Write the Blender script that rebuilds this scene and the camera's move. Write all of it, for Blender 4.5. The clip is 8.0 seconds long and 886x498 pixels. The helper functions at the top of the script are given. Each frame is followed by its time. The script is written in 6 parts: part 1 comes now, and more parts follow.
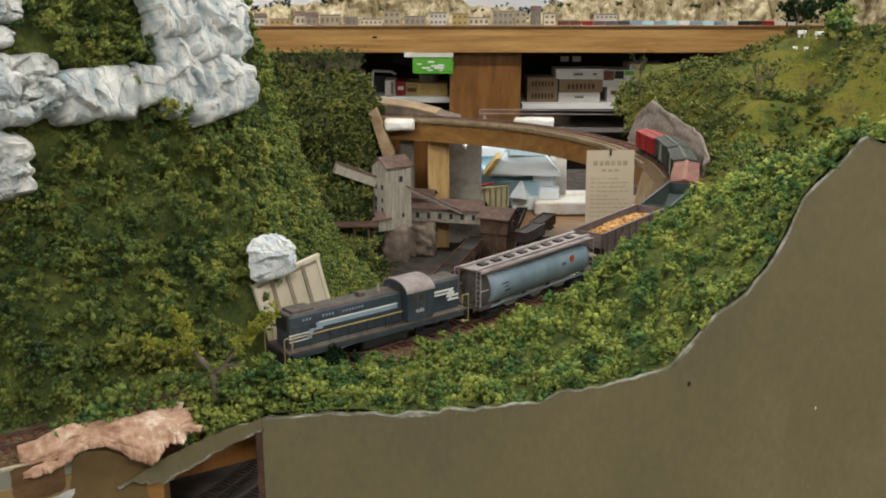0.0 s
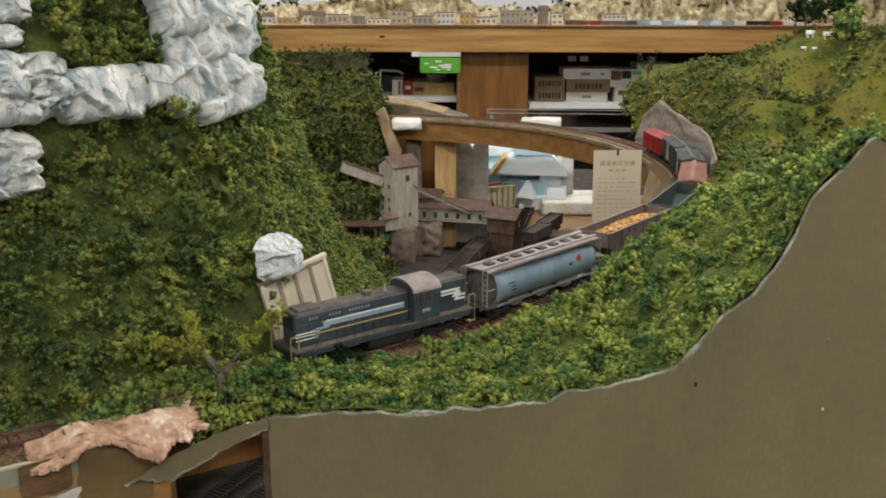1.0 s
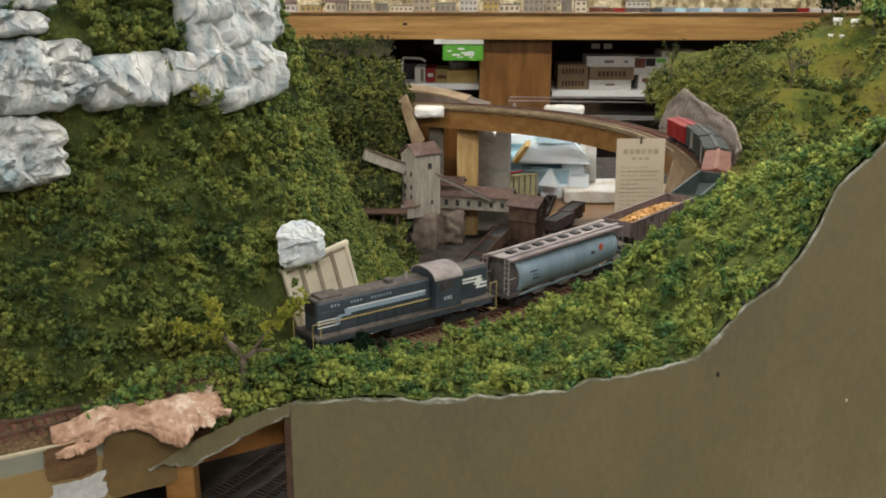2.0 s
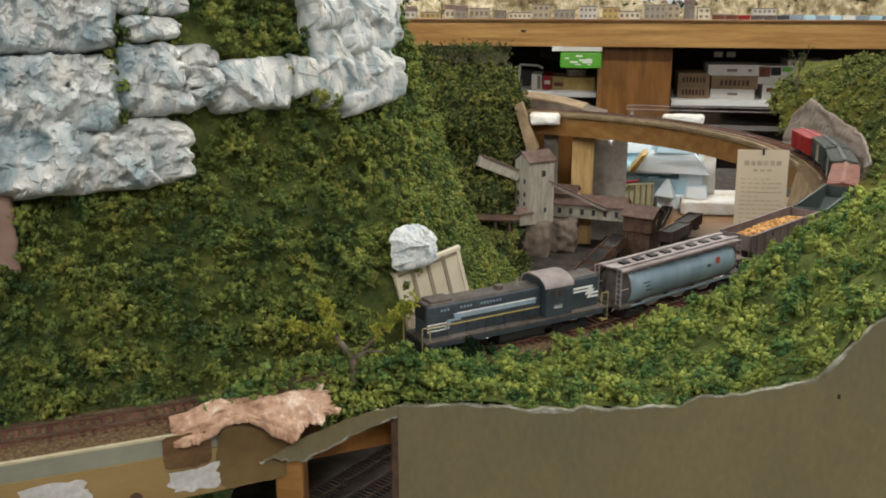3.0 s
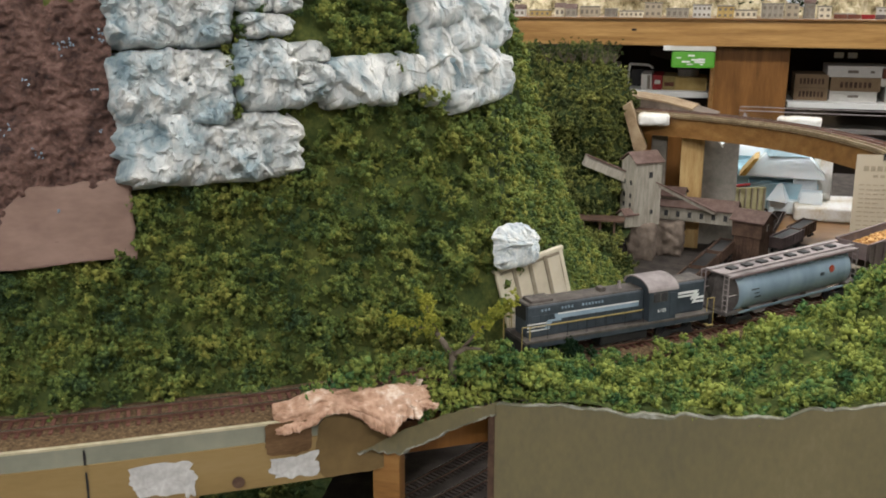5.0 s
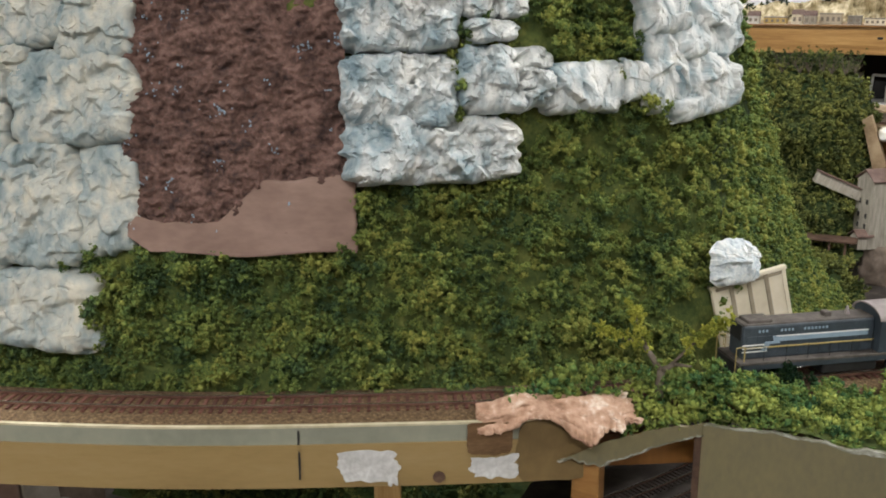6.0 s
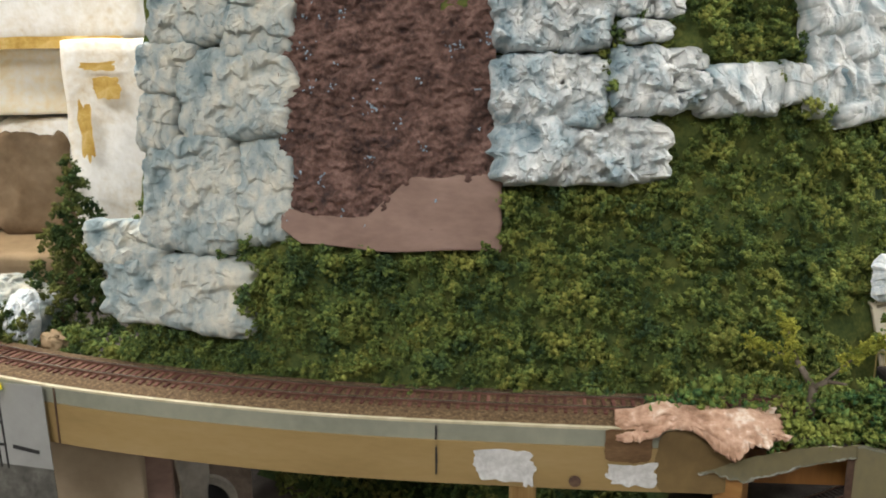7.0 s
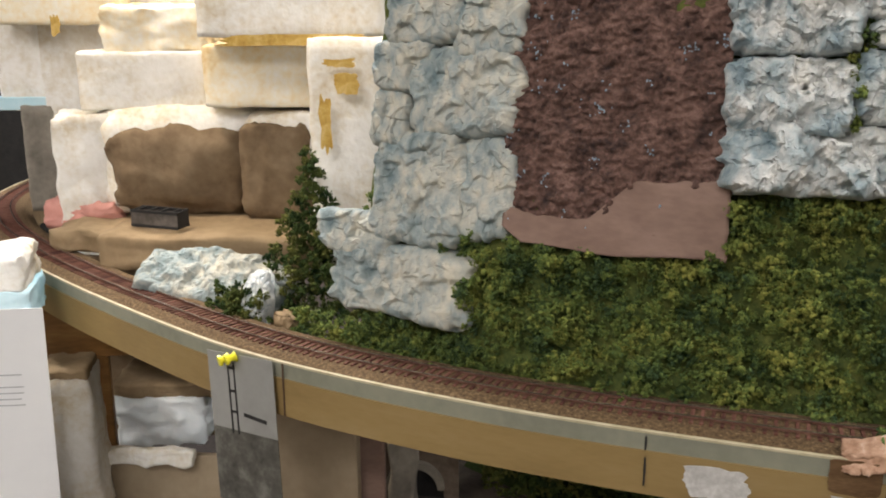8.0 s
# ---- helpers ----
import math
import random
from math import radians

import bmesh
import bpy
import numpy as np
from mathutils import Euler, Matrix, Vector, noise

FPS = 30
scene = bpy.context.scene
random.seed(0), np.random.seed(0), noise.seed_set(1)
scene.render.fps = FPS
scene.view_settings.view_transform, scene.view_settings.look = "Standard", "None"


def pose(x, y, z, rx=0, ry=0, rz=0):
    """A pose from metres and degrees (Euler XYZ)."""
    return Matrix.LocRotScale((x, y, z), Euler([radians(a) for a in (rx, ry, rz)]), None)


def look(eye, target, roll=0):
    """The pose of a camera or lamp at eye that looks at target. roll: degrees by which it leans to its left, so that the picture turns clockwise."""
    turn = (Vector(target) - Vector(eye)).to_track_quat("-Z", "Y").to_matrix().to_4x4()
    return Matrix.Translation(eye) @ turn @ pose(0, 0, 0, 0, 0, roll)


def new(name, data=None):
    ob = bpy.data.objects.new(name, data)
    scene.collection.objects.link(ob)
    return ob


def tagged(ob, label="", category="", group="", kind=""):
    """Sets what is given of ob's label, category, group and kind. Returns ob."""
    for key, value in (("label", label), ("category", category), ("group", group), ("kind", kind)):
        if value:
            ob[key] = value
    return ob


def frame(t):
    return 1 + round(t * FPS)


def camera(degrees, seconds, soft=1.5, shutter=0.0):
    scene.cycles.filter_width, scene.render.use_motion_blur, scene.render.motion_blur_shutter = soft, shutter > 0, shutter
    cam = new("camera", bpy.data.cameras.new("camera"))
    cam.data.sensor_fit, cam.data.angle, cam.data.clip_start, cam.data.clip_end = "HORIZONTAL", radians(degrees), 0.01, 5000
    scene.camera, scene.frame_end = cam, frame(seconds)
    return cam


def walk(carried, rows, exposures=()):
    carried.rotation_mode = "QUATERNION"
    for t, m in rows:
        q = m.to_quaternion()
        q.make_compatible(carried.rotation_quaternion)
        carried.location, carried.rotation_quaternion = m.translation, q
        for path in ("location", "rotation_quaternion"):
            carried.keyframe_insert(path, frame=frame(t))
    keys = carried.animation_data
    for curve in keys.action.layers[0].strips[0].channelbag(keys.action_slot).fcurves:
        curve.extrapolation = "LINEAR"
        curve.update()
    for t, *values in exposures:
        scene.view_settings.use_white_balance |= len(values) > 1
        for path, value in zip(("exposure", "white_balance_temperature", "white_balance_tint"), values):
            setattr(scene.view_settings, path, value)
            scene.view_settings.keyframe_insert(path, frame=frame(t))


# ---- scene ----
# The camera turns on a tripod head before the layout; it does not travel.
cam = camera(49.42, 8.0, soft=1.9)
EYE = (0.0, 0.0, 1.42)
TURNS = [
    (0.0, 0.00, -15.10, 0.00), (0.5, 0.34, -15.30, 0.17), (1.0, 0.41, -15.13, 0.09), (1.2, 0.70, -15.38, 0.05),
    (2.3, 1.94, -15.86, 0.06), (2.5, 2.39, -15.64, 0.09), (3.0, 8.63, -15.46, -0.08), (3.5, 11.32, -15.98, -0.22),
    (4.0, 11.68, -15.84, -0.18), (4.2, 11.88, -15.64, -0.20), (5.3, 16.55, -15.45, 0.05), (5.5, 18.09, -15.21, 0.10),
    (6.0, 27.95, -15.21, -0.17), (6.5, 31.59, -15.20, -0.23), (7.0, 36.80, -15.19, -0.34), (7.5, 43.91, -15.10, -0.35),
    (8.0, 50.23, -15.08, -0.42),
]


def turned(yaw, pitch, roll):
    return Matrix.Translation(EYE) @ pose(0, 0, 0, 90 + pitch, 0, yaw) @ pose(0, 0, 0, 0, 0, roll)


walk(cam, [(t, turned(a, b, c)) for t, a, b, c in TURNS], ((0.0, -.02, 6380, 10), (2.5, -.02, 6380, 10), (4.0, .09, 6220, 10), (5.5, .13, 6150, 12), (6.5, .19, 6140, 10), (7.5, .06, 6270, 11), (8.0, -.05, 6470, 14)))

# ---- light: fluorescent ceiling fixtures over the club room ----
world = bpy.data.worlds.new("room_air")
scene.world = world
world.use_nodes = True
world.node_tree.nodes["Background"].inputs[0].default_value = (1.0, 0.97, 0.91, 1)
world.node_tree.nodes["Background"].inputs[1].default_value = 0.25
scene.view_settings.exposure = 0.0
LAMPS = [(-1.7, -1.2, 25), (0.3, -1.2, 36), (2.3, -1.2, 36), (-1.5, 0.75, 40), (0.9, 1.2, 28), (-1.6, 3.6, 26), (0.8, 3.6, 32), (-1.0, 6.0, 16), (1.5, 6.0, 16)]

# ---- materials ----


def mat(name, colours, scale=40.0, rough=0.8, bump=0.3, grain=6.0, metal=0.0, fine=0.25, stretch=(1, 1, 1), island=0.0, piece=0.0, dist=0.003, spec=0.3, detail=6.0, tint=0.0):
    """A surface of two to four colours mixed by noise at one scale, with a finer grain and relief."""
    m = bpy.data.materials.new(name)
    m.use_nodes = True
    t = m.node_tree
    b = t.nodes["Principled BSDF"]
    b.inputs["Roughness"].default_value, b.inputs["Metallic"].default_value = rough, metal
    b.inputs["Specular IOR Level"].default_value = spec
    co = t.nodes.new("ShaderNodeTexCoord")
    mp = t.nodes.new("ShaderNodeMapping")
    mp.inputs["Scale"].default_value = stretch
    t.links.new(co.outputs["Object"], mp.inputs["Vector"])
    n1 = t.nodes.new("ShaderNodeTexNoise")
    n1.inputs["Scale"].default_value, n1.inputs["Detail"].default_value, n1.inputs["Roughness"].default_value = scale, detail, 0.62
    n2 = t.nodes.new("ShaderNodeTexNoise")
    n2.inputs["Scale"].default_value, n2.inputs["Detail"].default_value = scale * grain, 4.0
    for n in (n1, n2):
        t.links.new(mp.outputs["Vector"], n.inputs["Vector"])
    add = t.nodes.new("ShaderNodeMath")
    add.operation = "MULTIPLY_ADD"
    add.inputs[1].default_value, add.inputs[2].default_value = fine, -fine / 2
    t.links.new(n2.outputs["Fac"], add.inputs[0])
    su = t.nodes.new("ShaderNodeMath")
    t.links.new(n1.outputs["Fac"], su.inputs[0])
    t.links.new(add.outputs[0], su.inputs[1])
    last = su
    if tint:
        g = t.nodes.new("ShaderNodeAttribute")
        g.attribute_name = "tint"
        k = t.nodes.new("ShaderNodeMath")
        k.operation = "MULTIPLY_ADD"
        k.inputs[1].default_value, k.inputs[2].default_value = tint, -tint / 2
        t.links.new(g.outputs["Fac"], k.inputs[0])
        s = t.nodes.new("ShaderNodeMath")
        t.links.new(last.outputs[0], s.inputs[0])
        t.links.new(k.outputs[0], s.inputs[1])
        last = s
    for amount, node, out in ((island, "ShaderNodeNewGeometry", "Random Per Island"), (piece, "ShaderNodeObjectInfo", "Random")):
        if amount:
            g = t.nodes.new(node)
            k = t.nodes.new("ShaderNodeMath")
            k.operation = "MULTIPLY_ADD"
            k.inputs[1].default_value, k.inputs[2].default_value = amount, -amount / 2
            t.links.new(g.outputs[out], k.inputs[0])
            s = t.nodes.new("ShaderNodeMath")
            t.links.new(last.outputs[0], s.inputs[0])
            t.links.new(k.outputs[0], s.inputs[1])
            last = s
    r = t.nodes.new("ShaderNodeValToRGB")
    e = r.color_ramp.elements
    while len(e) < len(colours):
        e.new(0.5)
    for i, c in enumerate(colours):
        e[i].position = 0.3 + 0.4 * i / max(1, len(colours) - 1)
        e[i].color = (*c, 1)
    t.links.new(last.outputs[0], r.inputs["Fac"])
    t.links.new(r.outputs["Color"], b.inputs["Base Color"])
    if bump:
        bp = t.nodes.new("ShaderNodeBump")
        bp.inputs["Strength"].default_value, bp.inputs["Distance"].default_value = bump, dist
        t.links.new(su.outputs[0], bp.inputs["Height"])
        t.links.new(bp.outputs["Normal"], b.inputs["Normal"])
    return m


def glow(name, colour, strength):
    m = bpy.data.materials.new(name)
    m.use_nodes = True
    b = m.node_tree.nodes["Principled BSDF"]
    b.inputs["Emission Color"].default_value, b.inputs["Emission Strength"].default_value = (*colour, 1), strength
    return m


FOLIAGE = mat("clump_foliage", [(.040, .070, .032), (.082, .126, .040), (.138, .182, .048), (.200, .230, .056), (.275, .285, .070)], 30, .9, .4, 14, fine=.2, island=.16, tint=.17, spec=.1)
FOLIAGE_LIGHT = mat("bright_clump_foliage", [(.044, .098, .040), (.092, .162, .046), (.165, .210, .054), (.235, .280, .064), (.335, .370, .088)], 36, .9, .4, 14, fine=.2, island=.18, tint=.22, spec=.1)
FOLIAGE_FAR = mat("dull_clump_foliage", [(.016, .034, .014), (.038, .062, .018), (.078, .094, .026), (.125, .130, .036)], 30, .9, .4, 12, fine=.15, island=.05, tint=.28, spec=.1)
FOLIAGE_OLIVE = mat("olive_clump_foliage", [(.050, .066, .026), (.100, .118, .035), (.160, .172, .046), (.215, .214, .058)], 26, .9, .4, 12, fine=.2, island=.14, tint=.22, spec=.1)
MEADOW_GRASS = mat("yellow_green_grass", [(.048, .064, .014), (.100, .110, .018), (.170, .160, .024), (.230, .200, .034)], 12, .9, .3, 12, fine=.2, island=.14, tint=.25, spec=.1)
FOLIAGE_YELLOW = mat("yellow_green_foliage", [(.120, .145, .026), (.210, .230, .036), (.310, .315, .050), (.420, .400, .075)], 40, .9, .4, 12, fine=.2, island=.15, tint=.2, spec=.1)
MOSS = mat("mossy_green_turf", [(.041, .062, .023), (.078, .100, .029), (.135, .146, .041)], 60, .95, .6, 6, fine=.5, spec=.1)
FOLIAGE_DARK = mat("dark_clump_foliage", [(.006, .018, .008), (.015, .032, .012), (.03, .05, .014)], 60, .9, .4, 8, fine=.3, island=.1, tint=.3, spec=.1)
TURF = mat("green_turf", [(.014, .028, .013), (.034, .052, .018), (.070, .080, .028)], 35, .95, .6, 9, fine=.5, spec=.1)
MEADOW = mat("meadow_turf", [(.024, .038, .012), (.060, .076, .016), (.125, .118, .020), (.068, .054, .024)], 14, .95, .5, 14, fine=.5, spec=.1)
PLASTER = mat("painted_plaster_rock", [(.170, .245, .285), (.330, .400, .430), (.545, .565, .565), (.750, .745, .720)], 22, .7, .7, 5, fine=.5, dist=.003, stretch=(1, 1, .6))
PLASTER_GREY = mat("grey_washed_rock", [(.150, .205, .222), (.262, .312, .318), (.400, .412, .380), (.520, .498, .420)], 26, .75, .6, 5, fine=.5, dist=.003, stretch=(1, 1, .7))
CHALK = mat("white_plaster_rock", [(.368, .432, .488), (.607, .644, .662), (.764, .764, .745)], 90, .8, .6, 4, fine=.4, dist=.002)
LAVA = mat("brown_lava_coating", [(.038, .023, .022), (.095, .054, .045), (.165, .096, .079), (.230, .140, .119)], 60, .8, 1.0, 5, fine=.5, dist=.006)
CLAYPINK = mat("pinkish_brown_plaster", [(.145, .092, .076), (.215, .142, .115), (.285, .195, .160)], 9, .85, .3, 12, fine=.2, stretch=(1, 1, 2.5))
OLIVE = mat("olive_painted_hardboard", [(.108, .101, .066), (.138, .122, .070), (.168, .144, .076), (.205, .182, .110)], 3.4, .34, .10, 60, fine=.30, spec=.5, stretch=(1.6, 1, .8), detail=12)
OLIVE_EDGE = mat("torn_pale_board_edge", [(.10, .095, .06), (.17, .165, .12), (.42, .43, .39)], 45, .85, .4, 6)
TAN = mat("tan_painted_fascia", [(.211, .142, .056), (.257, .178, .073), (.293, .209, .097)], 5, .55, .1, 20, fine=.2, stretch=(1, 1, 4))
TAN_BAND = mat("grey_green_painted_band", [(.167, .172, .132), (.220, .224, .176), (.273, .268, .207)], 9, .7, .15, 15, fine=.25)
CREAM_EDGE = mat("cream_paper_edge", [(.38, .34, .22), (.55, .50, .36)], 60, .85, .2)
BALLAST = mat("brown_ballast", [(.047, .028, .016), (.098, .061, .031), (.156, .101, .051), (.234, .168, .094)], 380, .95, 1.0, 3, fine=.4, dist=.002)
TIE = mat("red_brown_plastic_tie", [(.060, .022, .016), (.11, .042, .030), (.165, .075, .054)], 120, .8, .3, piece=.4)
RAIL = mat("rusty_rail_side", [(.075, .035, .025), (.14, .07, .05), (.20, .11, .08)], 90, .5, .2, metal=.3)
RAILTOP = mat("worn_steel_rail_head", [(.32, .28, .25), (.55, .52, .48)], 60, .25, .05, metal=.9)
PINE = mat("varnished_pine", [(.160, .074, .020), (.226, .110, .032), (.290, .158, .052)], 9, .35, .1, 8, fine=.3, stretch=(1, 6, 6), spec=.5)
OAK = mat("varnished_oak_plywood", [(.250, .128, .038), (.400, .218, .070), (.540, .325, .118)], 3.4, .30, .1, 10, fine=.4, stretch=(.5, 4, 9), spec=.5)
RAWPINE = mat("pale_pine_lumber", [(.40, .235, .085), (.53, .350, .145), (.61, .44, .21)], 10, .6, .15, 8, stretch=(8, 8, 1))
PANELWOOD = mat("brown_veneer_panel", [(.13, .055, .014), (.20, .09, .024), (.27, .125, .036)], 4, .4, .1, 9, stretch=(6, 6, .7))
CONCRETE = mat("grey_mottled_plaster", [(.16, .145, .125), (.24, .22, .19), (.33, .30, .26)], 24, .9, .4)
STYRO = mat("white_foam", [(.56, .45, .28), (.70, .655, .57), (.80, .785, .75), (.86, .85, .83)], 11, .8, .7, 14, fine=.35, dist=.004)
# cream tones hold both glue stains and the warm light on the upper blocks
STYRO_CREAM = mat("cream_stained_warm_lit_foam", [(.66, .45, .20), (.80, .66, .42), (.84, .77, .62), (.86, .84, .79)], 9, .8, .5, 16, fine=.3, dist=.0015)
BROWNCARD = mat("brown_cardboard", [(.072, .038, .016), (.112, .063, .028), (.155, .094, .046)], 30, .8, .2, 8, stretch=(1, 1, 4))
STYRO_GOLD = mat("gold_glue_stain", [(.36, .20, .03), (.55, .36, .09), (.70, .52, .22)], 60, .45, .4)
ICEFOAM = mat("bluish_white_foam", [(.70, .82, .90), (.80, .88, .93), (.90, .93, .95)], 7, .7, .15, 30, fine=.15)
BLUEFOAM = mat("pale_blue_foam", [(.32, .58, .72), (.46, .70, .81), (.62, .80, .88)], 7, .7, .15, 30, fine=.15)
PINKFOAM = mat("pink_foam", [(.52, .23, .20), (.62, .32, .28)], 30, .8, .2)
BROWNPAINT = mat("brown_painted_foam", [(.115, .075, .042), (.165, .115, .068), (.22, .16, .10)], 14, .8, .4, 8)
TANPAINT = mat("tan_painted_foam", [(.19, .132, .074), (.26, .186, .108), (.335, .245, .148)], 10, .8, .4, 8)
PINKCLOTH = mat("pinkish_plaster_cloth", [(.21, .118, .072), (.345, .208, .138), (.46, .300, .212), (.66, .55, .46)], 40, .7, .8, 5, fine=.45)
SAND = mat("sandy_ground", [(.22, .15, .085), (.32, .23, .14), (.42, .32, .20)], 30, .95, .5, 12)
YARD = mat("black_cinder_ground", [(.025, .020, .017), (.045, .037, .032), (.075, .062, .052)], 30, .95, .6, 12)
MINEWALL = mat("weathered_grey_brown_siding", [(.225, .203, .168), (.325, .297, .248), (.415, .382, .325)], 40, .85, .3, 6, stretch=(4, 4, .6))
MINEROOF = mat("red_brown_rusty_roofing", [(.085, .050, .041), (.132, .084, .070), (.185, .128, .108)], 40, .75, .3, 6)
MINEDARK = mat("dark_brown_timber", [(.045, .026, .018), (.085, .05, .034), (.13, .08, .055)], 50, .85, .3)
MINEROCK = mat("brown_rock_plinth", [(.10, .078, .06), (.16, .125, .10), (.24, .19, .155)], 26, .9, .8)
GLASS_DARK = mat("dark_window_glass", [(.03, .03, .032), (.06, .06, .062)], 80, .25, 0)
CREAM = mat("cream_plastic_panel", [(.60, .53, .40), (.70, .63, .49), (.76, .70, .57)], 30, .6, .1)
CREAM_DIRT_SHADE = mat("dirty_batten_shade", [(.24, .20, .14), (.36, .31, .23)], 60, .8, .1)
TOWNGOLD = mat("yellow_ochre_house_paint", [(.42, .29, .10), (.54, .40, .16)], 30, .8, .1)
DECKTAN = mat("weathered_tan_guard_timber", [(.150, .108, .058), (.240, .182, .104), (.370, .295, .180)], 30, .55, .1, 8)
FENCE = mat("dirty_yellow_cream_sheet", [(.30, .27, .13), (.42, .38, .20), (.52, .47, .28)], 30, .7, .1)
TOWNGLASS = mat("dim_window", [(.15, .13, .10), (.24, .21, .17)], 40, .5, 0)
PATCHPAPER = mat("dull_white_torn_paper", [(.36, .355, .345), (.47, .465, .455), (.60, .60, .59)], 60, .8, .4, 5, fine=.4)
STYROINK = mat("pale_grey_print", [(.34, .35, .38), (.44, .45, .48)], 40, .8, 0)
PAPER = mat("aged_cream_card", [(.427, .365, .275), (.468, .406, .310)], 8, .8, .05)
WHITEPAPER = mat("white_paper", [(.76, .77, .80), (.82, .83, .85)], 8, .8, .05)
INK = mat("grey_brown_ink", [(.16, .13, .11), (.22, .19, .16)], 80, .8, 0)
BLUE = mat("dark_slate_engine_paint", [(.026, .034, .044), (.038, .050, .064), (.058, .073, .090)], 60, .45, .1, 5, spec=.5)
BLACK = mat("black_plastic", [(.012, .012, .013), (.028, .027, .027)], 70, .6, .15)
SOOT = mat("dusty_brown_black_roof", [(.045, .038, .034), (.085, .074, .066), (.14, .12, .108)], 60, .75, .15)
STRIPE = mat("pale_blue_grey_stripe", [(.22, .30, .38), (.30, .39, .48)], 40, .5, 0)
WHITELINE = mat("white_lettering", [(.62, .64, .64), (.74, .75, .74)], 60, .6, 0)
YELLOW = mat("dull_yellow_handrail", [(.30, .23, .085), (.38, .30, .12)], 60, .5, 0)
HOPPER = mat("weathered_blue_grey_paint", [(.150, .200, .250), (.205, .275, .340), (.275, .350, .410)], 24, .35, .1, 5, stretch=(1, 1, .35))
HOPPER_ROOF = mat("dusty_mauve_roof", [(.18, .155, .155), (.27, .235, .232), (.36, .32, .31)], 40, .75, .15)
HOPPER_END = mat("dark_weathered_end_steel", [(.055, .048, .047), (.10, .088, .085), (.17, .15, .145)], 50, .8, .2)
REDDOT = mat("red_disc", [(.36, .06, .035), (.45, .09, .05)], 60, .6, 0)
BROWNCAR = mat("brown_freight_car_paint", [(.085, .062, .062), (.125, .094, .092), (.17, .13, .125)], 50, .65, .1)
GREENCAR = mat("dark_green_grey_car_paint", [(.022, .032, .031), (.035, .048, .045), (.055, .068, .062)], 50, .6, .1)
RUSTCAR = mat("rust_orange_car_paint", [(.104, .034, .020), (.150, .051, .030), (.196, .076, .046)], 50, .6, .1)
OLIVECAR = mat("dark_grey_green_boxcar_paint", [(.031, .037, .032), (.044, .052, .045), (.061, .068, .060)], 50, .65, .1)
REDCAR = mat("bright_red_car_paint", [(.224, .012, .014), (.299, .019, .019)], 50, .5, .08)
LOAD = mat("orange_brown_ore_load", [(.22, .10, .03), (.42, .22, .07), (.58, .36, .15)], 200, .9, .5, island=.5)
WHITE = mat("white_paint", [(.70, .70, .68), (.80, .80, .78)], 12, .7, .05)
CARTON = mat("brown_carton", [(.20, .135, .08), (.27, .19, .115)], 20, .8, .1)
CARTONWHITE = mat("white_carton", [(.55, .53, .50), (.66, .64, .60)], 20, .7, .05)
SHADOWBOARD = mat("shade_dark_board", [(.016, .011, .009), (.032, .022, .017)], 6, .8, .1)
GREENSIGN = mat("bright_green_sign", [(.10, .34, .035), (.13, .40, .05)], 10, .5, 0)
TWIG = mat("grey_brown_twig", [(.075, .058, .042), (.12, .098, .074), (.18, .15, .12)], 90, .9, .4)
CLIFF = mat("pale_yellow_cliff", [(.13, .10, .055), (.36, .30, .17), (.58, .50, .33), (.74, .67, .50)], 16, .9, .6, 5, stretch=(1, 1, .35), dist=.02, fine=.4)
SKYBLUE = mat("painted_sky_board", [(.62, .68, .78), (.70, .74, .81), (.78, .80, .84)], 1.2, .9, 0, stretch=(1, 1, 3))
CARPET = mat("dark_carpet", [(.05, .045, .045), (.08, .07, .068)], 60, .95, .3)
WALLPAINT = mat("cream_wall_paint", [(.62, .57, .48), (.68, .63, .54)], 3, .8, .05, 60)
CEILPAINT = mat("white_ceiling_tile", [(.70, .68, .64), (.78, .76, .72)], 40, .9, .2)
ROCKWOOL = mat("grey_brown_screen", [(.131, .107, .090), (.197, .164, .139), (.271, .230, .201)], 30, .95, .5, stretch=(5, 5, .6))
YELLOWPIN = mat("yellow_push_pin", [(.72, .66, .02), (.80, .74, .04)], 30, .3, 0, spec=.5)
PHOTO_LIGHT = mat("grey_photo_sky", [(.20, .20, .195), (.29, .29, .28)], 14, .35, 0)
PHOTO_DARK = mat("dark_photo_ground", [(.035, .034, .030), (.085, .082, .072), (.17, .165, .15)], 40, .35, 0)
BOARDTAN = mat("beige_painted_board", [(.235, .180, .120), (.305, .240, .165), (.370, .300, .215)], 8, .75, .15, 12)
STAIN_SHADE = mat("brown_stain_and_shade", [(.085, .055, .022), (.132, .088, .036), (.180, .122, .050)], 12, .6, .1, 10)
ACRYLIC = mat("clear_acrylic", [(.95, .96, .96), (.97, .98, .98)], 8, .0, 0, spec=.5)
ACRYLIC.node_tree.nodes["Principled BSDF"].inputs["Transmission Weight"].default_value = 1.0
DIFFUSER = glow("lit_diffuser", (1.0, .95, .86), 6.0)

# ---- small builders ----


def finish(bm, name, material, smooth=False):
    me = bpy.data.meshes.new(name)
    bm.to_mesh(me)
    bm.free()
    if smooth:
        me.polygons.foreach_set("use_smooth", [True] * len(me.polygons))
    me.materials.append(material)
    return me


def part(name, bm, material, parent=None, label="", smooth=False):
    ob = new(name, finish(bm, name, material, smooth))
    if parent:
        ob.parent = parent
    return tagged(ob, label)


def thing(name, at, label, category, group="", turn=0.0, kind=""):
    ob = new(name)
    ob.matrix_world = pose(*at, 0, 0, turn)
    ob.matrix_basis = pose(*at, 0, 0, turn)
    return tagged(ob, label, category, group, kind)


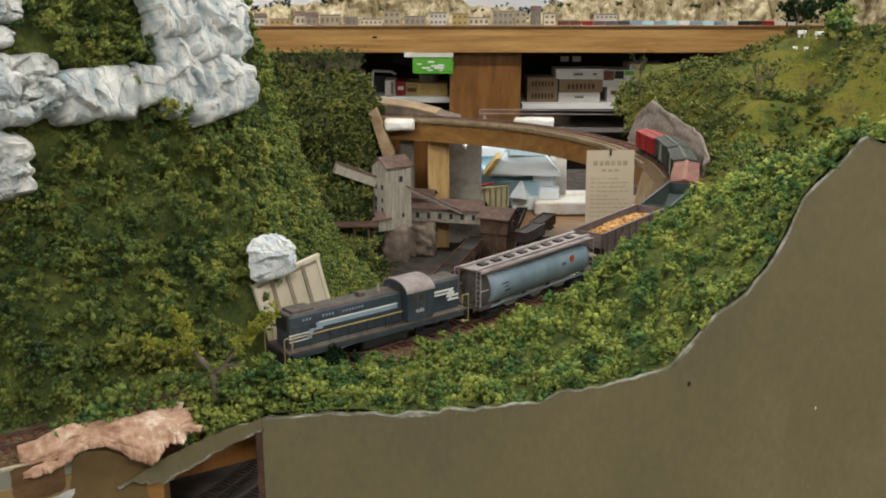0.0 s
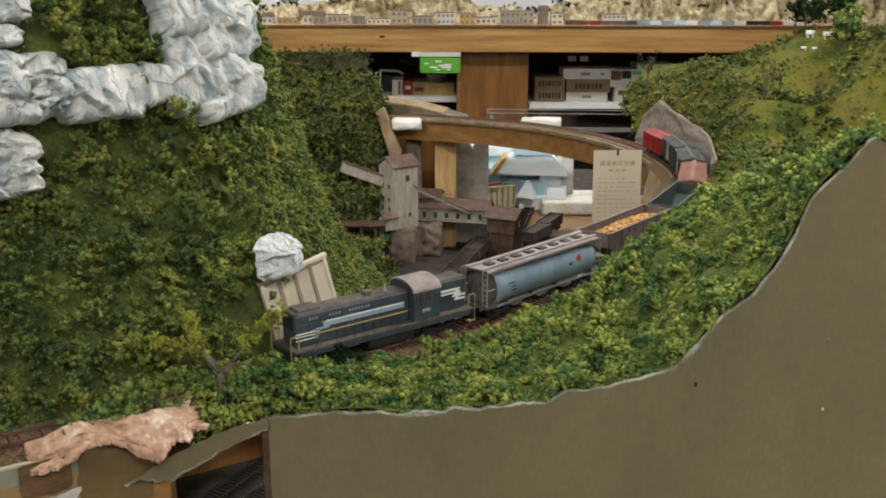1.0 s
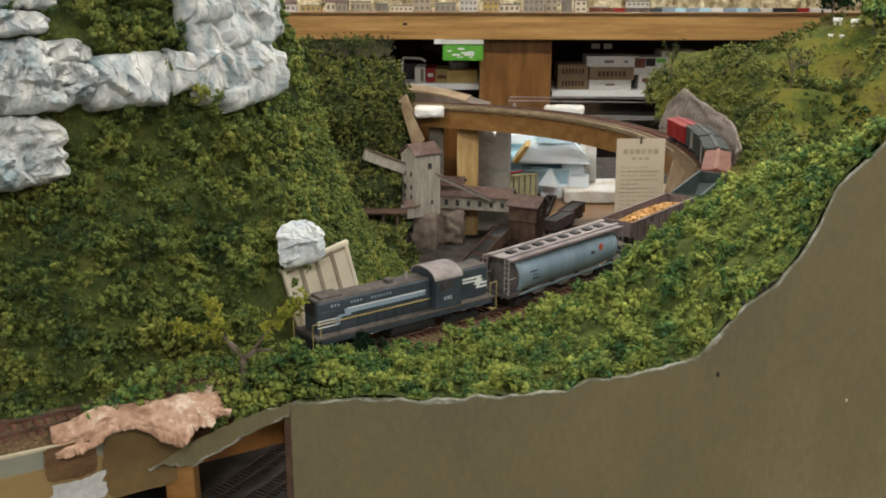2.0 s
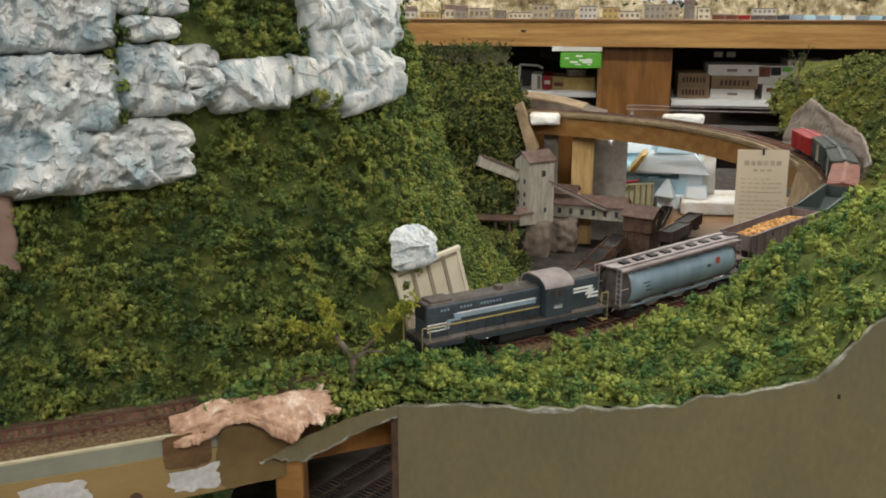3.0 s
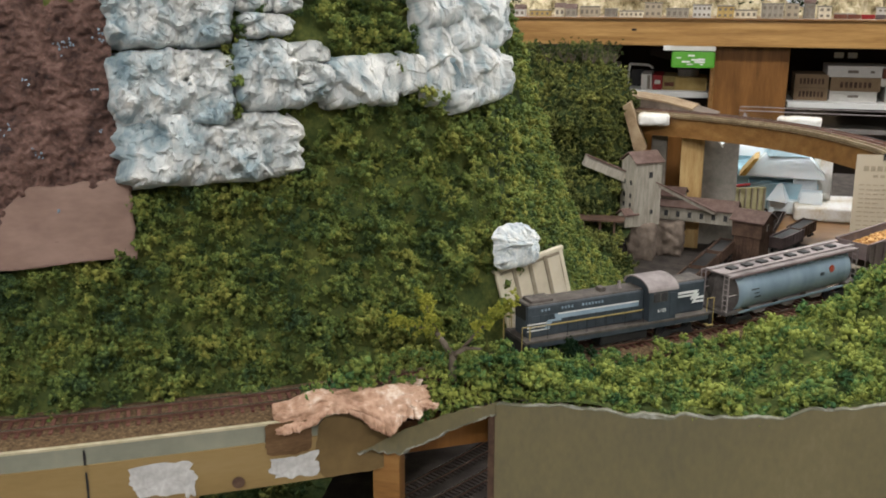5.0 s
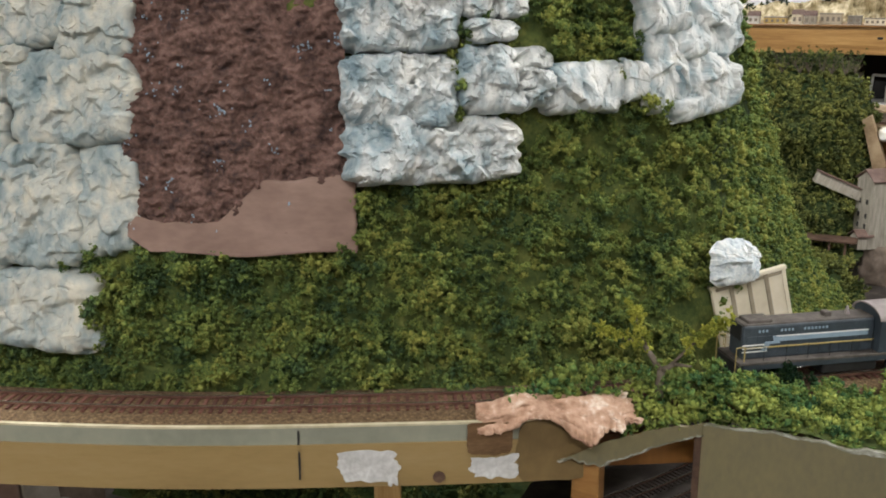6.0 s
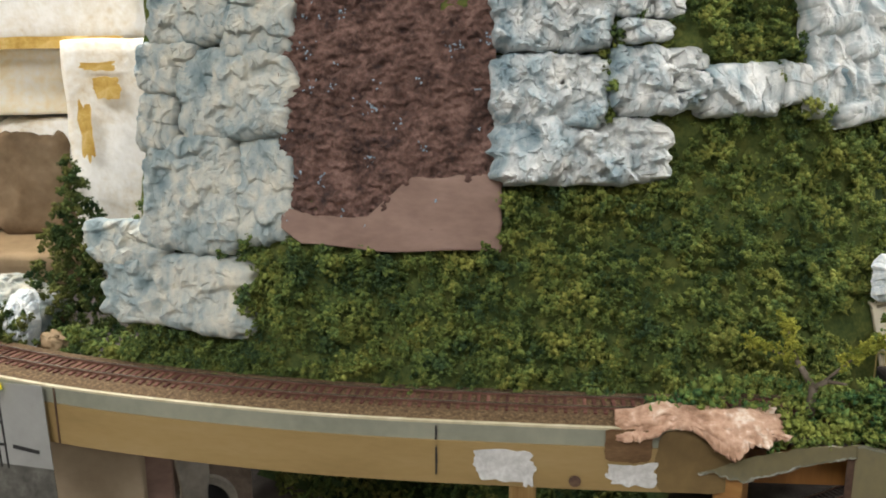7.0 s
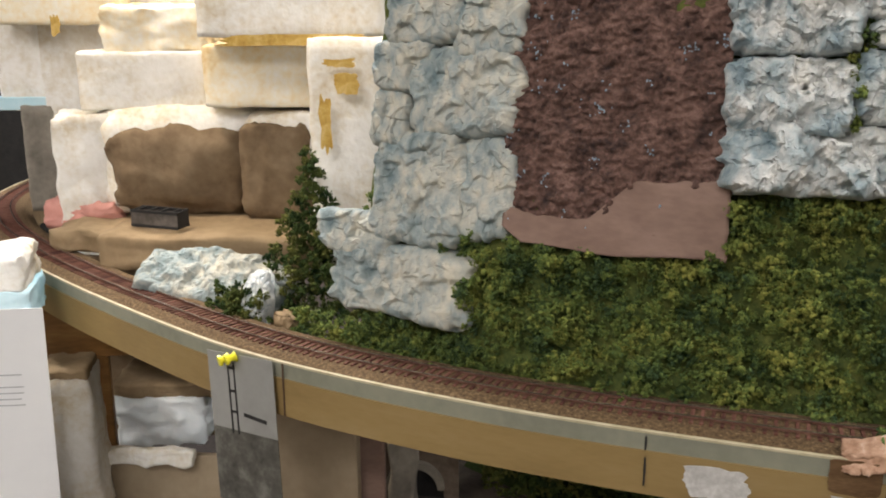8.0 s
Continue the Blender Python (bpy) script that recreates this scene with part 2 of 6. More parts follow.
def box(size, at=(0, 0, 0), bevel=0.0, turn=None, bm=None):
    bm = bm or bmesh.new()
    m = Matrix.Translation(at) @ (turn or Matrix()) @ Matrix.Diagonal((*size, 1))
    made = bmesh.ops.create_cube(bm, size=1.0, matrix=m)["verts"]
    if bevel:
        edges = list({e for v in made for e in v.link_edges})
        bmesh.ops.bevel(bm, geom=edges, offset=bevel, segments=2, affect="EDGES", profile=0.5)
    return bm


def rod(a, b, r, r2=None, sides=8, bm=None):
    bm = bm or bmesh.new()
    a, b = Vector(a), Vector(b)
    d = b - a
    m = Matrix.Translation((a + b) / 2) @ d.to_track_quat("Z", "Y").to_matrix().to_4x4()
    bmesh.ops.create_cone(bm, cap_ends=True, segments=sides, radius1=r, radius2=r if r2 is None else r2, depth=d.length, matrix=m)
    return bm


def prism(profile, depth, m=None, bm=None):
    """A closed profile in x and z, pushed out along y by depth on both sides of the middle."""
    bm = bm or bmesh.new()
    m = m or Matrix()
    a = [bm.verts.new(m @ Vector((x, -depth / 2, z))) for x, z in profile]
    b = [bm.verts.new(m @ Vector((x, depth / 2, z))) for x, z in profile]
    n = len(profile)
    bm.faces.new(a)
    bm.faces.new(b[::-1])
    for i in range(n):
        bm.faces.new((a[i], b[i], b[(i + 1) % n], a[(i + 1) % n]))
    bmesh.ops.recalc_face_normals(bm, faces=bm.faces)
    return bm


def raw(name, verts, faces, material, parent=None, label="", smooth=False):
    me = bpy.data.meshes.new(name)
    me.from_pydata(verts, [], faces)
    me.materials.append(material)
    if smooth:
        me.polygons.foreach_set("use_smooth", [True] * len(me.polygons))
    me.update()
    ob = new(name, me)
    if parent:
        ob.parent = parent
    return tagged(ob, label)


def fbm(p, scale, octaves=4, seed=0.0):
    return noise.fractal(Vector(p) * scale + Vector((seed, seed * 1.7, -seed)), 1.0, 2.0, octaves)


def sheet(name, fn, nu, nv, material, parent=None, label="", thick=0.0):
    """A surface fn(a, b), a and b from 0 to 1, as a grid; with a thickness if asked."""
    verts = [fn(i / nu, j / nv) for j in range(nv + 1) for i in range(nu + 1)]
    faces = [(j * (nu + 1) + i, j * (nu + 1) + i + 1, (j + 1) * (nu + 1) + i + 1, (j + 1) * (nu + 1) + i) for j in range(nv) for i in range(nu)]
    ob = raw(name, verts, faces, material, parent, label, True)
    if thick:
        s = ob.modifiers.new("thickness", "SOLIDIFY")
        s.thickness, s.offset = thick, 0
    return ob


def lerp(pairs, x):
    if x <= pairs[0][0]:
        return pairs[0][1]
    for (x0, y0), (x1, y1) in zip(pairs, pairs[1:]):
        if x <= x1:
            return y0 + (y1 - y0) * (x - x0) / (x1 - x0)
    return pairs[-1][1]


# clump foliage: crumbs of ground foam glued together in little tufts
rng = np.random.default_rng(4)




BIT_V = np.array([(1, 0, 0), (-1, 0, 0), (0, 1, 0), (0, -1, 0), (0, 0, 1), (0, 0, -1)], dtype=float)
BIT_F = np.array([(0, 2, 4), (2, 1, 4), (1, 3, 4), (3, 0, 4), (2, 0, 5), (1, 2, 5), (3, 1, 5), (0, 3, 5)])
SHARD_V = np.array([(1, 1, 1), (1, -1, -1), (-1, 1, -1), (-1, -1, 1)], dtype=float) / 1.732
SHARD_F = np.array([(0, 1, 2), (0, 3, 1), (0, 2, 3), (1, 3, 2)])


def tuft(lobes, shards, flakes):
    """A clump of torn foam: a few uneven lobes, bristling with small shards, fullest on its outer (z) side."""
    vs, fs, base = [], [], 0
    spots = [(np.array([0, 0, 0.0]), .46)]
    way = []
    for _ in range(lobes):
        best = None
        for _ in range(10):
            d = rng.normal(size=3)
            d[2] += .35
            d /= np.linalg.norm(d)
            gap = min([np.linalg.norm(d - w) for w in way], default=9)
            if d[2] > -.4 and (best is None or gap > best[0]):
                best = gap, d
        way.append(best[1])
        spots.append((best[1] * rng.uniform(.38, .74), rng.uniform(.24, .50)))
    for c, r in spots:
        v, f = (SHARD_V, SHARD_F) if lobes < 2 else (BIT_V, BIT_F)
        turn = np.array(Euler(rng.uniform(0, 6.28, 3)).to_matrix())
        vs.append(c + (v * r * rng.uniform(.62, 1.05, (len(v), 1)) * np.array([1.1, 1.0, .75])) @ turn)
        fs.append(f + base)
        base += len(v)
    for _ in range(shards):
        c, r = spots[rng.integers(len(spots))]
        d = rng.normal(size=3)
        d[2] += .3
        d /= np.linalg.norm(d)
        turn = np.array(Euler(rng.uniform(0, 6.28, 3)).to_matrix())
        vs.append(c + d * r * rng.uniform(.60, 1.10) + (SHARD_V * rng.uniform(.06, .27, (4, 1)) * np.array([1.35, 1.0, .6])) @ turn)
        fs.append(SHARD_F + base)
        base += 4
    for _ in range(flakes):
        c, r = spots[rng.integers(len(spots))]
        d = rng.normal(size=3)
        d /= np.linalg.norm(d)
        vs.append(c + d * r * rng.uniform(1.0, 1.5) + rng.normal(size=(3, 3)) * .07)
        fs.append(np.array([[0, 1, 2]]) + base)
        base += 3
    fill = 1.65 if lobes < 2 else 1.18 if lobes < 4 else 1.0
    return np.concatenate(vs) * fill, np.concatenate(fs)


TUFTS = [tuft(6, 36, 14) for _ in range(40)]
SMALL_TUFTS = [tuft(3, 16, 8) for _ in range(24)]
TINY_TUFTS = [tuft(1, 9, 6) for _ in range(24)]


def scatter(name, points, sizes, material, label, small=False, parent=None, category="foliage", axis=(.25, -.62, .74), drift=.35, tone=None):
    """One mesh of foam clumps at the points, each grown outwards along the axis, with a tint of its own."""
    vs, fs, ts, base = [], [], [], 0
    pool = (TUFTS, SMALL_TUFTS, TINY_TUFTS)[int(small)]
    lean = Vector(axis).to_track_quat("Z", "Y").to_matrix()
    for p, s in zip(points, sizes):
        v, f = pool[rng.integers(len(pool))]
        m = np.array(lean @ Euler((rng.normal() * .45, rng.normal() * .45, rng.uniform(0, 6.28))).to_matrix())
        vs.append(v @ m.T * (s * rng.uniform(.85, 1.15, 3)) + p)
        fs.append(f + base)
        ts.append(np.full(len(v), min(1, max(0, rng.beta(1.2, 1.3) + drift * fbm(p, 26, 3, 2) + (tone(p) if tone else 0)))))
        base += len(v)
    v, f = np.concatenate(vs), np.concatenate(fs)
    me = bpy.data.meshes.new(name)
    me.vertices.add(len(v))
    me.vertices.foreach_set("co", v.ravel())
    me.loops.add(f.size)
    me.loops.foreach_set("vertex_index", f.ravel().astype(np.int32))
    me.polygons.add(len(f))
    me.polygons.foreach_set("loop_start", np.arange(0, f.size, 3, dtype=np.int32))
    me.attributes.new("tint", "FLOAT", "POINT").data.foreach_set("value", np.concatenate(ts).astype(np.float32))
    me.update(calc_edges=True)
    me.materials.append(material)
    ob = new(name, me)
    if parent:
        ob.parent = parent
        return tagged(ob, label, kind="stuff")
    return tagged(ob, label, category, kind="stuff")


def thinned(points, gap):
    """Points no nearer to each other than the gap (wider here, tighter there)."""
    cells, out = {}, []
    for p in points:
        g = gap * (1 + .35 * rng.random())
        k = tuple(int(c // gap) for c in p)
        near = [q for i in (-1, 0, 1) for j in (-1, 0, 1) for l in (-1, 0, 1) for q in cells.get((k[0] + i, k[1] + j, k[2] + l), ())]
        if all((p[0] - q[0]) ** 2 + (p[1] - q[1]) ** 2 + (p[2] - q[2]) ** 2 > g * g for q in near):
            cells.setdefault(k, []).append(p)
            out.append(p)
    return out


def spread(fn, per_m2, keep=None, lift=0.0, n=60):
    """Random points on a surface fn(a, b), by its area; keep(a, b) leaves places out."""
    g = np.array([[fn(i / n, j / n) for i in range(n + 1)] for j in range(n + 1)], dtype=float)
    area = np.linalg.norm(np.cross(g[:-1, 1:] - g[:-1, :-1], g[1:, :-1] - g[:-1, :-1]), axis=2)
    out = []
    for j in range(n):
        for i in range(n):
            for _ in range(rng.poisson(area[j, i] * per_m2)):
                a, b = (i + rng.random()) / n, (j + rng.random()) / n
                if keep is None or keep(a, b):
                    out.append(np.array(fn(a, b), dtype=float) + rng.normal(size=3) * lift)
    return out


def sizes(points, lo, hi):
    """Tuft sizes that swell and shrink in drifts."""
    return [lo + (hi - lo) * min(1, max(0, 0.5 + 0.9 * fbm(p, 22, 2) + rng.uniform(-.3, .3))) for p in points]


def plates(g, w, h, cell, tall=1.0):
    """A fractured face: flat plates round random seeds, each at a depth and slant of its own; returns depth at (x, z)."""
    n = max(3, int(w * h / (cell * cell * tall)))
    c = np.stack([g.uniform(-w / 2, w / 2, n), g.uniform(-h / 2, h / 2, n)], 1)
    d = g.uniform(0, 1, n)
    slant = np.stack([g.normal(0, .34, n), g.normal(-.12, .36, n)], 1) / cell

    def at(x, z):
        q = np.stack([x, z], -1)
        k = (((q[:, None] - c) / (1, tall)) ** 2).sum(2).argmin(1)
        return np.clip(d[k] + ((q - c[k]) * slant[k]).sum(1), -.35, 1.35)
    return at


def chiselled(name, w, h, thick, material, seed, parent=None, label="", n=100, power=6.0, rough=0.5, grain=1.0, taper=0.0, tall=1.0):
    """A cast rock face, w wide, h high: flat back at y = 0, front broken into plates and ledges; front is -y."""
    g = np.random.default_rng(seed)
    layers = [(plates(g, w, h, .017 * grain, .8 * tall), 1.0, 3), (plates(g, w, h, .0085 * grain, 1.3 * tall), .42, 1), (plates(g, w, h, .0042 * grain, 1.5 * tall), .17, 0)]
    nv = max(16, int(n * h / w)) if w > h else n
    nu = n if w > h else max(16, int(n * w / h))
    edge = g.uniform(0, 10)
    u, v = [a.ravel() for a in np.meshgrid(np.linspace(-1, 1, nu + 1), np.linspace(-1, 1, nv + 1))]
    warp = np.array([(fbm((a * w * 40, b * h * 40, seed), 1.1, 3), fbm((b * h * 40, a * w * 40, seed + 3), 1.1, 3), fbm((a * w, b * h, seed), 330, 3)) for a, b in zip(u, v)])
    x = u * w / 2 + .0024 * grain * warp[:, 0]
    z = v * h / 2 + .0024 * grain * warp[:, 1]
    f = 0
    for fn, k, soft in layers:
        q = fn(x, z).reshape(nv + 1, nu + 1)
        for _ in range(soft):
            q = np.pad(q, 1, mode="edge")
            q = (q[:-2, 1:-1] + q[2:, 1:-1] + q[1:-1, :-2] + q[1:-1, 2:] + 2 * q[1:-1, 1:-1]) / 6
        f = f + k * q.ravel()
    f = f / 1.3 + .035 * warp[:, 2] - .14 * v
    f = (1 - rough) + rough * (.25 + .95 * f)
    rim = np.clip(1 - (abs(u) ** power + abs(v) ** power), 0, 1) ** .36
    d = thick * rim * np.maximum(.12, f)
    a = np.arctan2(v, u)
    wob = np.array([.12 * fbm((math.cos(q) * 1.6, math.sin(q) * 1.6, edge), 1.5, 4) for q in a])
    s = np.maximum(abs(u), abs(v))
    q = np.maximum(1e-6, (abs(u) ** power + abs(v) ** power) ** (1 / power))
    k2 = np.where(s > 0, s / q, 1) * (1 + wob * s)
    verts = np.stack([u * k2 * w / 2, -d, v * k2 * h / 2 * (1 - taper * u)], 1)
    i, j = np.meshgrid(np.arange(nu), np.arange(nv))
    b = (j * (nu + 1) + i).ravel()
    faces = np.stack([b, b + 1, b + nu + 2, b + nu + 1], 1)
    return raw(name, verts.tolist(), faces.tolist(), material, parent, label, False)


def lump(name, size, at, material, seed, amount=0.06, scale=3.0, bevel=0.15, cuts=10, parent=None, label="", turn=0.0, tilt=0.0, smooth=True):
    """A rough block with rounded, uneven faces; bevel is the edge radius as a share of the shortest side."""
    bm = bmesh.new()
    bmesh.ops.create_cube(bm, size=1.0)
    bmesh.ops.subdivide_edges(bm, edges=bm.edges[:], cuts=max(6, cuts + 3), use_grid_fill=True)
    big, low = max(size), min(size)
    r = min(.49, max(.04, bevel)) * low
    half = Vector(size) / 2
    for v in bm.verts:
        p = Vector((v.co.x * size[0], v.co.y * size[1], v.co.z * size[2]))
        q = Vector([min(max(c, -(h - r)), h - r) for c, h in zip(p, half)])
        if (p - q).length > 1e-7:
            p = q + (p - q).normalized() * r
        n = Vector((fbm(p, 5 / big, 3, seed + 2), fbm(p, 5 / big, 3, seed + 4), fbm(p, 5 / big, 3, seed + 6)))
        f = Vector((fbm(p, 20 / big, 3, seed + 1), fbm(p, 20 / big, 3, seed + 3), fbm(p, 20 / big, 3, seed + 5)))
        v.co = p + (n * 1.3 + f * .45) * amount * low
    ob = part(name, bm, material, parent, label, smooth)
    ob.matrix_basis = pose(*at, tilt, 0, turn)
    return ob


def shard(name, size, at, material, seed, parent=None, label="", turn=0.0, tilt=0.0, skew=.28):
    """A cut block with flat, slanted faces and sharp edges."""
    g = np.random.default_rng(seed)
    bm = bmesh.new()
    for x in (-.5, .5):
        for y in (-.5, .5):
            for z in (-.5, .5):
                k = 1 - skew * g.random() * (1.6 if z > 0 else .5)
                bm.verts.new((x * size[0] * k, y * size[1] * k, z * size[2] * (1 - .25 * skew * g.random())))
    bmesh.ops.convex_hull(bm, input=bm.verts[:])
    bmesh.ops.bevel(bm, geom=bm.edges[:], offset=.0012, segments=1, affect="EDGES")
    ob = part(name, bm, material, parent, label)
    ob.matrix_basis = pose(*at, tilt, 0, turn)
    return ob


def writing(words, size, m, material, parent, name="lettering"):
    c = bpy.data.curves.new(name, "FONT")
    c.body, c.size, c.align_x, c.align_y, c.extrude = words, size, "CENTER", "CENTER", size * 0.02
    t = bpy.data.objects.new(name, c)
    scene.collection.objects.link(t)
    me = bpy.data.meshes.new_from_object(t)
    bpy.data.objects.remove(t)
    me.materials.clear()
    me.materials.append(material)
    ob = new(name, me)
    ob.parent = parent
    ob.matrix_basis = m
    return ob


# ---- the club room ----
def spotlight(at, aim, watts):
    """A black track spotlight under the ceiling, with its lamp in the mouth."""
    at, aim = Vector(at), Vector(aim)
    d = (aim - at).normalized()
    f = thing("track_spotlight", at, "black track spotlight under the ceiling, lit and warm", "spotlight")
    part("stem", rod((0, 0, 0), (0, 0, 2.70 - at.z), .008, sides=10), BLACK, f)
    part("housing", rod(-d * .07, d * .06, .040, .050, 20), BLACK, f)
    part("lens", rod(d * .0605, d * .064, .044, sides=20), DIFFUSER, f, "glowing lens")
    l = bpy.data.lights.new("spot_light", "SPOT")
    l.energy, l.color, l.spot_size, l.spot_blend, l.shadow_soft_size = watts, (1.0, .86, .64), radians(25), .5, .05
    new("spot_light", l).matrix_world = look(at + d * .075, aim)


def room():
    part("floor", box((10, 11, .1), (0, 2.5, -.05)), CARPET)["kind"] = "structure"
    part("ceiling", box((10, 11, .1), (0, 2.5, 2.75)), CEILPAINT)["kind"] = "structure"
    for n, s, p in (("wall_north", (10, .12, 2.8), (0, 8.0, 1.35)), ("wall_south", (10, .12, 2.8), (0, -3.0, 1.35)), ("wall_east", (.12, 11, 2.8), (5.0, 2.5, 1.35)), ("wall_west", (.12, 11, 2.8), (-5.0, 2.5, 1.35))):
        part(n, box(s, p), WALLPAINT)["kind"] = "structure"
    for i, (x, y, w) in enumerate(LAMPS):
        f = thing("ceiling_light", (x, y, 2.66), "white framed fluorescent ceiling light with lit diffuser", "ceiling light", "ceiling lights")
        part("frame", box((1.24, .34, .05), (0, 0, .005), .006), WHITE, f)
        part("diffuser", box((1.18, .28, .012), (0, 0, -.026), .003), DIFFUSER, f)
        l = bpy.data.lights.new("tube_light", "AREA")
        l.shape, l.size, l.size_y, l.energy, l.color = "RECTANGLE", 1.18, .28, w, (1.0, .965, .89)
        new("tube_light", l).matrix_world = pose(x, y, 2.615)


room()
spotlight((-1.25, .02, 2.45), (-.96, .49, 1.40), 56)

# ---- the track's line: a loop seen from its inside edge round to the bridge ----
LINE = [(-1.66, .66), (-1.57, .50), (-1.43, .385), (-1.29, .342), (-1.16, .331), (-1.0, .335), (-.83, .353), (-.704, .373), (-.598, .405), (-.48, .455), (-.42, .486), (-.36, .520), (-.22, .607), (-.074, .727), (.008, .792), (.06, .841), (.121, .909), (.179, .983), (.24, 1.07), (.31, 1.22), (.355, 1.40), (.372, 1.58), (.355, 1.75), (.305, 1.90), (.212, 2.045), (.096, 2.142), (-.031, 2.208), (-.16, 2.25), (-.42, 2.31)]
RAIL_Z = 1.14


def smooth_line(points, step=.004):
    out = []
    for i in range(len(points) - 1):
        p0, p1, p2, p3 = (Vector((*points[min(max(k, 0), len(points) - 1)], 0)) for k in (i - 1, i, i + 1, i + 2))
        n = max(2, int((p2 - p1).length / step))
        for j in range(n):
            t = j / n
            out.append(0.5 * ((2 * p1) + (p2 - p0) * t + (2 * p0 - 5 * p1 + 4 * p2 - p3) * t * t + (3 * p1 - p0 - 3 * p2 + p3) * t ** 3))
    out.append(Vector((*points[-1], 0)))
    for _ in range(60):
        out = [out[0]] + [(a + b * 2 + c) / 4 for a, b, c in zip(out, out[1:], out[2:])] + [out[-1]]
    return out


class Way:
    def __init__(self, points):
        self.p = smooth_line(points)
        self.s = [0.0]
        for a, b in zip(self.p, self.p[1:]):
            self.s.append(self.s[-1] + (b - a).length)
        self.length = self.s[-1]

    def at(self, s):
        s = min(max(s, 0), self.length - 1e-6)
        i = int(np.searchsorted(self.s, s, side="right")) - 1
        i = min(max(i, 0), len(self.p) - 2)
        a, b = self.p[i], self.p[i + 1]
        t = (b - a).normalized()
        return a + (b - a) * ((s - self.s[i]) / max(1e-9, self.s[i + 1] - self.s[i])), t

    def near(self, x, y):
        d = [(q.x - x) ** 2 + (q.y - y) ** 2 for q in self.p]
        i = int(np.argmin(d))
        return self.s[i], math.sqrt(d[i])

    def side(self, s, off, z):
        """A point off metres to the left of the way."""
        p, t = self.at(s)
        return (p.x - t.y * off, p.y + t.x * off, z)


MAIN = Way(LINE)
LINE_XY = np.array([(q.x, q.y) for q in MAIN.p[::6]])


def strip(way, s0, s1, section, material, name, parent=None, label="", step=.012, close=True):
    """A section of (offset, z) carried along the way."""
    n = max(2, int((s1 - s0) / step))
    verts, faces, k = [], [], len(section)
    for i in range(n + 1):
        s = s0 + (s1 - s0) * i / n
        verts += [way.side(s, o, z) for o, z in section]
    for i in range(n):
        for j in range(k if close else k - 1):
            a, b = i * k + j, i * k + (j + 1) % k
            faces.append((a, b, b + k, a + k))
    if close:
        faces += [tuple(range(k))[::-1], tuple(range(n * k, n * k + k))]
    return raw(name, verts, faces, material, parent, label)


TIE_MESH = finish(box((.0025, .030, .0030), (0, 0, 0), .0003), "tie", TIE)


def track(way, z, label, s0=0.0, s1=None, ties=(0, 0), bed=True, wood=TIE):
    s1 = s1 or way.length
    t = tagged(new("track"), label, "track", "tracks")
    for o in (-.0088, .0088):
        strip(way, s0, s1, [(o - .0005, z - .0022), (o + .0005, z - .0022), (o + .0005, z - .0006), (o - .0005, z - .0006)], RAIL, "rail", t)
        strip(way, s0, s1, [(o - .0006, z - .0006), (o + .0006, z - .0006), (o + .0006, z), (o - .0006, z)], RAILTOP, "rail_head", t)
    if bed:
        strip(way, s0, s1, [(-.0305, z - .0125), (.036, z - .0125), (.026, z - .0048), (.020, z - .0036), (-.020, z - .0036), (-.0300, z - .0055)], BALLAST, "ballast", t, "brown granular ballast")
    rest = bmesh.new()
    s = s0 + .003
    while s < s1:
        p, d = way.at(s)
        m = Matrix.Translation((p.x, p.y, z - .0038)) @ Matrix.Rotation(math.atan2(d.y, d.x) + rng.normal() * .015, 4, "Z")
        if ties[0] <= s <= ties[1]:
            q = new("tie", TIE_MESH)
            q.parent = t
            q.matrix_basis = m
        else:
            box((.0025, .030, .0030), turn=m, bm=rest)
        s += .0068
    if rest.verts:
        tagged(part("tie_bed", rest, wood, t), kind="stuff")
    else:
        rest.free()
    return t


S_FIRST = MAIN.near(-1.10, .33)[0]
track(MAIN, RAIL_Z, "curved single track with brown ties and steel rails", ties=(S_FIRST, S_FIRST + 2.03))

# ballast crumbs along the near edge
S_PLAIN = MAIN.near(-.24, .59)[0]


# ---- the curved fascia under the near track ----
def fascia():
    f = tagged(new("fascia"), "curved tan painted wooden fascia with grey band, under the track", "fascia")
    strip(MAIN, .0, S_PLAIN + .035, [(-.032, 1.121), (-.028, 1.121), (-.028, 1.1338), (-.032, 1.1338)], TAN_BAND, "band", f, "grey-green painted upper band")
    strip(MAIN, .0, S_PLAIN + .035, [(-.0325, 1.1334), (-.0295, 1.1334), (-.0295, 1.1350), (-.0325, 1.1350)], CREAM_EDGE, "edge", f, "cream paper edge")
    strip(MAIN, .0, S_PLAIN + .040, [(-.0335, 1.089), (-.028, 1.089), (-.028, 1.121), (-.0335, 1.121)], TAN, "board", f)
    strip(MAIN, .0, S_PLAIN + .040, [(-.0278, 1.090), (.03, 1.090), (.03, 1.1275), (-.0278, 1.1275)], TANPAINT, "roadbed", f)
    return f


fascia()


def on_fascia(x, y, z, out=.0006):
    """A pose on the board's face nearest to (x, y): local -y looks out."""
    s, _ = MAIN.near(x, y)
    p, t = MAIN.at(s)
    a = math.atan2(t.y, t.x)
    q = MAIN.side(s, -.0335 - out, z)
    return Matrix.Translation(q) @ Matrix.Rotation(a, 4, "Z")


# ---- the main mountain wall behind the track ----
FOOT = [(-.735, .405), (-.61, .443), (-.49, .487), (-.375, .545), (-.24, .635), (-.155, .715), (-.115, .80)]
WALL = Way(FOOT)
LEAN, WALL_Z = .18, 1.118


def wall_point(u, h, out=0.0):
    p, t = WALL.at(u)
    k = LEAN * h - out
    return Vector((p.x - t.y * k, p.y + t.x * k, WALL_Z + .007 + h))


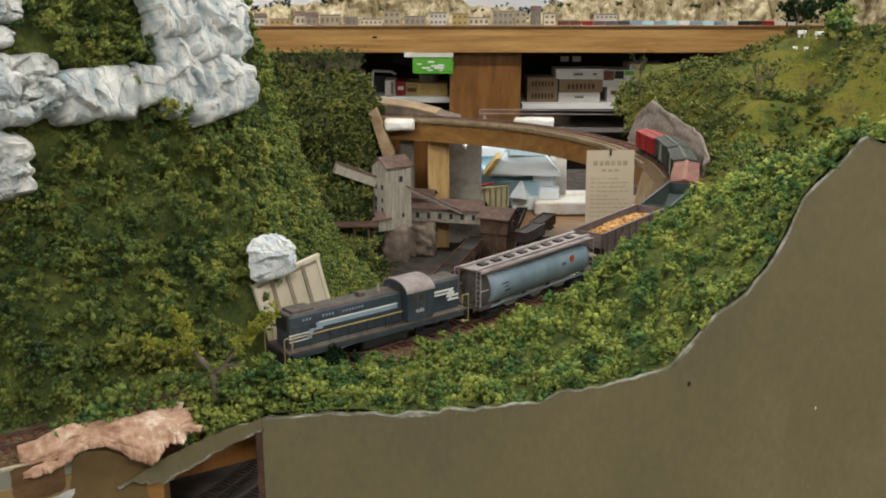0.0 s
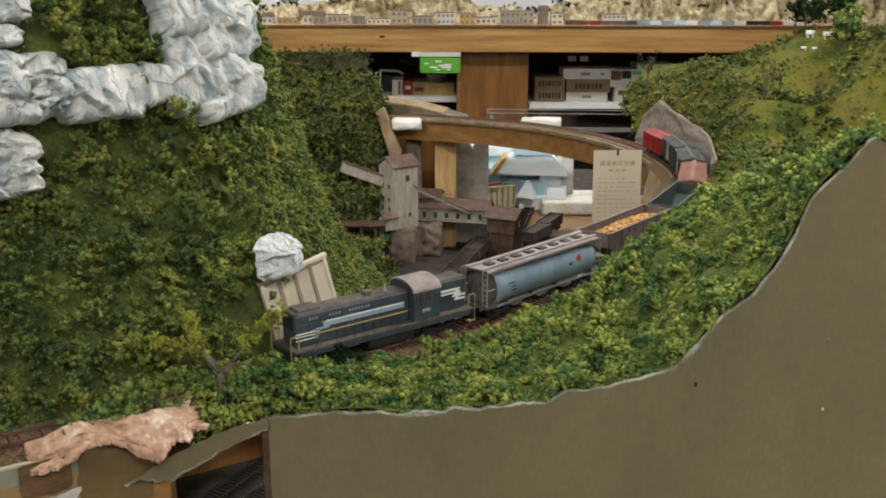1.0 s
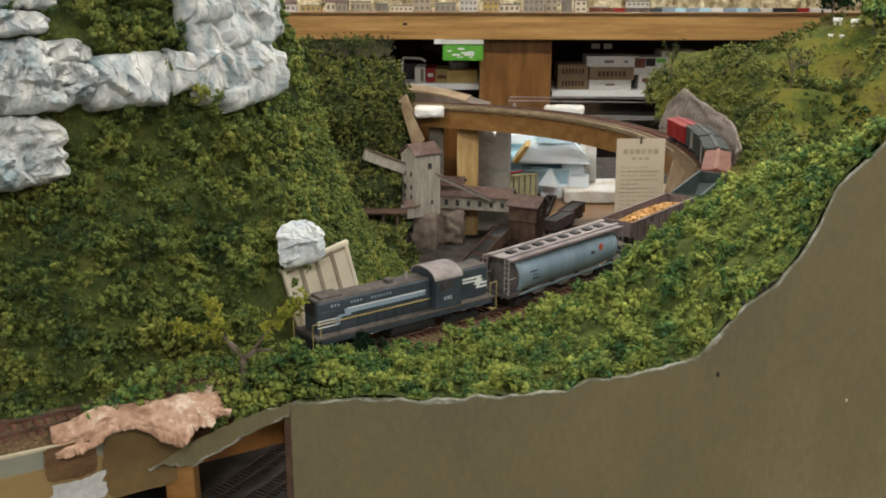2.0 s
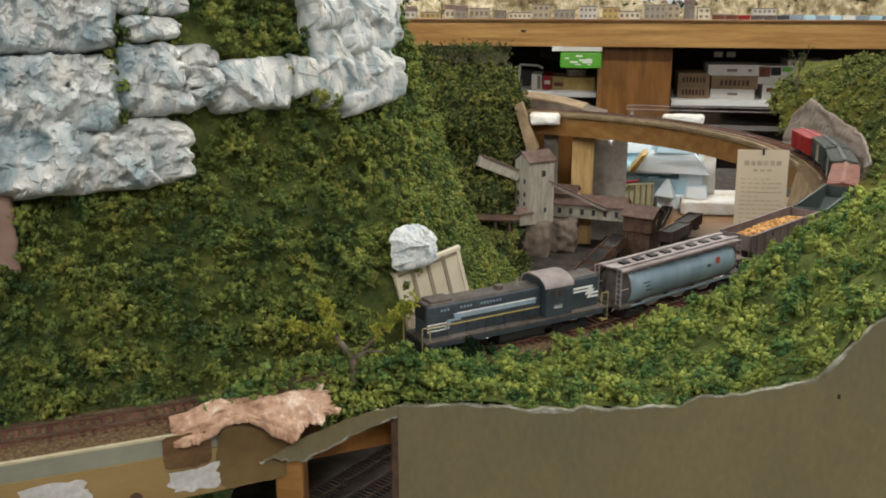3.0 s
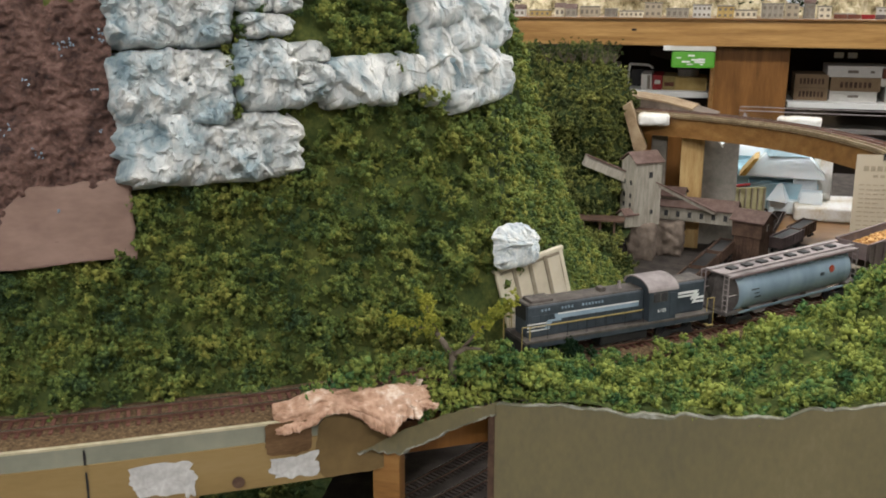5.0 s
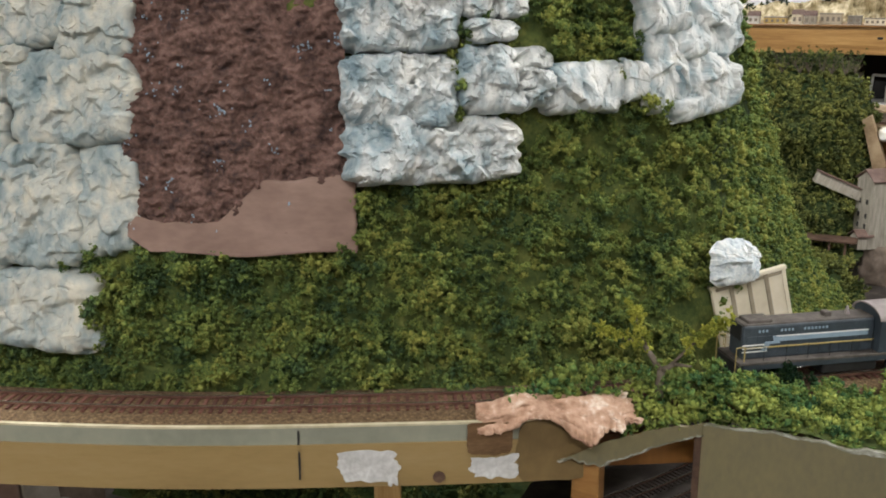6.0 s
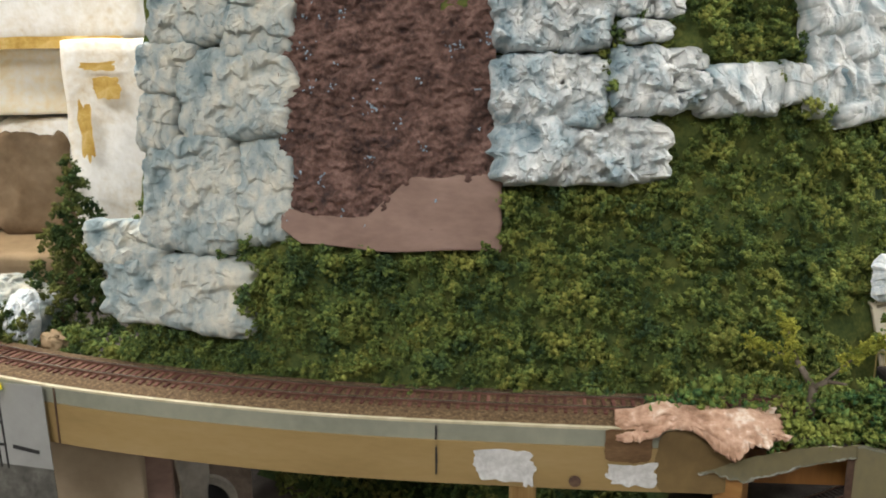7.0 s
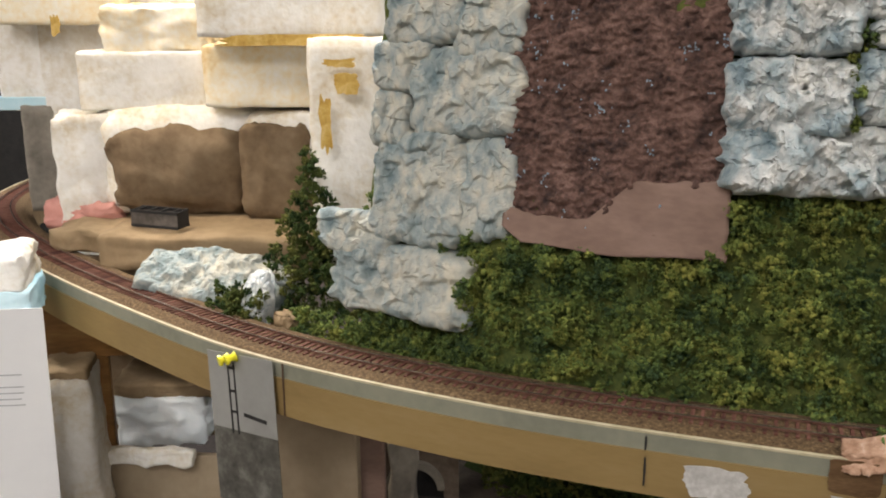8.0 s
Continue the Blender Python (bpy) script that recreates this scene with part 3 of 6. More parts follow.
def wall_pose(u, h, out=0.0):
    p, t = WALL.at(u)
    lean = Matrix.Rotation(-math.atan(LEAN), 4, "X")
    return Matrix.Translation(wall_point(u, h, out)) @ Matrix.Rotation(math.atan2(t.y, t.x), 4, "Z") @ lean


U_END = .70


def wall_surface(a, b):
    u, h = .105 + a * (U_END - .105), -.02 + b * .42
    bulge = .010 * fbm((u, h, 0), 9, 3) + .006 * fbm((u, h, 5), 30, 2)
    return wall_point(u, h, bulge)


mountain = tagged(new("mountain"), "steep model mountain wall covered in green clump foliage", "mountain")
sheet("slope", wall_surface, 90, 50, MOSS, mountain)

# flank that falls away from the wall's end to the valley
EDGE = [(-.186, .80, 1.52), (-.182, .883, 1.411), (-.186, .984, 1.355), (-.190, 1.289, 1.184), (-.182, 1.592, 1.001), (-.135, 1.917, .828)]


def polyline(points, b):
    k = b * (len(points) - 1)
    i = min(int(k), len(points) - 2)
    return Vector(points[i]).lerp(Vector(points[i + 1]), k - i)


def flank_surface(a, b):
    top = wall_surface(1.0, 1 - b)
    e = polyline(EDGE, b)
    p = top.lerp(e, a)
    p.x += .006 * math.sin(math.pi * a) + .010 * fbm((a, b, 1), 5, 3) * (1 - a)
    p.z += .012 * fbm((a, b, 4), 7, 3)
    return p


def flank_back(a, b):
    e = polyline(EDGE, b)
    return e + Vector((-.5 * a, .22 * math.sin(a * 1.5), -.02 * a))


sheet("flank", flank_surface, 50, 50, TURF, mountain)
sheet("flank", flank_back, 12, 30, TURF, mountain)


HUMP = [(0, -.097, 1.89, .80), (.10, -.112, 1.92, .866), (.18, -.150, 1.96, .893), (.27, -.124, 2.06, .897), (.42, -.118, 2.06, .990), (.58, -.126, 2.06, 1.075), (.74, -.148, 2.07, 1.156), (.84, -.168, 2.09, 1.198), (.92, -.192, 2.11, 1.228), (1.0, -.245, 2.15, 1.262)]


def hump_surface(a, b):
    """A low foot, a level shelf for the mine and the round hill above it."""
    xr, y, z = [lerp([(h[0], h[k]) for h in HUMP], b) for k in (1, 2, 3)]
    x = -.85 + (xr + .85) * a
    back = max(0, -.28 - x) * .40 + .16 * a ** 14 * (b > .25)
    y += back + .035 * fbm((x, z, 2), 9, 3)
    return Vector((x, y, z + (.02 + .10 * max(0, .6 - a)) * max(0, b - .5) + .012 * fbm((x, 0, z), 9, 3) * (b > .3)))


def hump_top(a, b):
    p = hump_surface(a, 1.0)
    return p + Vector((-.03 * b, .35 * b, -.10 * b * b - .004))


hump = tagged(new("hill"), "rounded model hill covered in fine dull green foliage", "hill")
sheet("slope", hump_surface, 50, 44, TURF, hump)
sheet("top", hump_top, 30, 10, TURF, hump)
cut = part("cut_edge", prism([(-.026, .062), (-.010, .072), (.030, -.030), (.006, -.045)], .04), SAND, hump, "bare tan plaster edge")
cut.matrix_basis = pose(-.140, 2.18, 1.090)

# where rocks and the brown coating leave no room for foliage
# rocks on the wall: place along it, height, width, height of the rock, taper
ROCKS_RIGHT = [(.437, .276, .084, .056, 0), (.4355, .2225, .082, .051, 0), (.513, .230, .069, .047, .10), (.574, .2232, .062, .037, -.06), (.617, .227, .021, .028, .2), (.457, .1815, .122, .049, .05), (.502, .263, .038, .0165, .1), (.4955, .281, .027, .019, 0), (.519, .281, .021, .019, 0), (.645, .281, .038, .044, 0), (.694, .273, .064, .060, 0), (.644, .234, .034, .058, .1), (.687, .223, .061, .047, .1)]
ROCKS_LEFT = [(.150, .279, .068, .052, 0), (.210, .274, .057, .061, 0), (.134, .235, .054, .041, 0), (.192, .2175, .092, .069, 0), (.126, .195, .033, .046, 0), (.158, .142, .083, .090, 0), (.2195, .146, .045, .077, .1), (.145, .066, .126, .058, -.12), (.099, .100, .075, .038, -.1)]


def bare(u, h):
    for x, y, w, k, _ in ROCKS_RIGHT + ROCKS_LEFT:
        if abs(u - x) < w * .49 and abs(h - y) < k * .48:
            return False
    if .205 < u < .402 and h > .107 + .004 * math.sin(u * 130) + .003 * math.sin(u * 310):
        return False
    if u < .235 and h > .13:
        return False
    if .655 < u and h < .072:
        return False
    if u < .10 and h > .05:
        return False
    return True


def wall_lumps(a, b):
    """The wall's surface swelling out in clumps."""
    p = wall_surface(a, b)
    _, t = WALL.at(.105 + a * (U_END - .105))
    k = .022 * max(-.32, fbm(p, 62, 2, 3)) + .004
    return p + Vector((t.y * k, -t.x * k, k * .3))


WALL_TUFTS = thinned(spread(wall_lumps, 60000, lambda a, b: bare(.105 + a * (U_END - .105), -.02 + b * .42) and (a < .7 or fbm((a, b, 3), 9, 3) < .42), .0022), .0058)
# tone: yellower tufts rightwards; the weaker light at left is painted in too
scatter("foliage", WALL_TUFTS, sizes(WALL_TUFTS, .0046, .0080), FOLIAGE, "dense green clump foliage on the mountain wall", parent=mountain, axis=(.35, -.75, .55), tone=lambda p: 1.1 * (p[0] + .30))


def swollen(fn, amount, scale=34):
    """The same surface with clumps that swell towards the aisle."""
    def out(a, b):
        p = fn(a, b)
        k = amount * (.30 + max(-.30, fbm(p, scale, 2, 6)))
        return p + Vector((0, -k, .5 * k))
    return out


FLANK_TUFTS = thinned(spread(swollen(flank_surface, .014), 45000, None, .003), .0080)
scatter("foliage", FLANK_TUFTS, sizes(FLANK_TUFTS, .0060, .0100), FOLIAGE, "dense green clump foliage on the flank", True, parent=mountain, axis=(.6, -.5, .6), tone=lambda p: .12)
BACK_TUFTS = spread(flank_back, 1200, None, .003)
scatter("foliage", BACK_TUFTS, sizes(BACK_TUFTS, .008, .012), FOLIAGE, "green clump foliage", 2, parent=mountain)
HUMP_TUFTS = thinned(spread(swollen(hump_surface, .022, 24), 30000, None, .003), .0098) + spread(hump_top, 3000, None, .003)
scatter("foliage", HUMP_TUFTS, sizes(HUMP_TUFTS, .0072, .0135), FOLIAGE_OLIVE, "fine dull green foliage", 2, parent=hump)


def cliff():
    for i, (u, h, w, k, taper) in enumerate(ROCKS_RIGHT):
        r = chiselled("rock", w * (1.10 if i > 8 else 1.03), k * (1.10 if i > 8 else 1.04), (.020 + .010 * min(1, w / .08)) * (.72 if i in (3, 4) or i > 8 else 1), PLASTER, 40 + i, power=8, rough=.60 if i in (3, 4) or i > 8 else .80, taper=taper, tall=1.7 if i in (3, 4) or i > 8 else 1.0)
        r.matrix_basis = wall_pose(u, h, .002)
        tagged(r, "white plaster rock casting with blue-grey wash", "rock", "plaster rocks")
    for i, (u, h, w, k, taper) in enumerate(ROCKS_LEFT):
        r = chiselled("rock", w * 1.05, k * 1.05, .017 - .005 * (i == 6), PLASTER_GREY, 80 + i, rough=.52, power=8, taper=taper, grain=1.15)
        r.matrix_basis = wall_pose(u, h, .003)
        tagged(r, "grey and cream washed plaster rock casting", "rock", "plaster rocks")


cliff()

# brown lava-like coating, with a smooth pinkish strip along its foot


def lava_surface(a, b):
    u = .230 + a * .166
    h = .125 + b * .275
    out = .0105 + .005 * fbm((u, h, 9), 45, 4) + .0042 * fbm((u * .7, h * 1.25, 2), 210, 3)
    return wall_point(u, h, out)


def apron_surface(a, b):
    u = .236 + a * .166 + .0025 * (a > .9) * fbm((0, b, 3), 6, 3)
    low = .111 + .0015 * math.sin(a * 9) + .012 * max(0, .10 - a) / .10
    high = lerp([(0, .135), (.40, .132), (.5, .150), (.6, .162), (1, .166)], a) + .003 * fbm((a, 0, 0), 9, 2)
    h = low + (high - low) * b
    return wall_point(u, h, .014 - .002 * b + .002 * fbm((u, h, 4), 30, 3))


coat = sheet("rock_coating", lava_surface, 150, 210, LAVA)
tagged(coat, "rough dark brown lava-like coating on the wall", "rock face")
apron = sheet("plaster_apron", apron_surface, 70, 24, CLAYPINK, thick=.002)
tagged(apron, "smooth pinkish brown plaster apron under the brown coating", "plaster")
flecks = bmesh.new()
for _ in range(75):
    a, b = rng.random(), rng.random()
    for _ in range(rng.integers(1, 9)):
        p = lava_surface(min(1, max(0, a + rng.normal() * .012)), min(1, max(0, b + rng.normal() * .008)))
        m = Matrix.Translation(p + Vector((.0012, -.0022, 0))) @ Euler(rng.uniform(0, 6, 3)).to_matrix().to_4x4()
        box((rng.uniform(.0005, .0020), .0008, rng.uniform(.0004, .0014)), turn=m, bm=flecks)
tagged(part("paint_flecks", flecks, STRIPE), "pale blue flecks on the brown coating", "flecks", kind="stuff")

white_rock = chiselled("rock", .044, .034, .018, CHALK, 12, power=4, rough=.95, n=90, grain=1.05)
white_rock.matrix_basis = wall_pose(.687, .0915, .024)
tagged(white_rock, "bright white plaster rock set in the foliage", "rock", "plaster rocks")

# ---- the near panel: olive hardboard with a torn, wavy top ----
PANEL_TOP = [(-.125, 1.128), (-.08, 1.133), (-.033, 1.132), (.0, 1.135), (.05, 1.139), (.069, 1.142), (.085, 1.150), (.108, 1.152), (.135, 1.160), (.158, 1.168), (.172, 1.187), (.187, 1.207), (.205, 1.219), (.222, 1.246), (.230, 1.262), (.239, 1.288), (.256, 1.306), (.273, 1.328), (.285, 1.322), (.40, 1.335), (.70, 1.34)]
PANEL_Y = .62


def panel_top(x):
    return lerp(PANEL_TOP, x) + .0028 * fbm((x, 0, 0), 70, 5)


def panel():
    p = tagged(new("hardboard_front"), "olive green painted hardboard front panel with torn top edge", "panel")
    n = 420
    verts, faces = [], []
    for i in range(n + 1):
        x = -.127 + (1.594 + .127) * i / n
        t = panel_top(x)
        for y in (PANEL_Y, PANEL_Y + .0032):
            verts += [(x, y, .0), (x, y, .7), (x, y, t)]
    for i in range(n):
        a, b = i * 6, i * 6 + 6
        faces += [(a, b, b + 1, a + 1), (a + 1, b + 1, b + 2, a + 2), (a + 3, a + 4, b + 4, b + 3), (a + 4, a + 5, b + 5, b + 4), (a + 2, b + 2, b + 5, a + 5)]
    faces += [(0, 1, 4, 3), (1, 2, 5, 4)]
    raw("board", verts, faces, OLIVE, p)
    # torn edge, paler fibres
    verts, faces = [], []
    for i in range(n + 1):
        x = -.126 + (1.594 + .126) * i / n
        t = panel_top(x)
        r = max(.0001, -.0006 + .0055 * fbm((x, 3, 0), 22, 5))
        verts += [(x, PANEL_Y - .0009, t - r), (x, PANEL_Y - .0007, t + .0008), (x, PANEL_Y + .004, t + .0004)]
    for i in range(n):
        a, b = i * 3, i * 3 + 3
        faces += [(a, b, b + 1, a + 1), (a + 1, b + 1, b + 2, a + 2)]
    raw("torn_edge", verts, faces, OLIVE_EDGE, p, "pale torn board edge")
    for x, z, w, h, mt in ((.1705, 1.156, .0020, .0034, BLACK), (.2600, 1.138, .0010, .0022, WHITE), (.259, 1.19, .0018, .0016, OLIVE_EDGE)):
        part("chip", box((w, .0006, h), (x, PANEL_Y - .0004, z), .0002), mt, p)
    part("side_board", box((.012, 2.27, 1.12), (1.60, 1.76, .56), .002), OLIVE, p)
    part("back_board", box((.84, .012, 1.10), (1.18, 2.88, .55), .002), OLIVE, p)
    part("end_board", box((.010, .05, 1.12), (-.1275, PANEL_Y + .026, .563), .001), MINEDARK, p, "dark wooden end board")


panel()


# ---- banks and the right-hand hill: ground outside the loop ----
HILL = [(.10, 1.0, .0), (.30, .93, .055), (.36, .80, .115), (.285, .70, .16), (.45, .75, .20), (.45, 1.15, .055), (.60, 1.0, .15), (.55, 1.45, .035), (.62, 1.65, .085), (.50, 1.95, .095), (.386, 2.15, .006), (.418, 2.12, .050), (.464, 2.10, .100), (.521, 2.08, .142), (.583, 2.0, .158), (.647, 1.95, .174), (.70, 1.85, .226), (.695, 1.72, .215), (.735, 1.6, .236), (.85, 1.6, .24), (1.1, 1.8, .25), (.80, 1.2, .19), (1.2, 1.0, .25), (.72, 2.3, .12), (.5, 2.5, .02), (.56, 2.25, .07)]


def hill_z(x, y):
    """Height of the ground outside the loop, from the track's edge up over the hill."""
    d = float(np.sqrt(((LINE_XY - (x, y)) ** 2).sum(1).min()))
    num = den = 0.0
    for hx, hy, hz in HILL:
        w = 1 / (((x - hx) ** 2 + (y - hy) ** 2) + .004) ** 1.7
        num, den = num + w * hz, den + w
    for px in (-.05, .03, .1, .15, .19, .22, .25, .28, .36):
        w = 1 / (((x - px) ** 2 + (y - .635) ** 2) + .0015) ** 1.7
        num, den = num + w * (lerp(PANEL_TOP, px) - 1.128), den + w
    g = 1.128 + num / den
    e = min(1, max(0, (y - .626) / .10))
    g = (lerp(PANEL_TOP, x) + .002) * (1 - e) + g * e
    k = min(1, max(0, (d - .032) / .11))
    k = k * k * (3 - 2 * k)
    return 1.131 + (g - 1.131) * k + .010 * k * fbm((x, y, 0), 10, 3) + (.016 * k * abs(fbm((x, y, 2), 13, 3)) if y > 1.2 else 0)


hillside = tagged(new("hillside"), "model hillside of meadow turf and green clump foliage beside the track", "hill")


def ground_grid(name, x0, x1, y0, y1, n, m, inside, zf, material, parent):
    verts, faces, idx = [], [], {}
    for j in range(m + 1):
        for i in range(n + 1):
            x, y = x0 + (x1 - x0) * i / n, y0 + (y1 - y0) * j / m
            if inside(x, y):
                idx[i, j] = len(verts)
                verts.append((x, y, zf(x, y)))
    for j in range(m):
        for i in range(n):
            q = [(i, j), (i + 1, j), (i + 1, j + 1), (i, j + 1)]
            if all(k in idx for k in q):
                faces.append(tuple(idx[k] for k in q))
    return raw(name, verts, faces, material, parent, smooth=True)


def outside(x, y):
    """True outside the loop (towards the panel and the right)."""
    s, d = MAIN.near(x, y)
    p, t = MAIN.at(s)
    off = (x - p.x) * -t.y + (y - p.y) * t.x
    return off < -.022 and y > PANEL_Y + .004 and x > -.26 and (y < 1.3 or x > .36 + .25 * max(0, y - 2.05))


ground_grid("bank", -.26, .80, .626, 1.12, 100, 60, outside, hill_z, MOSS, hillside)
ground_grid("meadow", .0, 1.6, 1.12, 2.9, 130, 140, outside, hill_z, MEADOW, hillside)


def bank_points(per, x0, x1, y0, y1, keep):
    n = int(per * (x1 - x0) * (y1 - y0))
    out = []
    for _ in range(n):
        x, y = rng.uniform(x0, x1), rng.uniform(y0, y1)
        if outside(x, y) and keep(x, y):
            out.append(np.array([x, y, hill_z(x, y) + .003 + .020 * max(-.20, fbm((x, y, 4), 58, 2))]))
    return out


def bushy(x, y):
    """Thick cover near the track and along the cut; patches on the open meadow."""
    if y < 1.30 or x < .34 + .10 * y:
        return True
    return fbm((x, y, 7), 5, 3) > (.16 if y > 1.66 and x > .52 else -.10)


NEAR_BANK = thinned(bank_points(75000, -.26, .62, .626, 1.12, lambda x, y: MAIN.near(x, y)[1] > .0255 and y > PANEL_Y + .005), .0062)
scatter("foliage", NEAR_BANK, sizes(NEAR_BANK, .0052, .0090), FOLIAGE_LIGHT, "bright green and yellow-green clump foliage on the bank", parent=hillside)
FAR_BANK = thinned(bank_points(26000, .30, 1.20, 1.08, 2.4, lambda x, y: bushy(x, y) and MAIN.near(x, y)[1] > .05), .0098)
LOW_BANK = [p for p in FAR_BANK if p[1] < 1.46 + .25 * fbm(p, 5, 2)]
REST = [p for p in FAR_BANK if not p[1] < 1.46 + .25 * fbm(p, 5, 2)]
CUT_BANK = [p for p in REST if p[0] < .34 + .10 * p[1]]
HIGH_BANK = [p for p in REST if not p[0] < .34 + .10 * p[1]]
scatter("foliage", CUT_BANK, sizes(CUT_BANK, .0066, .0118), FOLIAGE_OLIVE, "dark dull green foliage on the steep cut", 2, parent=hillside)
scatter("foliage", LOW_BANK, sizes(LOW_BANK, .0052, .0104), FOLIAGE, "green clump foliage on the lower hill", True, parent=hillside)
scatter("foliage", HIGH_BANK, sizes(HIGH_BANK, .0046, .0100), FOLIAGE_OLIVE, "dull green clump foliage on the hill", 2, parent=hillside)

THICKET = []
for _ in range(26):
    cx, cy = rng.uniform(.46, .80), rng.uniform(1.25, 2.0)
    n = rng.integers(8, 26)
    for _ in range(n):
        x, y = cx + rng.normal() * .016, cy + rng.normal() * .028
        THICKET.append(np.array([x, y, hill_z(x, y) + rng.uniform(.002, .014)]))
scatter("foliage", THICKET, [rng.uniform(.005, .009) for _ in THICKET], FOLIAGE_FAR, "dark green thickets on the meadow", True, parent=hillside)


def open_meadow(x, y):
    return x > .35 + .10 * y and (not bushy(x, y) or fbm((x, y, 1), 10, 2) > .1)


GRASS = bank_points(3000, .40, 1.30, 1.12, 2.6, open_meadow)
scatter("grass", GRASS, [rng.uniform(.0022, .0050) for _ in GRASS], MEADOW_GRASS, "yellow-green meadow grass", 2, parent=hillside, axis=(0, 0, 1))

# grey screen slope behind the curve
def screen_surface(a, b):
    s = MAIN.near(.366, 1.50)[0] + a * .36
    h = lerp([(0, .03), (.25, .055), (.5, .062), (.75, .075), (.92, .085), (1, .05)], a) * b
    return Vector(MAIN.side(s, -(.038 + .35 * h + .006 * fbm((a, b, 0), 6, 3)), 1.13 + h + .003 * fbm((a, b, 2), 9, 2)))


tagged(sheet("rock_screen", screen_surface, 60, 14, ROCKWOOL, thick=.004), "grey-brown rough cut slope behind the curved track", "rock face")

# ---- the valley inside the loop ----
FLOOR_Z = .83


def valley_z(x, y):
    s, d = MAIN.near(x, y)
    wide = lerp([(-.3, .08), (-.02, .10), (.06, .14), (.15, .20), (.30, .22)], x) * lerp([(1.28, 1), (1.46, .25)], y)
    k = min(1, max(0, (d - .026) / wide))
    k = 1 - k * k * (3 - 2 * k)
    return FLOOR_Z + (1.128 - FLOOR_Z) * k + .008 * fbm((x, y, 0), 9, 3) * (k > .02)


def inside_loop(x, y):
    s, d = MAIN.near(x, y)
    p, t = MAIN.at(s)
    off = (x - p.x) * -t.y + (y - p.y) * t.x
    return off > .02 and y < 1.62


base = part("ground", box((3.2, 2.6, .03), (-.3, 1.93, FLOOR_Z - .0155)), YARD)
tagged(base, kind="structure")
bankside = tagged(new("embankment"), "sandy embankment sloping from the track to the mine yard", "embankment")
ground_grid("slope", -.12, .40, .74, 2.0, 80, 190, lambda x, y: inside_loop(x, y) and valley_z(x, y) > FLOOR_Z + .004, valley_z, SAND, bankside)
INNER = []
for _ in range(2600):
    x, y = rng.uniform(-.05, .34), rng.uniform(.95, 1.95)
    z = valley_z(x, y) if inside_loop(x, y) else 0
    if FLOOR_Z + .006 < z < 1.105 and fbm((x, y, 3), 9, 3) > .02 and MAIN.near(x, y)[1] > .05:
        INNER.append(np.array([x, y, z + .003]))
scatter("foliage", INNER, sizes(INNER, .005, .010), FOLIAGE_FAR, "low green bushes on the sandy embankment", True, parent=bankside)

# yard tracks that pass under the main line, and a sandy patch painting the light pool at the hill's foot
for k, off in enumerate((0, .052, .104)):
    w = Way([(-.62 + off, .45), (-.24 + off, 1.10), (-.10 + off, 1.58), (.03 + off * .9, 2.10), (.12 + off * .8, 2.5), (.16 + off, 2.9)])
    track(w, FLOOR_Z + .012, "dark siding track on black cinders in the mine yard", ties=(0, 0), bed=False, wood=SHADOWBOARD)
part("sand_light_patch", box((.10, .24, .004), (-.10, 1.74, FLOOR_Z + .001), .0015), SAND)
tagged(bpy.data.objects["sand_light_patch"], "sandy patch painting a pool of light beside the yard tracks", "sand")

# ---- bridge ----
def bridge():
    b = tagged(new("bridge"), "curved varnished wooden bridge girder under the rear track", "bridge")
    s0, s1 = MAIN.near(.355, 1.42)[0], MAIN.length
    strip(MAIN, s0, s1, [(.024, 1.086), (.030, 1.086), (.030, 1.131), (.024, 1.131)], PINE, "girder", b)
    strip(MAIN, s0, s1, [(-.030, 1.086), (-.024, 1.086), (-.024, 1.131), (-.030, 1.131)], PINE, "girder", b)
    strip(MAIN, s0, s1, [(-.024, 1.122), (.024, 1.122), (.024, 1.130), (-.024, 1.130)], PINE, "deck", b)
    strip(MAIN, s0 + .2, s1 - .25, [(.030, 1.131), (.034, 1.131), (.034, 1.136), (.030, 1.136)], DECKTAN, "guard_strip", b, "weathered tan guard strip")
    strip(MAIN, s0 + .05, s1 - .25, [(.019, 1.130), (.022, 1.130), (.022, 1.138), (.019, 1.138)], DECKTAN, "guard_strip", b, "weathered tan guard strip")
    part("post", box((.050, .045, .27), (-.010, 2.225, .955), .002), RAWPINE, b, "pale pine post")
    prof = [(-.040, 0), (.036, 0), (.036, .255), (.020, .255), (.0, .225), (-.022, .252), (-.040, .252)]
    part("pier", prism(prof, .05, Matrix.Translation((.055, 2.27, FLOOR_Z))), CONCRETE, b, "grey mottled plaster pier with a notched top")


bridge()
# ---- the train ----
WHEEL = finish(rod((0, -.0012, 0), (0, .0012, 0), .0050, sides=14), "wheel", BLACK)
SIDEFRAME = finish(prism([(-.0135, .002), (-.009, .0075), (-.004, .0062), (.004, .0062), (.009, .0075), (.0135, .002), (.008, .0012), (.004, .0035), (-.004, .0035), (-.008, .0012)], .0028), "side_frame", BLACK)


def truck(parent, x, base=.020, scale=1.0):
    t = new("truck")
    t.parent = parent
    t.matrix_basis = pose(x, 0, 0) @ Matrix.Diagonal((base / .020, 1, 1, 1))
    for dx in (-.010, .010):
        for dy in (-.0088, .0088):
            w = new("wheel", WHEEL)
            w.parent = t
            w.matrix_basis = pose(dx, dy, .0050) @ Matrix.Diagonal((.02 / base, 1, 1, 1))
    for dy in (-.0128, .0128):
        f = new("side_frame", SIDEFRAME)
        f.parent = t
        f.matrix_basis = pose(0, dy, 0)
    return t


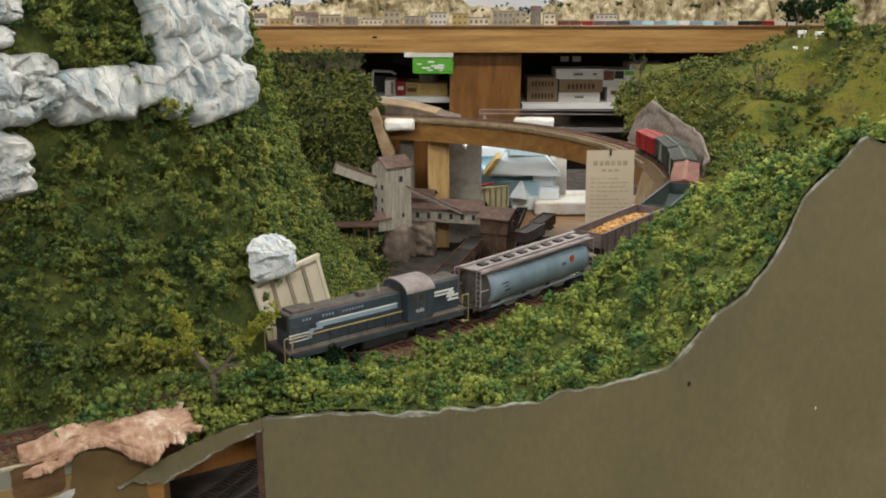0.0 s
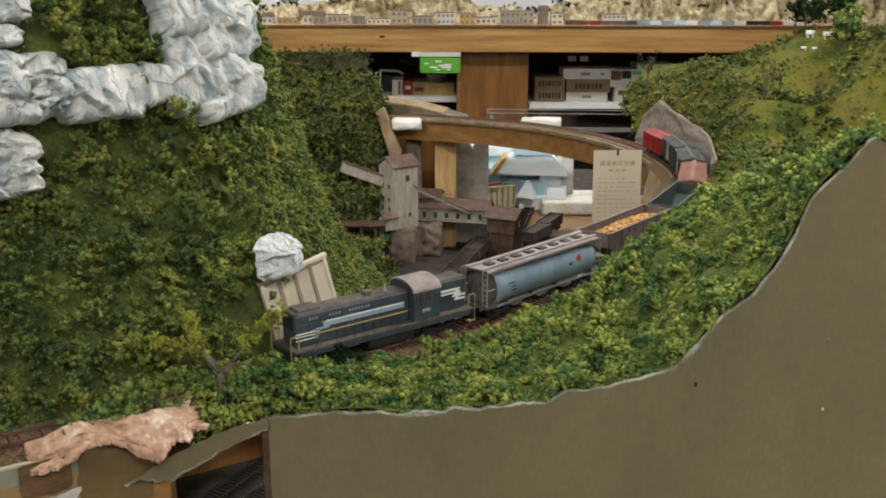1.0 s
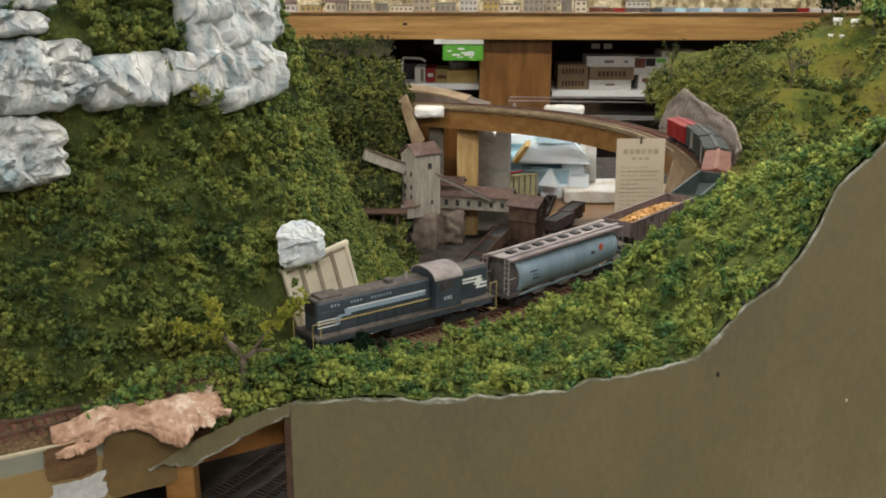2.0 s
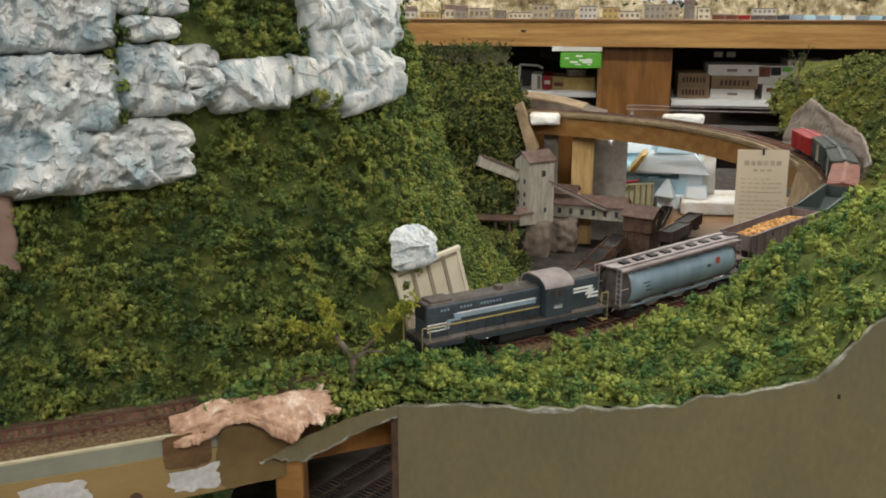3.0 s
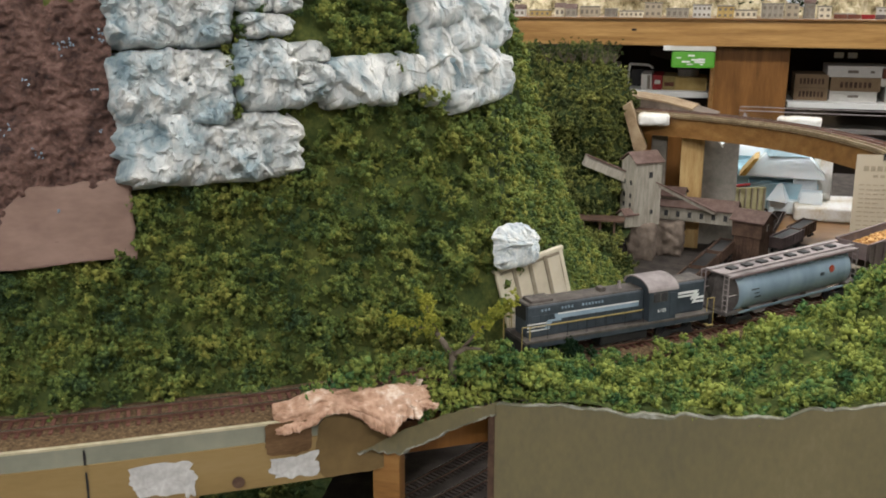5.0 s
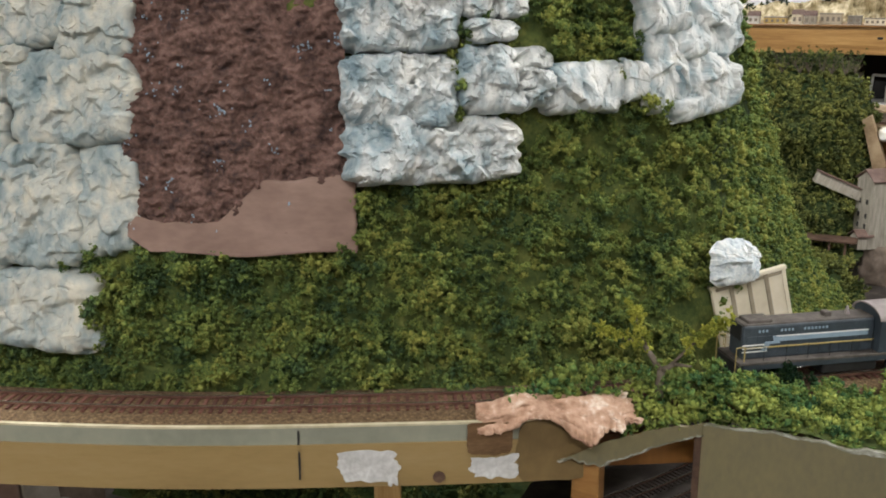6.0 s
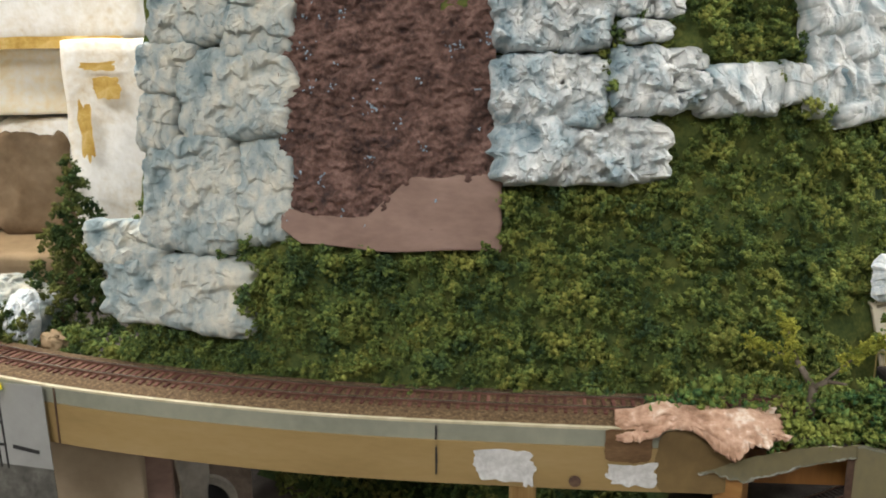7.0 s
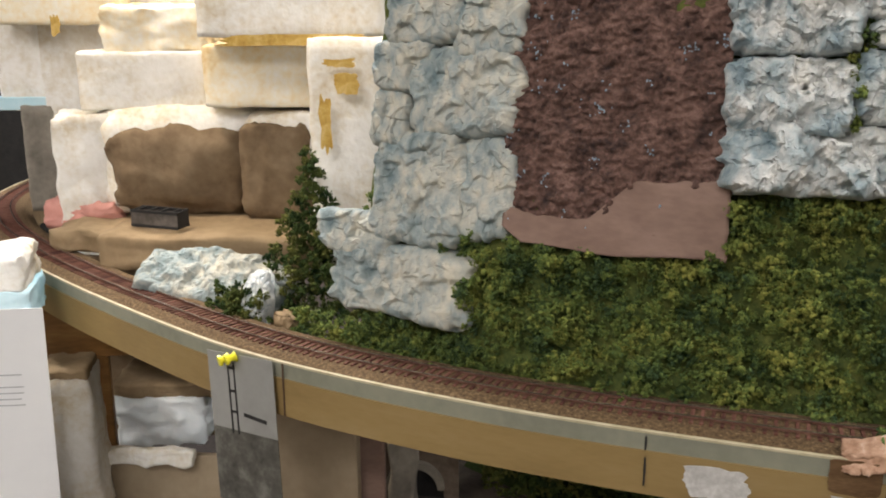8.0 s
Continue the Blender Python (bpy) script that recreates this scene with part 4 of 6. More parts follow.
def both(fn):
    for s in (-1, 1):
        fn(s)


def coupler(parent, x):
    part("coupler", box((.010, .004, .004), (x, 0, .009), .0008), BLACK, parent)


def hatch(bm, x, y, z, sx, sy, sz=.0014):
    box((sx, sy, sz), (x, y, z), .0004, bm=bm)


def put_on_track(ob, s_mid, flip=False):
    """The vehicle's middle at s_mid along the main track, its front towards the track's start."""
    a, _ = MAIN.at(s_mid - .055)
    b, _ = MAIN.at(s_mid + .055)
    m, d = (a + b) / 2, (a - b)
    ob.matrix_basis = Matrix.Translation((m.x, m.y, RAIL_Z)) @ Matrix.Rotation(math.atan2(d.y, d.x), 4, "Z")


def locomotive():
    e = tagged(new("locomotive"), "dark blue-grey model diesel locomotive with pale lightning stripes", "locomotive")
    part("walkway", box((.180, .0345, .0022), (0, 0, .0166), .0004), SOOT, e)
    part("sill", box((.172, .0335, .0040), (0, 0, .0136), .0004), BLUE, e)
    hood = part("long_hood", box((.1085, .0205, .0255), (.0305, 0, .0302), .0016), BLUE, e)
    part("hood_roof", box((.1075, .0180, .0016), (.0305, 0, .0432), .0007), SOOT, hood, "dusty black hood roof")
    doors = [(.078 - .0085 * i) for i in range(12)]
    for x in doors:
        both(lambda s: part("hood_door", box((.0074, .0006, .0150), (x, s * .01035, .0275), .0001), BLUE, hood))
    part("radiator_fan", box((.020, .0150, .0030), (.070, 0, .0448), .0008), SOOT, hood)
    part("grille", box((.0010, .0165, .0120), (.0852, 0, .0375), .0002), BLACK, hood)
    part("exhaust_stack", box((.0060, .0070, .0040), (.012, 0, .0455), .0008), SOOT, hood)
    part("horn", rod((-.006, 0, .0435), (-.006, 0, .0500), .0022, .0008), HOPPER_ROOF, hood, "small pale horn")
    short = part("short_hood", box((.031, .0205, .0265), (-.0700, 0, .0307), .0016), BLUE, e)
    part("hood_roof", box((.030, .0180, .0016), (-.0700, 0, .0442), .0007), SOOT, short)
    # cab with an arched roof
    arc = [(-.0172, .0180), (.0172, .0180), (.0172, .0420)] + [(.0172 * math.cos(a), .0420 + .0085 * math.sin(a)) for a in [math.pi * k / 12 for k in range(1, 12)]] + [(-.0172, .0420)]
    cab = part("cab", prism(arc, .0265, Matrix.Translation((-.0375, 0, 0)) @ Matrix.Rotation(math.pi / 2, 4, "Z")), BLUE, e)
    roof = [(.0180 * math.cos(a), .0425 + .0090 * math.sin(a)) for a in [math.pi * k / 14 for k in range(15)]]
    roof += [(.0170 * math.cos(a), .0420 + .0082 * math.sin(a)) for a in [math.pi * k / 14 for k in range(14, -1, -1)]]
    part("cab_roof", prism(roof, .0295, Matrix.Translation((-.0375, 0, 0)) @ Matrix.Rotation(math.pi / 2, 4, "Z")), HOPPER_ROOF, cab, "dusty grey arched cab roof")
    for s in (-1, 1):
        for x in (-.0315, -.0385):
            w = part("window", box((.0056, .0007, .0066), (x, s * .0173, .0372), .0003), GLASS_DARK, cab)
            part("window_frame", box((.0066, .0004, .0076), (x, s * .0172, .0372), .0003), SOOT, w)
        part("cab_door", box((.0060, .0006, .020), (-.0475, s * .0173, .0300), .0002), BLUE, cab)
        # long stripe with its stepped front end, thin lines above and below
        part("stripe", box((.076, .0006, .0034), (.0200, s * .0108, .0322), .0001), STRIPE, hood, "pale blue-grey stripe")
        part("stripe_line", box((.076, .0007, .0007), (.0200, s * .0109, .0345)), WHITELINE, hood)
        part("stripe_line", box((.105, .0007, .0006), (.0310, s * .0109, .0262)), YELLOW, hood, "thin yellow line")
        for z in (.0236, .0262, .0286):
            part("stripe_line", box((.020, .0007, .0007), (.0752, s * .0109, z)), WHITELINE, hood)
        bolt = prism([(.057, .0345), (.0545, .0290), (.063, .0290), (.066, .0236), (.070, .0236), (.067, .0305), (.060, .0305), (.061, .0345)], .0008, Matrix.Translation((0, s * .01085, 0)))
        part("lightning_bolt", bolt, STRIPE, hood, "white lightning stripe end")
        zig = prism([(-.084, .0288), (-.070, .0288), (-.074, .0345), (-.0575, .0345), (-.0575, .0362), (-.0785, .0362), (-.0745, .0305), (-.084, .0305)], .0006, Matrix.Translation((0, s * .01085, 0)))
        part("lightning_bolt", zig, WHITELINE, short, "white zigzag stripe")
        zag = prism([(-.084, .0256), (-.072, .0256), (-.076, .0318), (-.0575, .0318), (-.0575, .0332), (-.0795, .0332), (-.0757, .0272), (-.084, .0272)], .0006, Matrix.Translation((0, s * .01085, 0)))
        part("lightning_bolt", zag, WHITELINE, short, "white zigzag stripe")
        # lettering on the hood stands as plain bars
        for x0, n in ((.0720, 3), (.0540, 4), (.0350, 7)):
            for k in range(n):
                part("letter_bar", box((.0014, .0006, .0017), (x0 - .0030 * k, s * .0108, .0388)), STRIPE, hood)
        # handrails
        y = s * .0160
        pts = [(.0860, y, .0185), (.0860, y, .0290), (-.0200, y, .0290)]
        r = rod(pts[0], pts[1], .00025, sides=6)
        rod(pts[1], pts[2], .00025, sides=6, bm=r)
        rail = part("handrail", r, YELLOW, e, "thin dull yellow handrail")
        for k in range(6):
            x = .070 - .018 * k
            part("stanchion", rod((x, y, .0178), (x, y, .0288), .0002, sides=6), BLACK, rail)
    for x, d in ((.0895, 1), (-.0895, -1)):
        part("pilot", box((.0025, .0310, .0120), (x, 0, .0100), .0004), BLACK, e)
        coupler(e, x + d * .006)
        for s in (-1, 1):
            r = rod((x + d * .0025, s * .0150, .0040), (x + d * .0025, s * .0150, .0290), .0004, sides=6)
            rod((x - d * .0045, s * .0150, .0180), (x - d * .0045, s * .0150, .0290), .0004, sides=6, bm=r)
            rod((x + d * .0025, s * .0150, .0290), (x - d * .0045, s * .0150, .0290), .0004, sides=6, bm=r)
            part("grab_iron", r, YELLOW, e, "dull yellow corner grab iron")
            part("step", box((.0060, .0050, .0008), (x - d * .002, s * .0145, .0060)), YELLOW, e)
    part("fuel_tank", box((.046, .0270, .0085), (-.004, 0, .0068), .0018), BLACK, e)
    truck(e, .056, .027)
    truck(e, -.056, .027)
    for s in (-1, 1):
        m = Matrix.Translation((-.0365, s * .0178, .0262)) @ Matrix.Rotation(math.radians(90), 4, "X") if s < 0 else Matrix.Translation((-.0365, .0178, .0262)) @ Matrix.Rotation(math.pi, 4, "Z") @ Matrix.Rotation(math.radians(90), 4, "X")
        writing("6102", .0042, m, WHITELINE, cab, "road_number")
    return e


def covered_hopper():
    c = tagged(new("covered_hopper"), "weathered blue-grey covered hopper car with roof hatches and red disc", "freight car", "freight cars")
    half = [(.0174 * math.cos(a) ** .75, .0270 + .0165 * math.sin(a)) for a in [math.radians(d) for d in range(-84, 85, 6)]]
    ring = [(y, z) for y, z in half] + [(-y, z) for y, z in half[::-1]]
    bm = bmesh.new()
    xs = [-.0790, -.0700, .0, .0700, .0790]
    rows = []
    for x in xs:
        rows.append([bm.verts.new((x, y, z)) for y, z in ring])
    for a, b in zip(rows, rows[1:]):
        for i in range(len(ring)):
            bm.faces.new((a[i], a[(i + 1) % len(ring)], b[(i + 1) % len(ring)], b[i]))
    bm.faces.new(rows[0])
    bm.faces.new(rows[-1][::-1])
    bmesh.ops.recalc_face_normals(bm, faces=bm.faces)
    body = part("body", bm, HOPPER, c, smooth=True)
    part("roof", box((.178, .0290, .0016), (0, 0, .0446), .0006), HOPPER_ROOF, c, "dusty mauve-grey roof")
    for s in (-1, 1):
        for k in range(9):
            part("roof_bracket", box((.0012, .0022, .0030), (-.074 + .0185 * k, s * .0148, .0424), .0003), HOPPER, body)
        part("top_rail", box((.178, .0014, .0020), (0, s * .0152, .0436), .0003), BROWNCAR, body)
        part("side_sill", box((.160, .0012, .0020), (0, s * .0130, .0105), .0003), HOPPER, body)
        part("emblem", rod((-.050, s * .0166, .0318), (-.050, s * .0176, .0318), .0034, sides=20) if s > 0 else rod((-.050, -.0176, .0318), (-.050, -.0166, .0318), .0034, sides=20), REDDOT, body, "red disc emblem")
        for k, w in enumerate((.010, .006, .008)):
            part("letter_bar", box((w, .0005, .0010), (.058 - .002 * k, s * .0172, .0300 - .0035 * k)), BLACK, body)
        part("letter_bar", box((.006, .0005, .0030), (-.036, s * .0172, .0290)), BLUE, body)
    for k in range(8):
        part("roof_hatch", box((.0100, .0075, .0016), (-.070 + .020 * k, 0, .0462), .0006), BLACK, c, "dark square roof hatch")
    for s in (-1, 1):
        part("running_board", box((.184, .0040, .0010), (0, s * .0085, .0464)), HOPPER_ROOF, c)
    for d in (-1, 1):
        part("end_platform", box((.016, .0320, .0030), (d * .0850, 0, .0125), .0004), HOPPER_END, c)
        part("end_sheet", prism([(y * .985, .0270 + (z - .0270) * .985) for y, z in ring], .0012, Matrix.Translation((d * .0798, 0, 0)) @ Matrix.Rotation(math.pi / 2, 4, "Z")), HOPPER_END, c, "dark weathered end sheet")
        slope = prism([(d * .080, .0440), (d * .080, .0150), (d * .088, .0150)], .014)
        part("slope_sheet", slope, HOPPER_END, c)
        for s in (-1, 1):
            r = rod((d * .0915, s * .0150, .0120), (d * .0915, s * .0150, .0450), .0006, sides=6)
            rod((d * .0915, s * .0100, .0120), (d * .0915, s * .0100, .0450), .0005, sides=6, bm=r)
            for k in range(7):
                z = .0150 + .0046 * k
                rod((d * .0915, s * .0150, z), (d * .0915, s * .0100, z), .0004, sides=6, bm=r)
            rod((d * .0915, s * .0150, .0445), (d * .080, s * .0150, .0445), .0006, sides=6, bm=r)
            rod((d * .0915, s * .0150, .0280), (d * .080, s * .0150, .0280), .0005, sides=6, bm=r)
            part("ladder", r, HOPPER_ROOF, c, "thin grey end ladder")
        coupler(c, d * .0965)
        truck(c, d * .068)
    for k in range(3):
        x = -.040 + .040 * k
        part("hopper_bay", prism([(x - .017, .012), (x + .017, .012), (x + .006, .0045), (x - .006, .0045)], .020), HOPPER_ROOF, c)
    return c


def open_hopper(paint, label, load=True):
    c = tagged(new("open_hopper"), label, "freight car", "freight cars")
    for s in (-1, 1):
        w = part("side", prism([(-.064, .0440), (.064, .0440), (.064, .0300), (.052, .0170), (.030, .0170), (.022, .0120), (-.022, .0120), (-.030, .0170), (-.052, .0170), (-.064, .0300)], .0012, Matrix.Translation((0, s * .0165, 0))), paint, c)
        part("top_rail", box((.129, .0026, .0018), (0, s * .0168, .0444), .0004), paint, w)
        for k in range(9):
            part("rib", box((.0016, .0018, .0255), (-.056 + .014 * k, s * .0176, .0312), .0003), paint, w)
        part("letter_bar", box((.012, .0006, .0030), (.030, s * .0190, .0370)), WHITELINE if paint is GREENCAR else BROWNCAR, w)
        part("letter_bar", box((.012, .0006, .0030), (-.012, s * .0190, .0370)), WHITELINE if paint is GREENCAR else BROWNCAR, w)
        part("sill", box((.128, .0014, .0024), (0, s * .0160, .0135), .0003), paint, w)
    for d in (-1, 1):
        part("end", box((.0012, .0320, .0150), (d * .0640, 0, .0368), .0002), paint, c)
        part("slope_sheet", prism([(d * .064, .0300), (d * .028, .0110), (d * .028, .0098), (d * .064, .0288)], .0320), paint, c)
        part("end_platform", box((.014, .0300, .0024), (d * .060, 0, .0120), .0003), BLACK, c)
        for s in (-1, 1):
            part("end_post", rod((d * .0655, s * .0150, .0120), (d * .0655, s * .0150, .0440), .0005, sides=6), paint, c)
        coupler(c, d * .0700)
        truck(c, d * .046)
    part("floor", box((.060, .0310, .0014), (0, 0, .0110)), paint, c)
    part("bay", prism([(-.026, .0115), (.026, .0115), (.008, .0050), (-.008, .0050)], .022), paint, c)
    if load:
        pile = sheet("load", lambda a, b: (-.062 + .124 * a, -.0155 + .031 * b, .0345 + .007 * math.sin(a * math.pi) * math.sin(b * math.pi) + .0012 * fbm((a * 9, b * 3, 0), 2, 2)), 30, 8, LOAD, c, "orange-brown ore load")
        bm = bmesh.new()
        for _ in range(420):
            a, b = rng.uniform(.02, .98), rng.uniform(.05, .95)
            m = Matrix.Translation((-.062 + .124 * a, -.0155 + .031 * b, .0350 + .007 * math.sin(a * math.pi) * math.sin(b * math.pi))) @ Euler(rng.uniform(0, 6, 3)).to_matrix().to_4x4()
            box(rng.uniform(.0015, .0038, 3), turn=m, bm=bm)
        tagged(part("ore", bm, LOAD, c, "loose orange-brown ore lumps"), kind="stuff")
    return c


def boxcar(paint, label, length=.132, roof=None, stripe=None, cupola=False):
    c = tagged(new("boxcar" if not cupola else "caboose"), label, "freight car", "freight cars")
    body = part("body", box((length, .0330, .0340), (0, 0, .0290), .0006), paint, c)
    part("roof", prism([(-.0178, .0455), (.0178, .0455), (.0178, .0464), (0, .0492), (-.0178, .0464)], length + .002, Matrix.Rotation(math.pi / 2, 4, "Z")), roof or paint, c)
    n = 10
    for k in range(n):
        x = -length / 2 + length * (k + .5) / n
        part("roof_rib", prism([(-.0178, .0464), (.0178, .0464), (.0178, .0470), (0, .0499), (-.0178, .0470)], .0012, Matrix.Translation((x, 0, 0)) @ Matrix.Rotation(math.pi / 2, 4, "Z")), roof or paint, c)
    part("running_board", box((length + .004, .0050, .0010), (0, 0, .0503)), roof or paint, c)
    for s in (-1, 1):
        door = part("door", box((.022, .0014, .0290), (0, s * .0171, .0290), .0003), stripe or paint, body)
        part("door_rail", box((.048, .0012, .0012), (.010, s * .0178, .0440)), paint, door)
        part("door_rail", box((.048, .0012, .0012), (.010, s * .0178, .0140)), paint, door)
        for k in range(12):
            x = -length / 2 + .004 + (length - .008) * k / 11
            if abs(x) > .014:
                part("rib", box((.0012, .0010, .0310), (x, s * .0168, .0292)), paint, body)
    for d in (-1, 1):
        for s in (-1, 1):
            r = rod((d * (length / 2 + .0008), s * .013, .0120), (d * (length / 2 + .0008), s * .013, .0440), .0005, sides=6)
            rod((d * (length / 2 + .0008), s * .009, .0120), (d * (length / 2 + .0008), s * .009, .0440), .0005, sides=6, bm=r)
            part("ladder", r, paint, c)
        coupler(c, d * (length / 2 + .006))
        truck(c, d * (length / 2 - .020))
    part("underframe", box((length, .012, .0050), (0, 0, .0100), .0006), BLACK, c)
    return c


S_NOSE = MAIN.near(-.114, .672)[0]
gap = .008
# each vehicle with its length as built, its length in the train and its height as a share
cars = [(locomotive(), .182, .177, 1), (covered_hopper(), .190, .177, 1), (open_hopper(BROWNCAR, "brown open hopper car heaped with orange ore"), .138, .158, 1), (open_hopper(GREENCAR, "dark green open hopper car, empty, with pale lettering", False), .138, .152, .95),
        (boxcar(RUSTCAR, "rust orange boxcar with ribbed roof"), .140, .155, .88), (boxcar(OLIVECAR, "dark grey-green boxcar with paler door", stripe=CONCRETE), .140, .112, .90), (boxcar(OLIVECAR, "dark grey-green boxcar with paler door", stripe=CONCRETE), .140, .112, .90), (boxcar(REDCAR, "bright red boxcar at the end of the train", .105), .112, .106, .80)]
s = S_NOSE
for car, built, length, high in cars:
    put_on_track(car, s + length / 2)
    car.matrix_basis = car.matrix_basis @ Matrix.Diagonal((length / built, 1, high, 1))
    s += length + gap

# ---- things along the near track ----


def cream_panel():
    """A cream plastic wall section with battens, leaning at the trackside."""
    c = new("wall_panel")
    tagged(c, "cream plastic wall panel with dirty battens, leaning by the track", "panel")
    w, h = .0615, .0775
    part("board", box((w, .0025, h), (0, 0, h / 2), .0004), CREAM, c)
    for k in range(5):
        part("batten", box((.0032, .0016, h - .002), (-w / 2 + .002 + (w - .004) * k / 4, -.0019, h / 2), .0003), CREAM if k in (0, 4) else CREAM_DIRT_SHADE, c, "" if k in (0, 4) else "dirty grey-brown batten")
    part("top_cap", box((w + .002, .0050, .0030), (0, -.0004, h), .0005), CREAM, c)
    # thin dark strip paints the shadow that the cap casts
    part("shadow_line", box((w, .0010, .0020), (0, -.0020, h - .0035)), CREAM_DIRT_SHADE, c)
    c.matrix_basis = Matrix.Translation((-.1355, .7357, 1.1195)) @ Matrix.Rotation(math.radians(35), 4, "Z") @ Matrix.Rotation(math.radians(-1), 4, "X") @ Matrix.Rotation(math.radians(-14), 4, "Y") @ Matrix.Translation((w / 2, 0, 0))
    return c


cream_panel()


def limb(bm, a, b, r0, r1):
    rod(a, b, r0, r1, 7, bm)


def bare_tree():
    t = thing("tree", (-.158, .616, 1.1535), "forked grey twig tree with sparse yellow-green foliage", "tree")
    bm = bmesh.new()
    limb(bm, (0, 0, -.008), (.001, 0, .012), .0036, .0028)
    limb(bm, (.001, 0, .011), (-.012, .002, .027), .0026, .0018)
    limb(bm, (-.012, .002, .027), (-.020, .004, .046), .0018, .0008)
    limb(bm, (-.012, .002, .027), (-.030, .002, .030), .0013, .0006)
    limb(bm, (.001, 0, .011), (.010, -.001, .018), .0024, .0016)
    limb(bm, (.010, -.001, .018), (.022, -.002, .019), .0016, .0008)
    limb(bm, (.006, 0, .015), (.020, .006, .032), .0015, .0008)
    limb(bm, (.020, .006, .032), (.034, .010, .046), .0009, .0004)
    part("trunk", bm, TWIG, t, smooth=True)
    pts = []
    for a, b, n in (((-.010, .003, .024), (-.024, .004, .058), 60), ((-.016, .002, .028), (-.046, .002, .034), 50), ((.014, .005, .028), (.042, .010, .052), 60)):
        for _ in range(n):
            pts.append(np.array(Vector(a).lerp(Vector(b), rng.random())) + rng.normal(size=3) * .0022)
    scatter("crown", pts, [rng.uniform(.0022, .0040) for _ in pts], FOLIAGE_YELLOW, "sparse yellow-green foliage", True, parent=t)


bare_tree()

# shrubs between the track and the plaster
SHRUBS = []
for _ in range(5200):
    k = rng.random()
    s = MAIN.near(-.262, .579)[0] + k * .25
    wide = lerp([(0, .002), (.2, .004), (.33, .010), (.42, .045), (.6, .070), (1, .060)], k)
    q = rng.random() ** 1.2
    x, y, _z = MAIN.side(s, -(.0195 + q * wide), 0)
    if y > (.574 + .612 * (x + .212) if x < -.127 else PANEL_Y + .010):
        up = lerp([(0, .6), (.25, 1), (.6, .72), (1, .18)], q) * lerp([(0, .016), (.1, .025), (.3, .036), (.5, .034), (.66, .022), (.8, .011), (1, .003)], k)
        up *= 1 + .35 * fbm((x, y, 3), 40, 2)
        SHRUBS.append(np.array([x, y, 1.1365 - .012 * q + rng.uniform(.35, 1) * up]))
for _ in range(1500):
    x = rng.uniform(-.192, -.118)
    edge = .573 + .612 * (x + .212)
    near = MAIN.p[int(np.argmin(abs(LINE_XY[:, 0] - x) + 9 * (LINE_XY[:, 1] > 1))) * 6].y - .024
    q = rng.random()
    if near > edge:
        SHRUBS.append(np.array([x, edge + q * (near - edge), 1.128 + .06 * (x + .192) + .020 * q + .010 * fbm((x, q, 3), 30, 2)]))
SHRUBS = thinned(SHRUBS, .0066)
tagged(scatter("shrub", SHRUBS, sizes(SHRUBS, .005, .0095), FOLIAGE_LIGHT, "green and yellow-green clump shrubs beside the track", category="shrub"), kind="stuff")
DARKBUSH = [np.array([-.0895, .697, 1.142]) + rng.normal(size=3) * (.0085, .005, .005) for _ in range(34)]
scatter("bush", DARKBUSH, [rng.uniform(.004, .008) for _ in DARKBUSH], FOLIAGE_DARK, "small dark green bush by the rail", category="bush")
bpy.data.objects["bush"]["kind"] = "thing"


# torn plaster cloth over the panel's end
def cloth(a, b):
    """a along the track, b from the track's edge outwards and down; the free edges are torn."""
    s = MAIN.near(-.276, .567)[0] + a * .104 + .006 * fbm((b * 3, 2, 0), 2, 3) * (a > .9)
    edge = lerp([(0, .013), (.12, .019), (.3, .017), (.45, .019), (.60, .029), (.85, .033), (1, .026)], a)
    edge *= 1 + (.30 * fbm((a * 7, 0, 3), 1.6, 5) + .14 * fbm((a * 30, 0, 1), 2, 3)) * b ** 4
    off = -(.021 + b * edge)
    drop = lerp([(0, .014), (.2, .015), (.35, .010), (.46, .009), (.58, .018), (.68, .021), (.85, .013), (1, .008)], a) * (1 + .15 * fbm((a * 4, 5, 0), 1.5, 2))
    x, y, z = MAIN.side(s, off, 1.1400 + .008 * math.sin(.3 + a * 2.4) - drop * b ** 2.2)
    z += .0045 * fbm((a * 2.2, b * 1.3, 1), 1.6, 2) + .0024 * abs(fbm((a * 4, b * 2, 5), 2, 3)) + .0005 * fbm((a * 9, b * 4, 2), 5, 3)
    y += .004 * fbm((a * 4, b * 3, 8), 2, 2) * b
    return Vector((x, y, z))


c = sheet("plaster_cloth", cloth, 140, 60, PINKCLOTH, thick=.0013)
tagged(c, "torn pinkish plaster cloth draped over the layout edge", "plaster cloth")


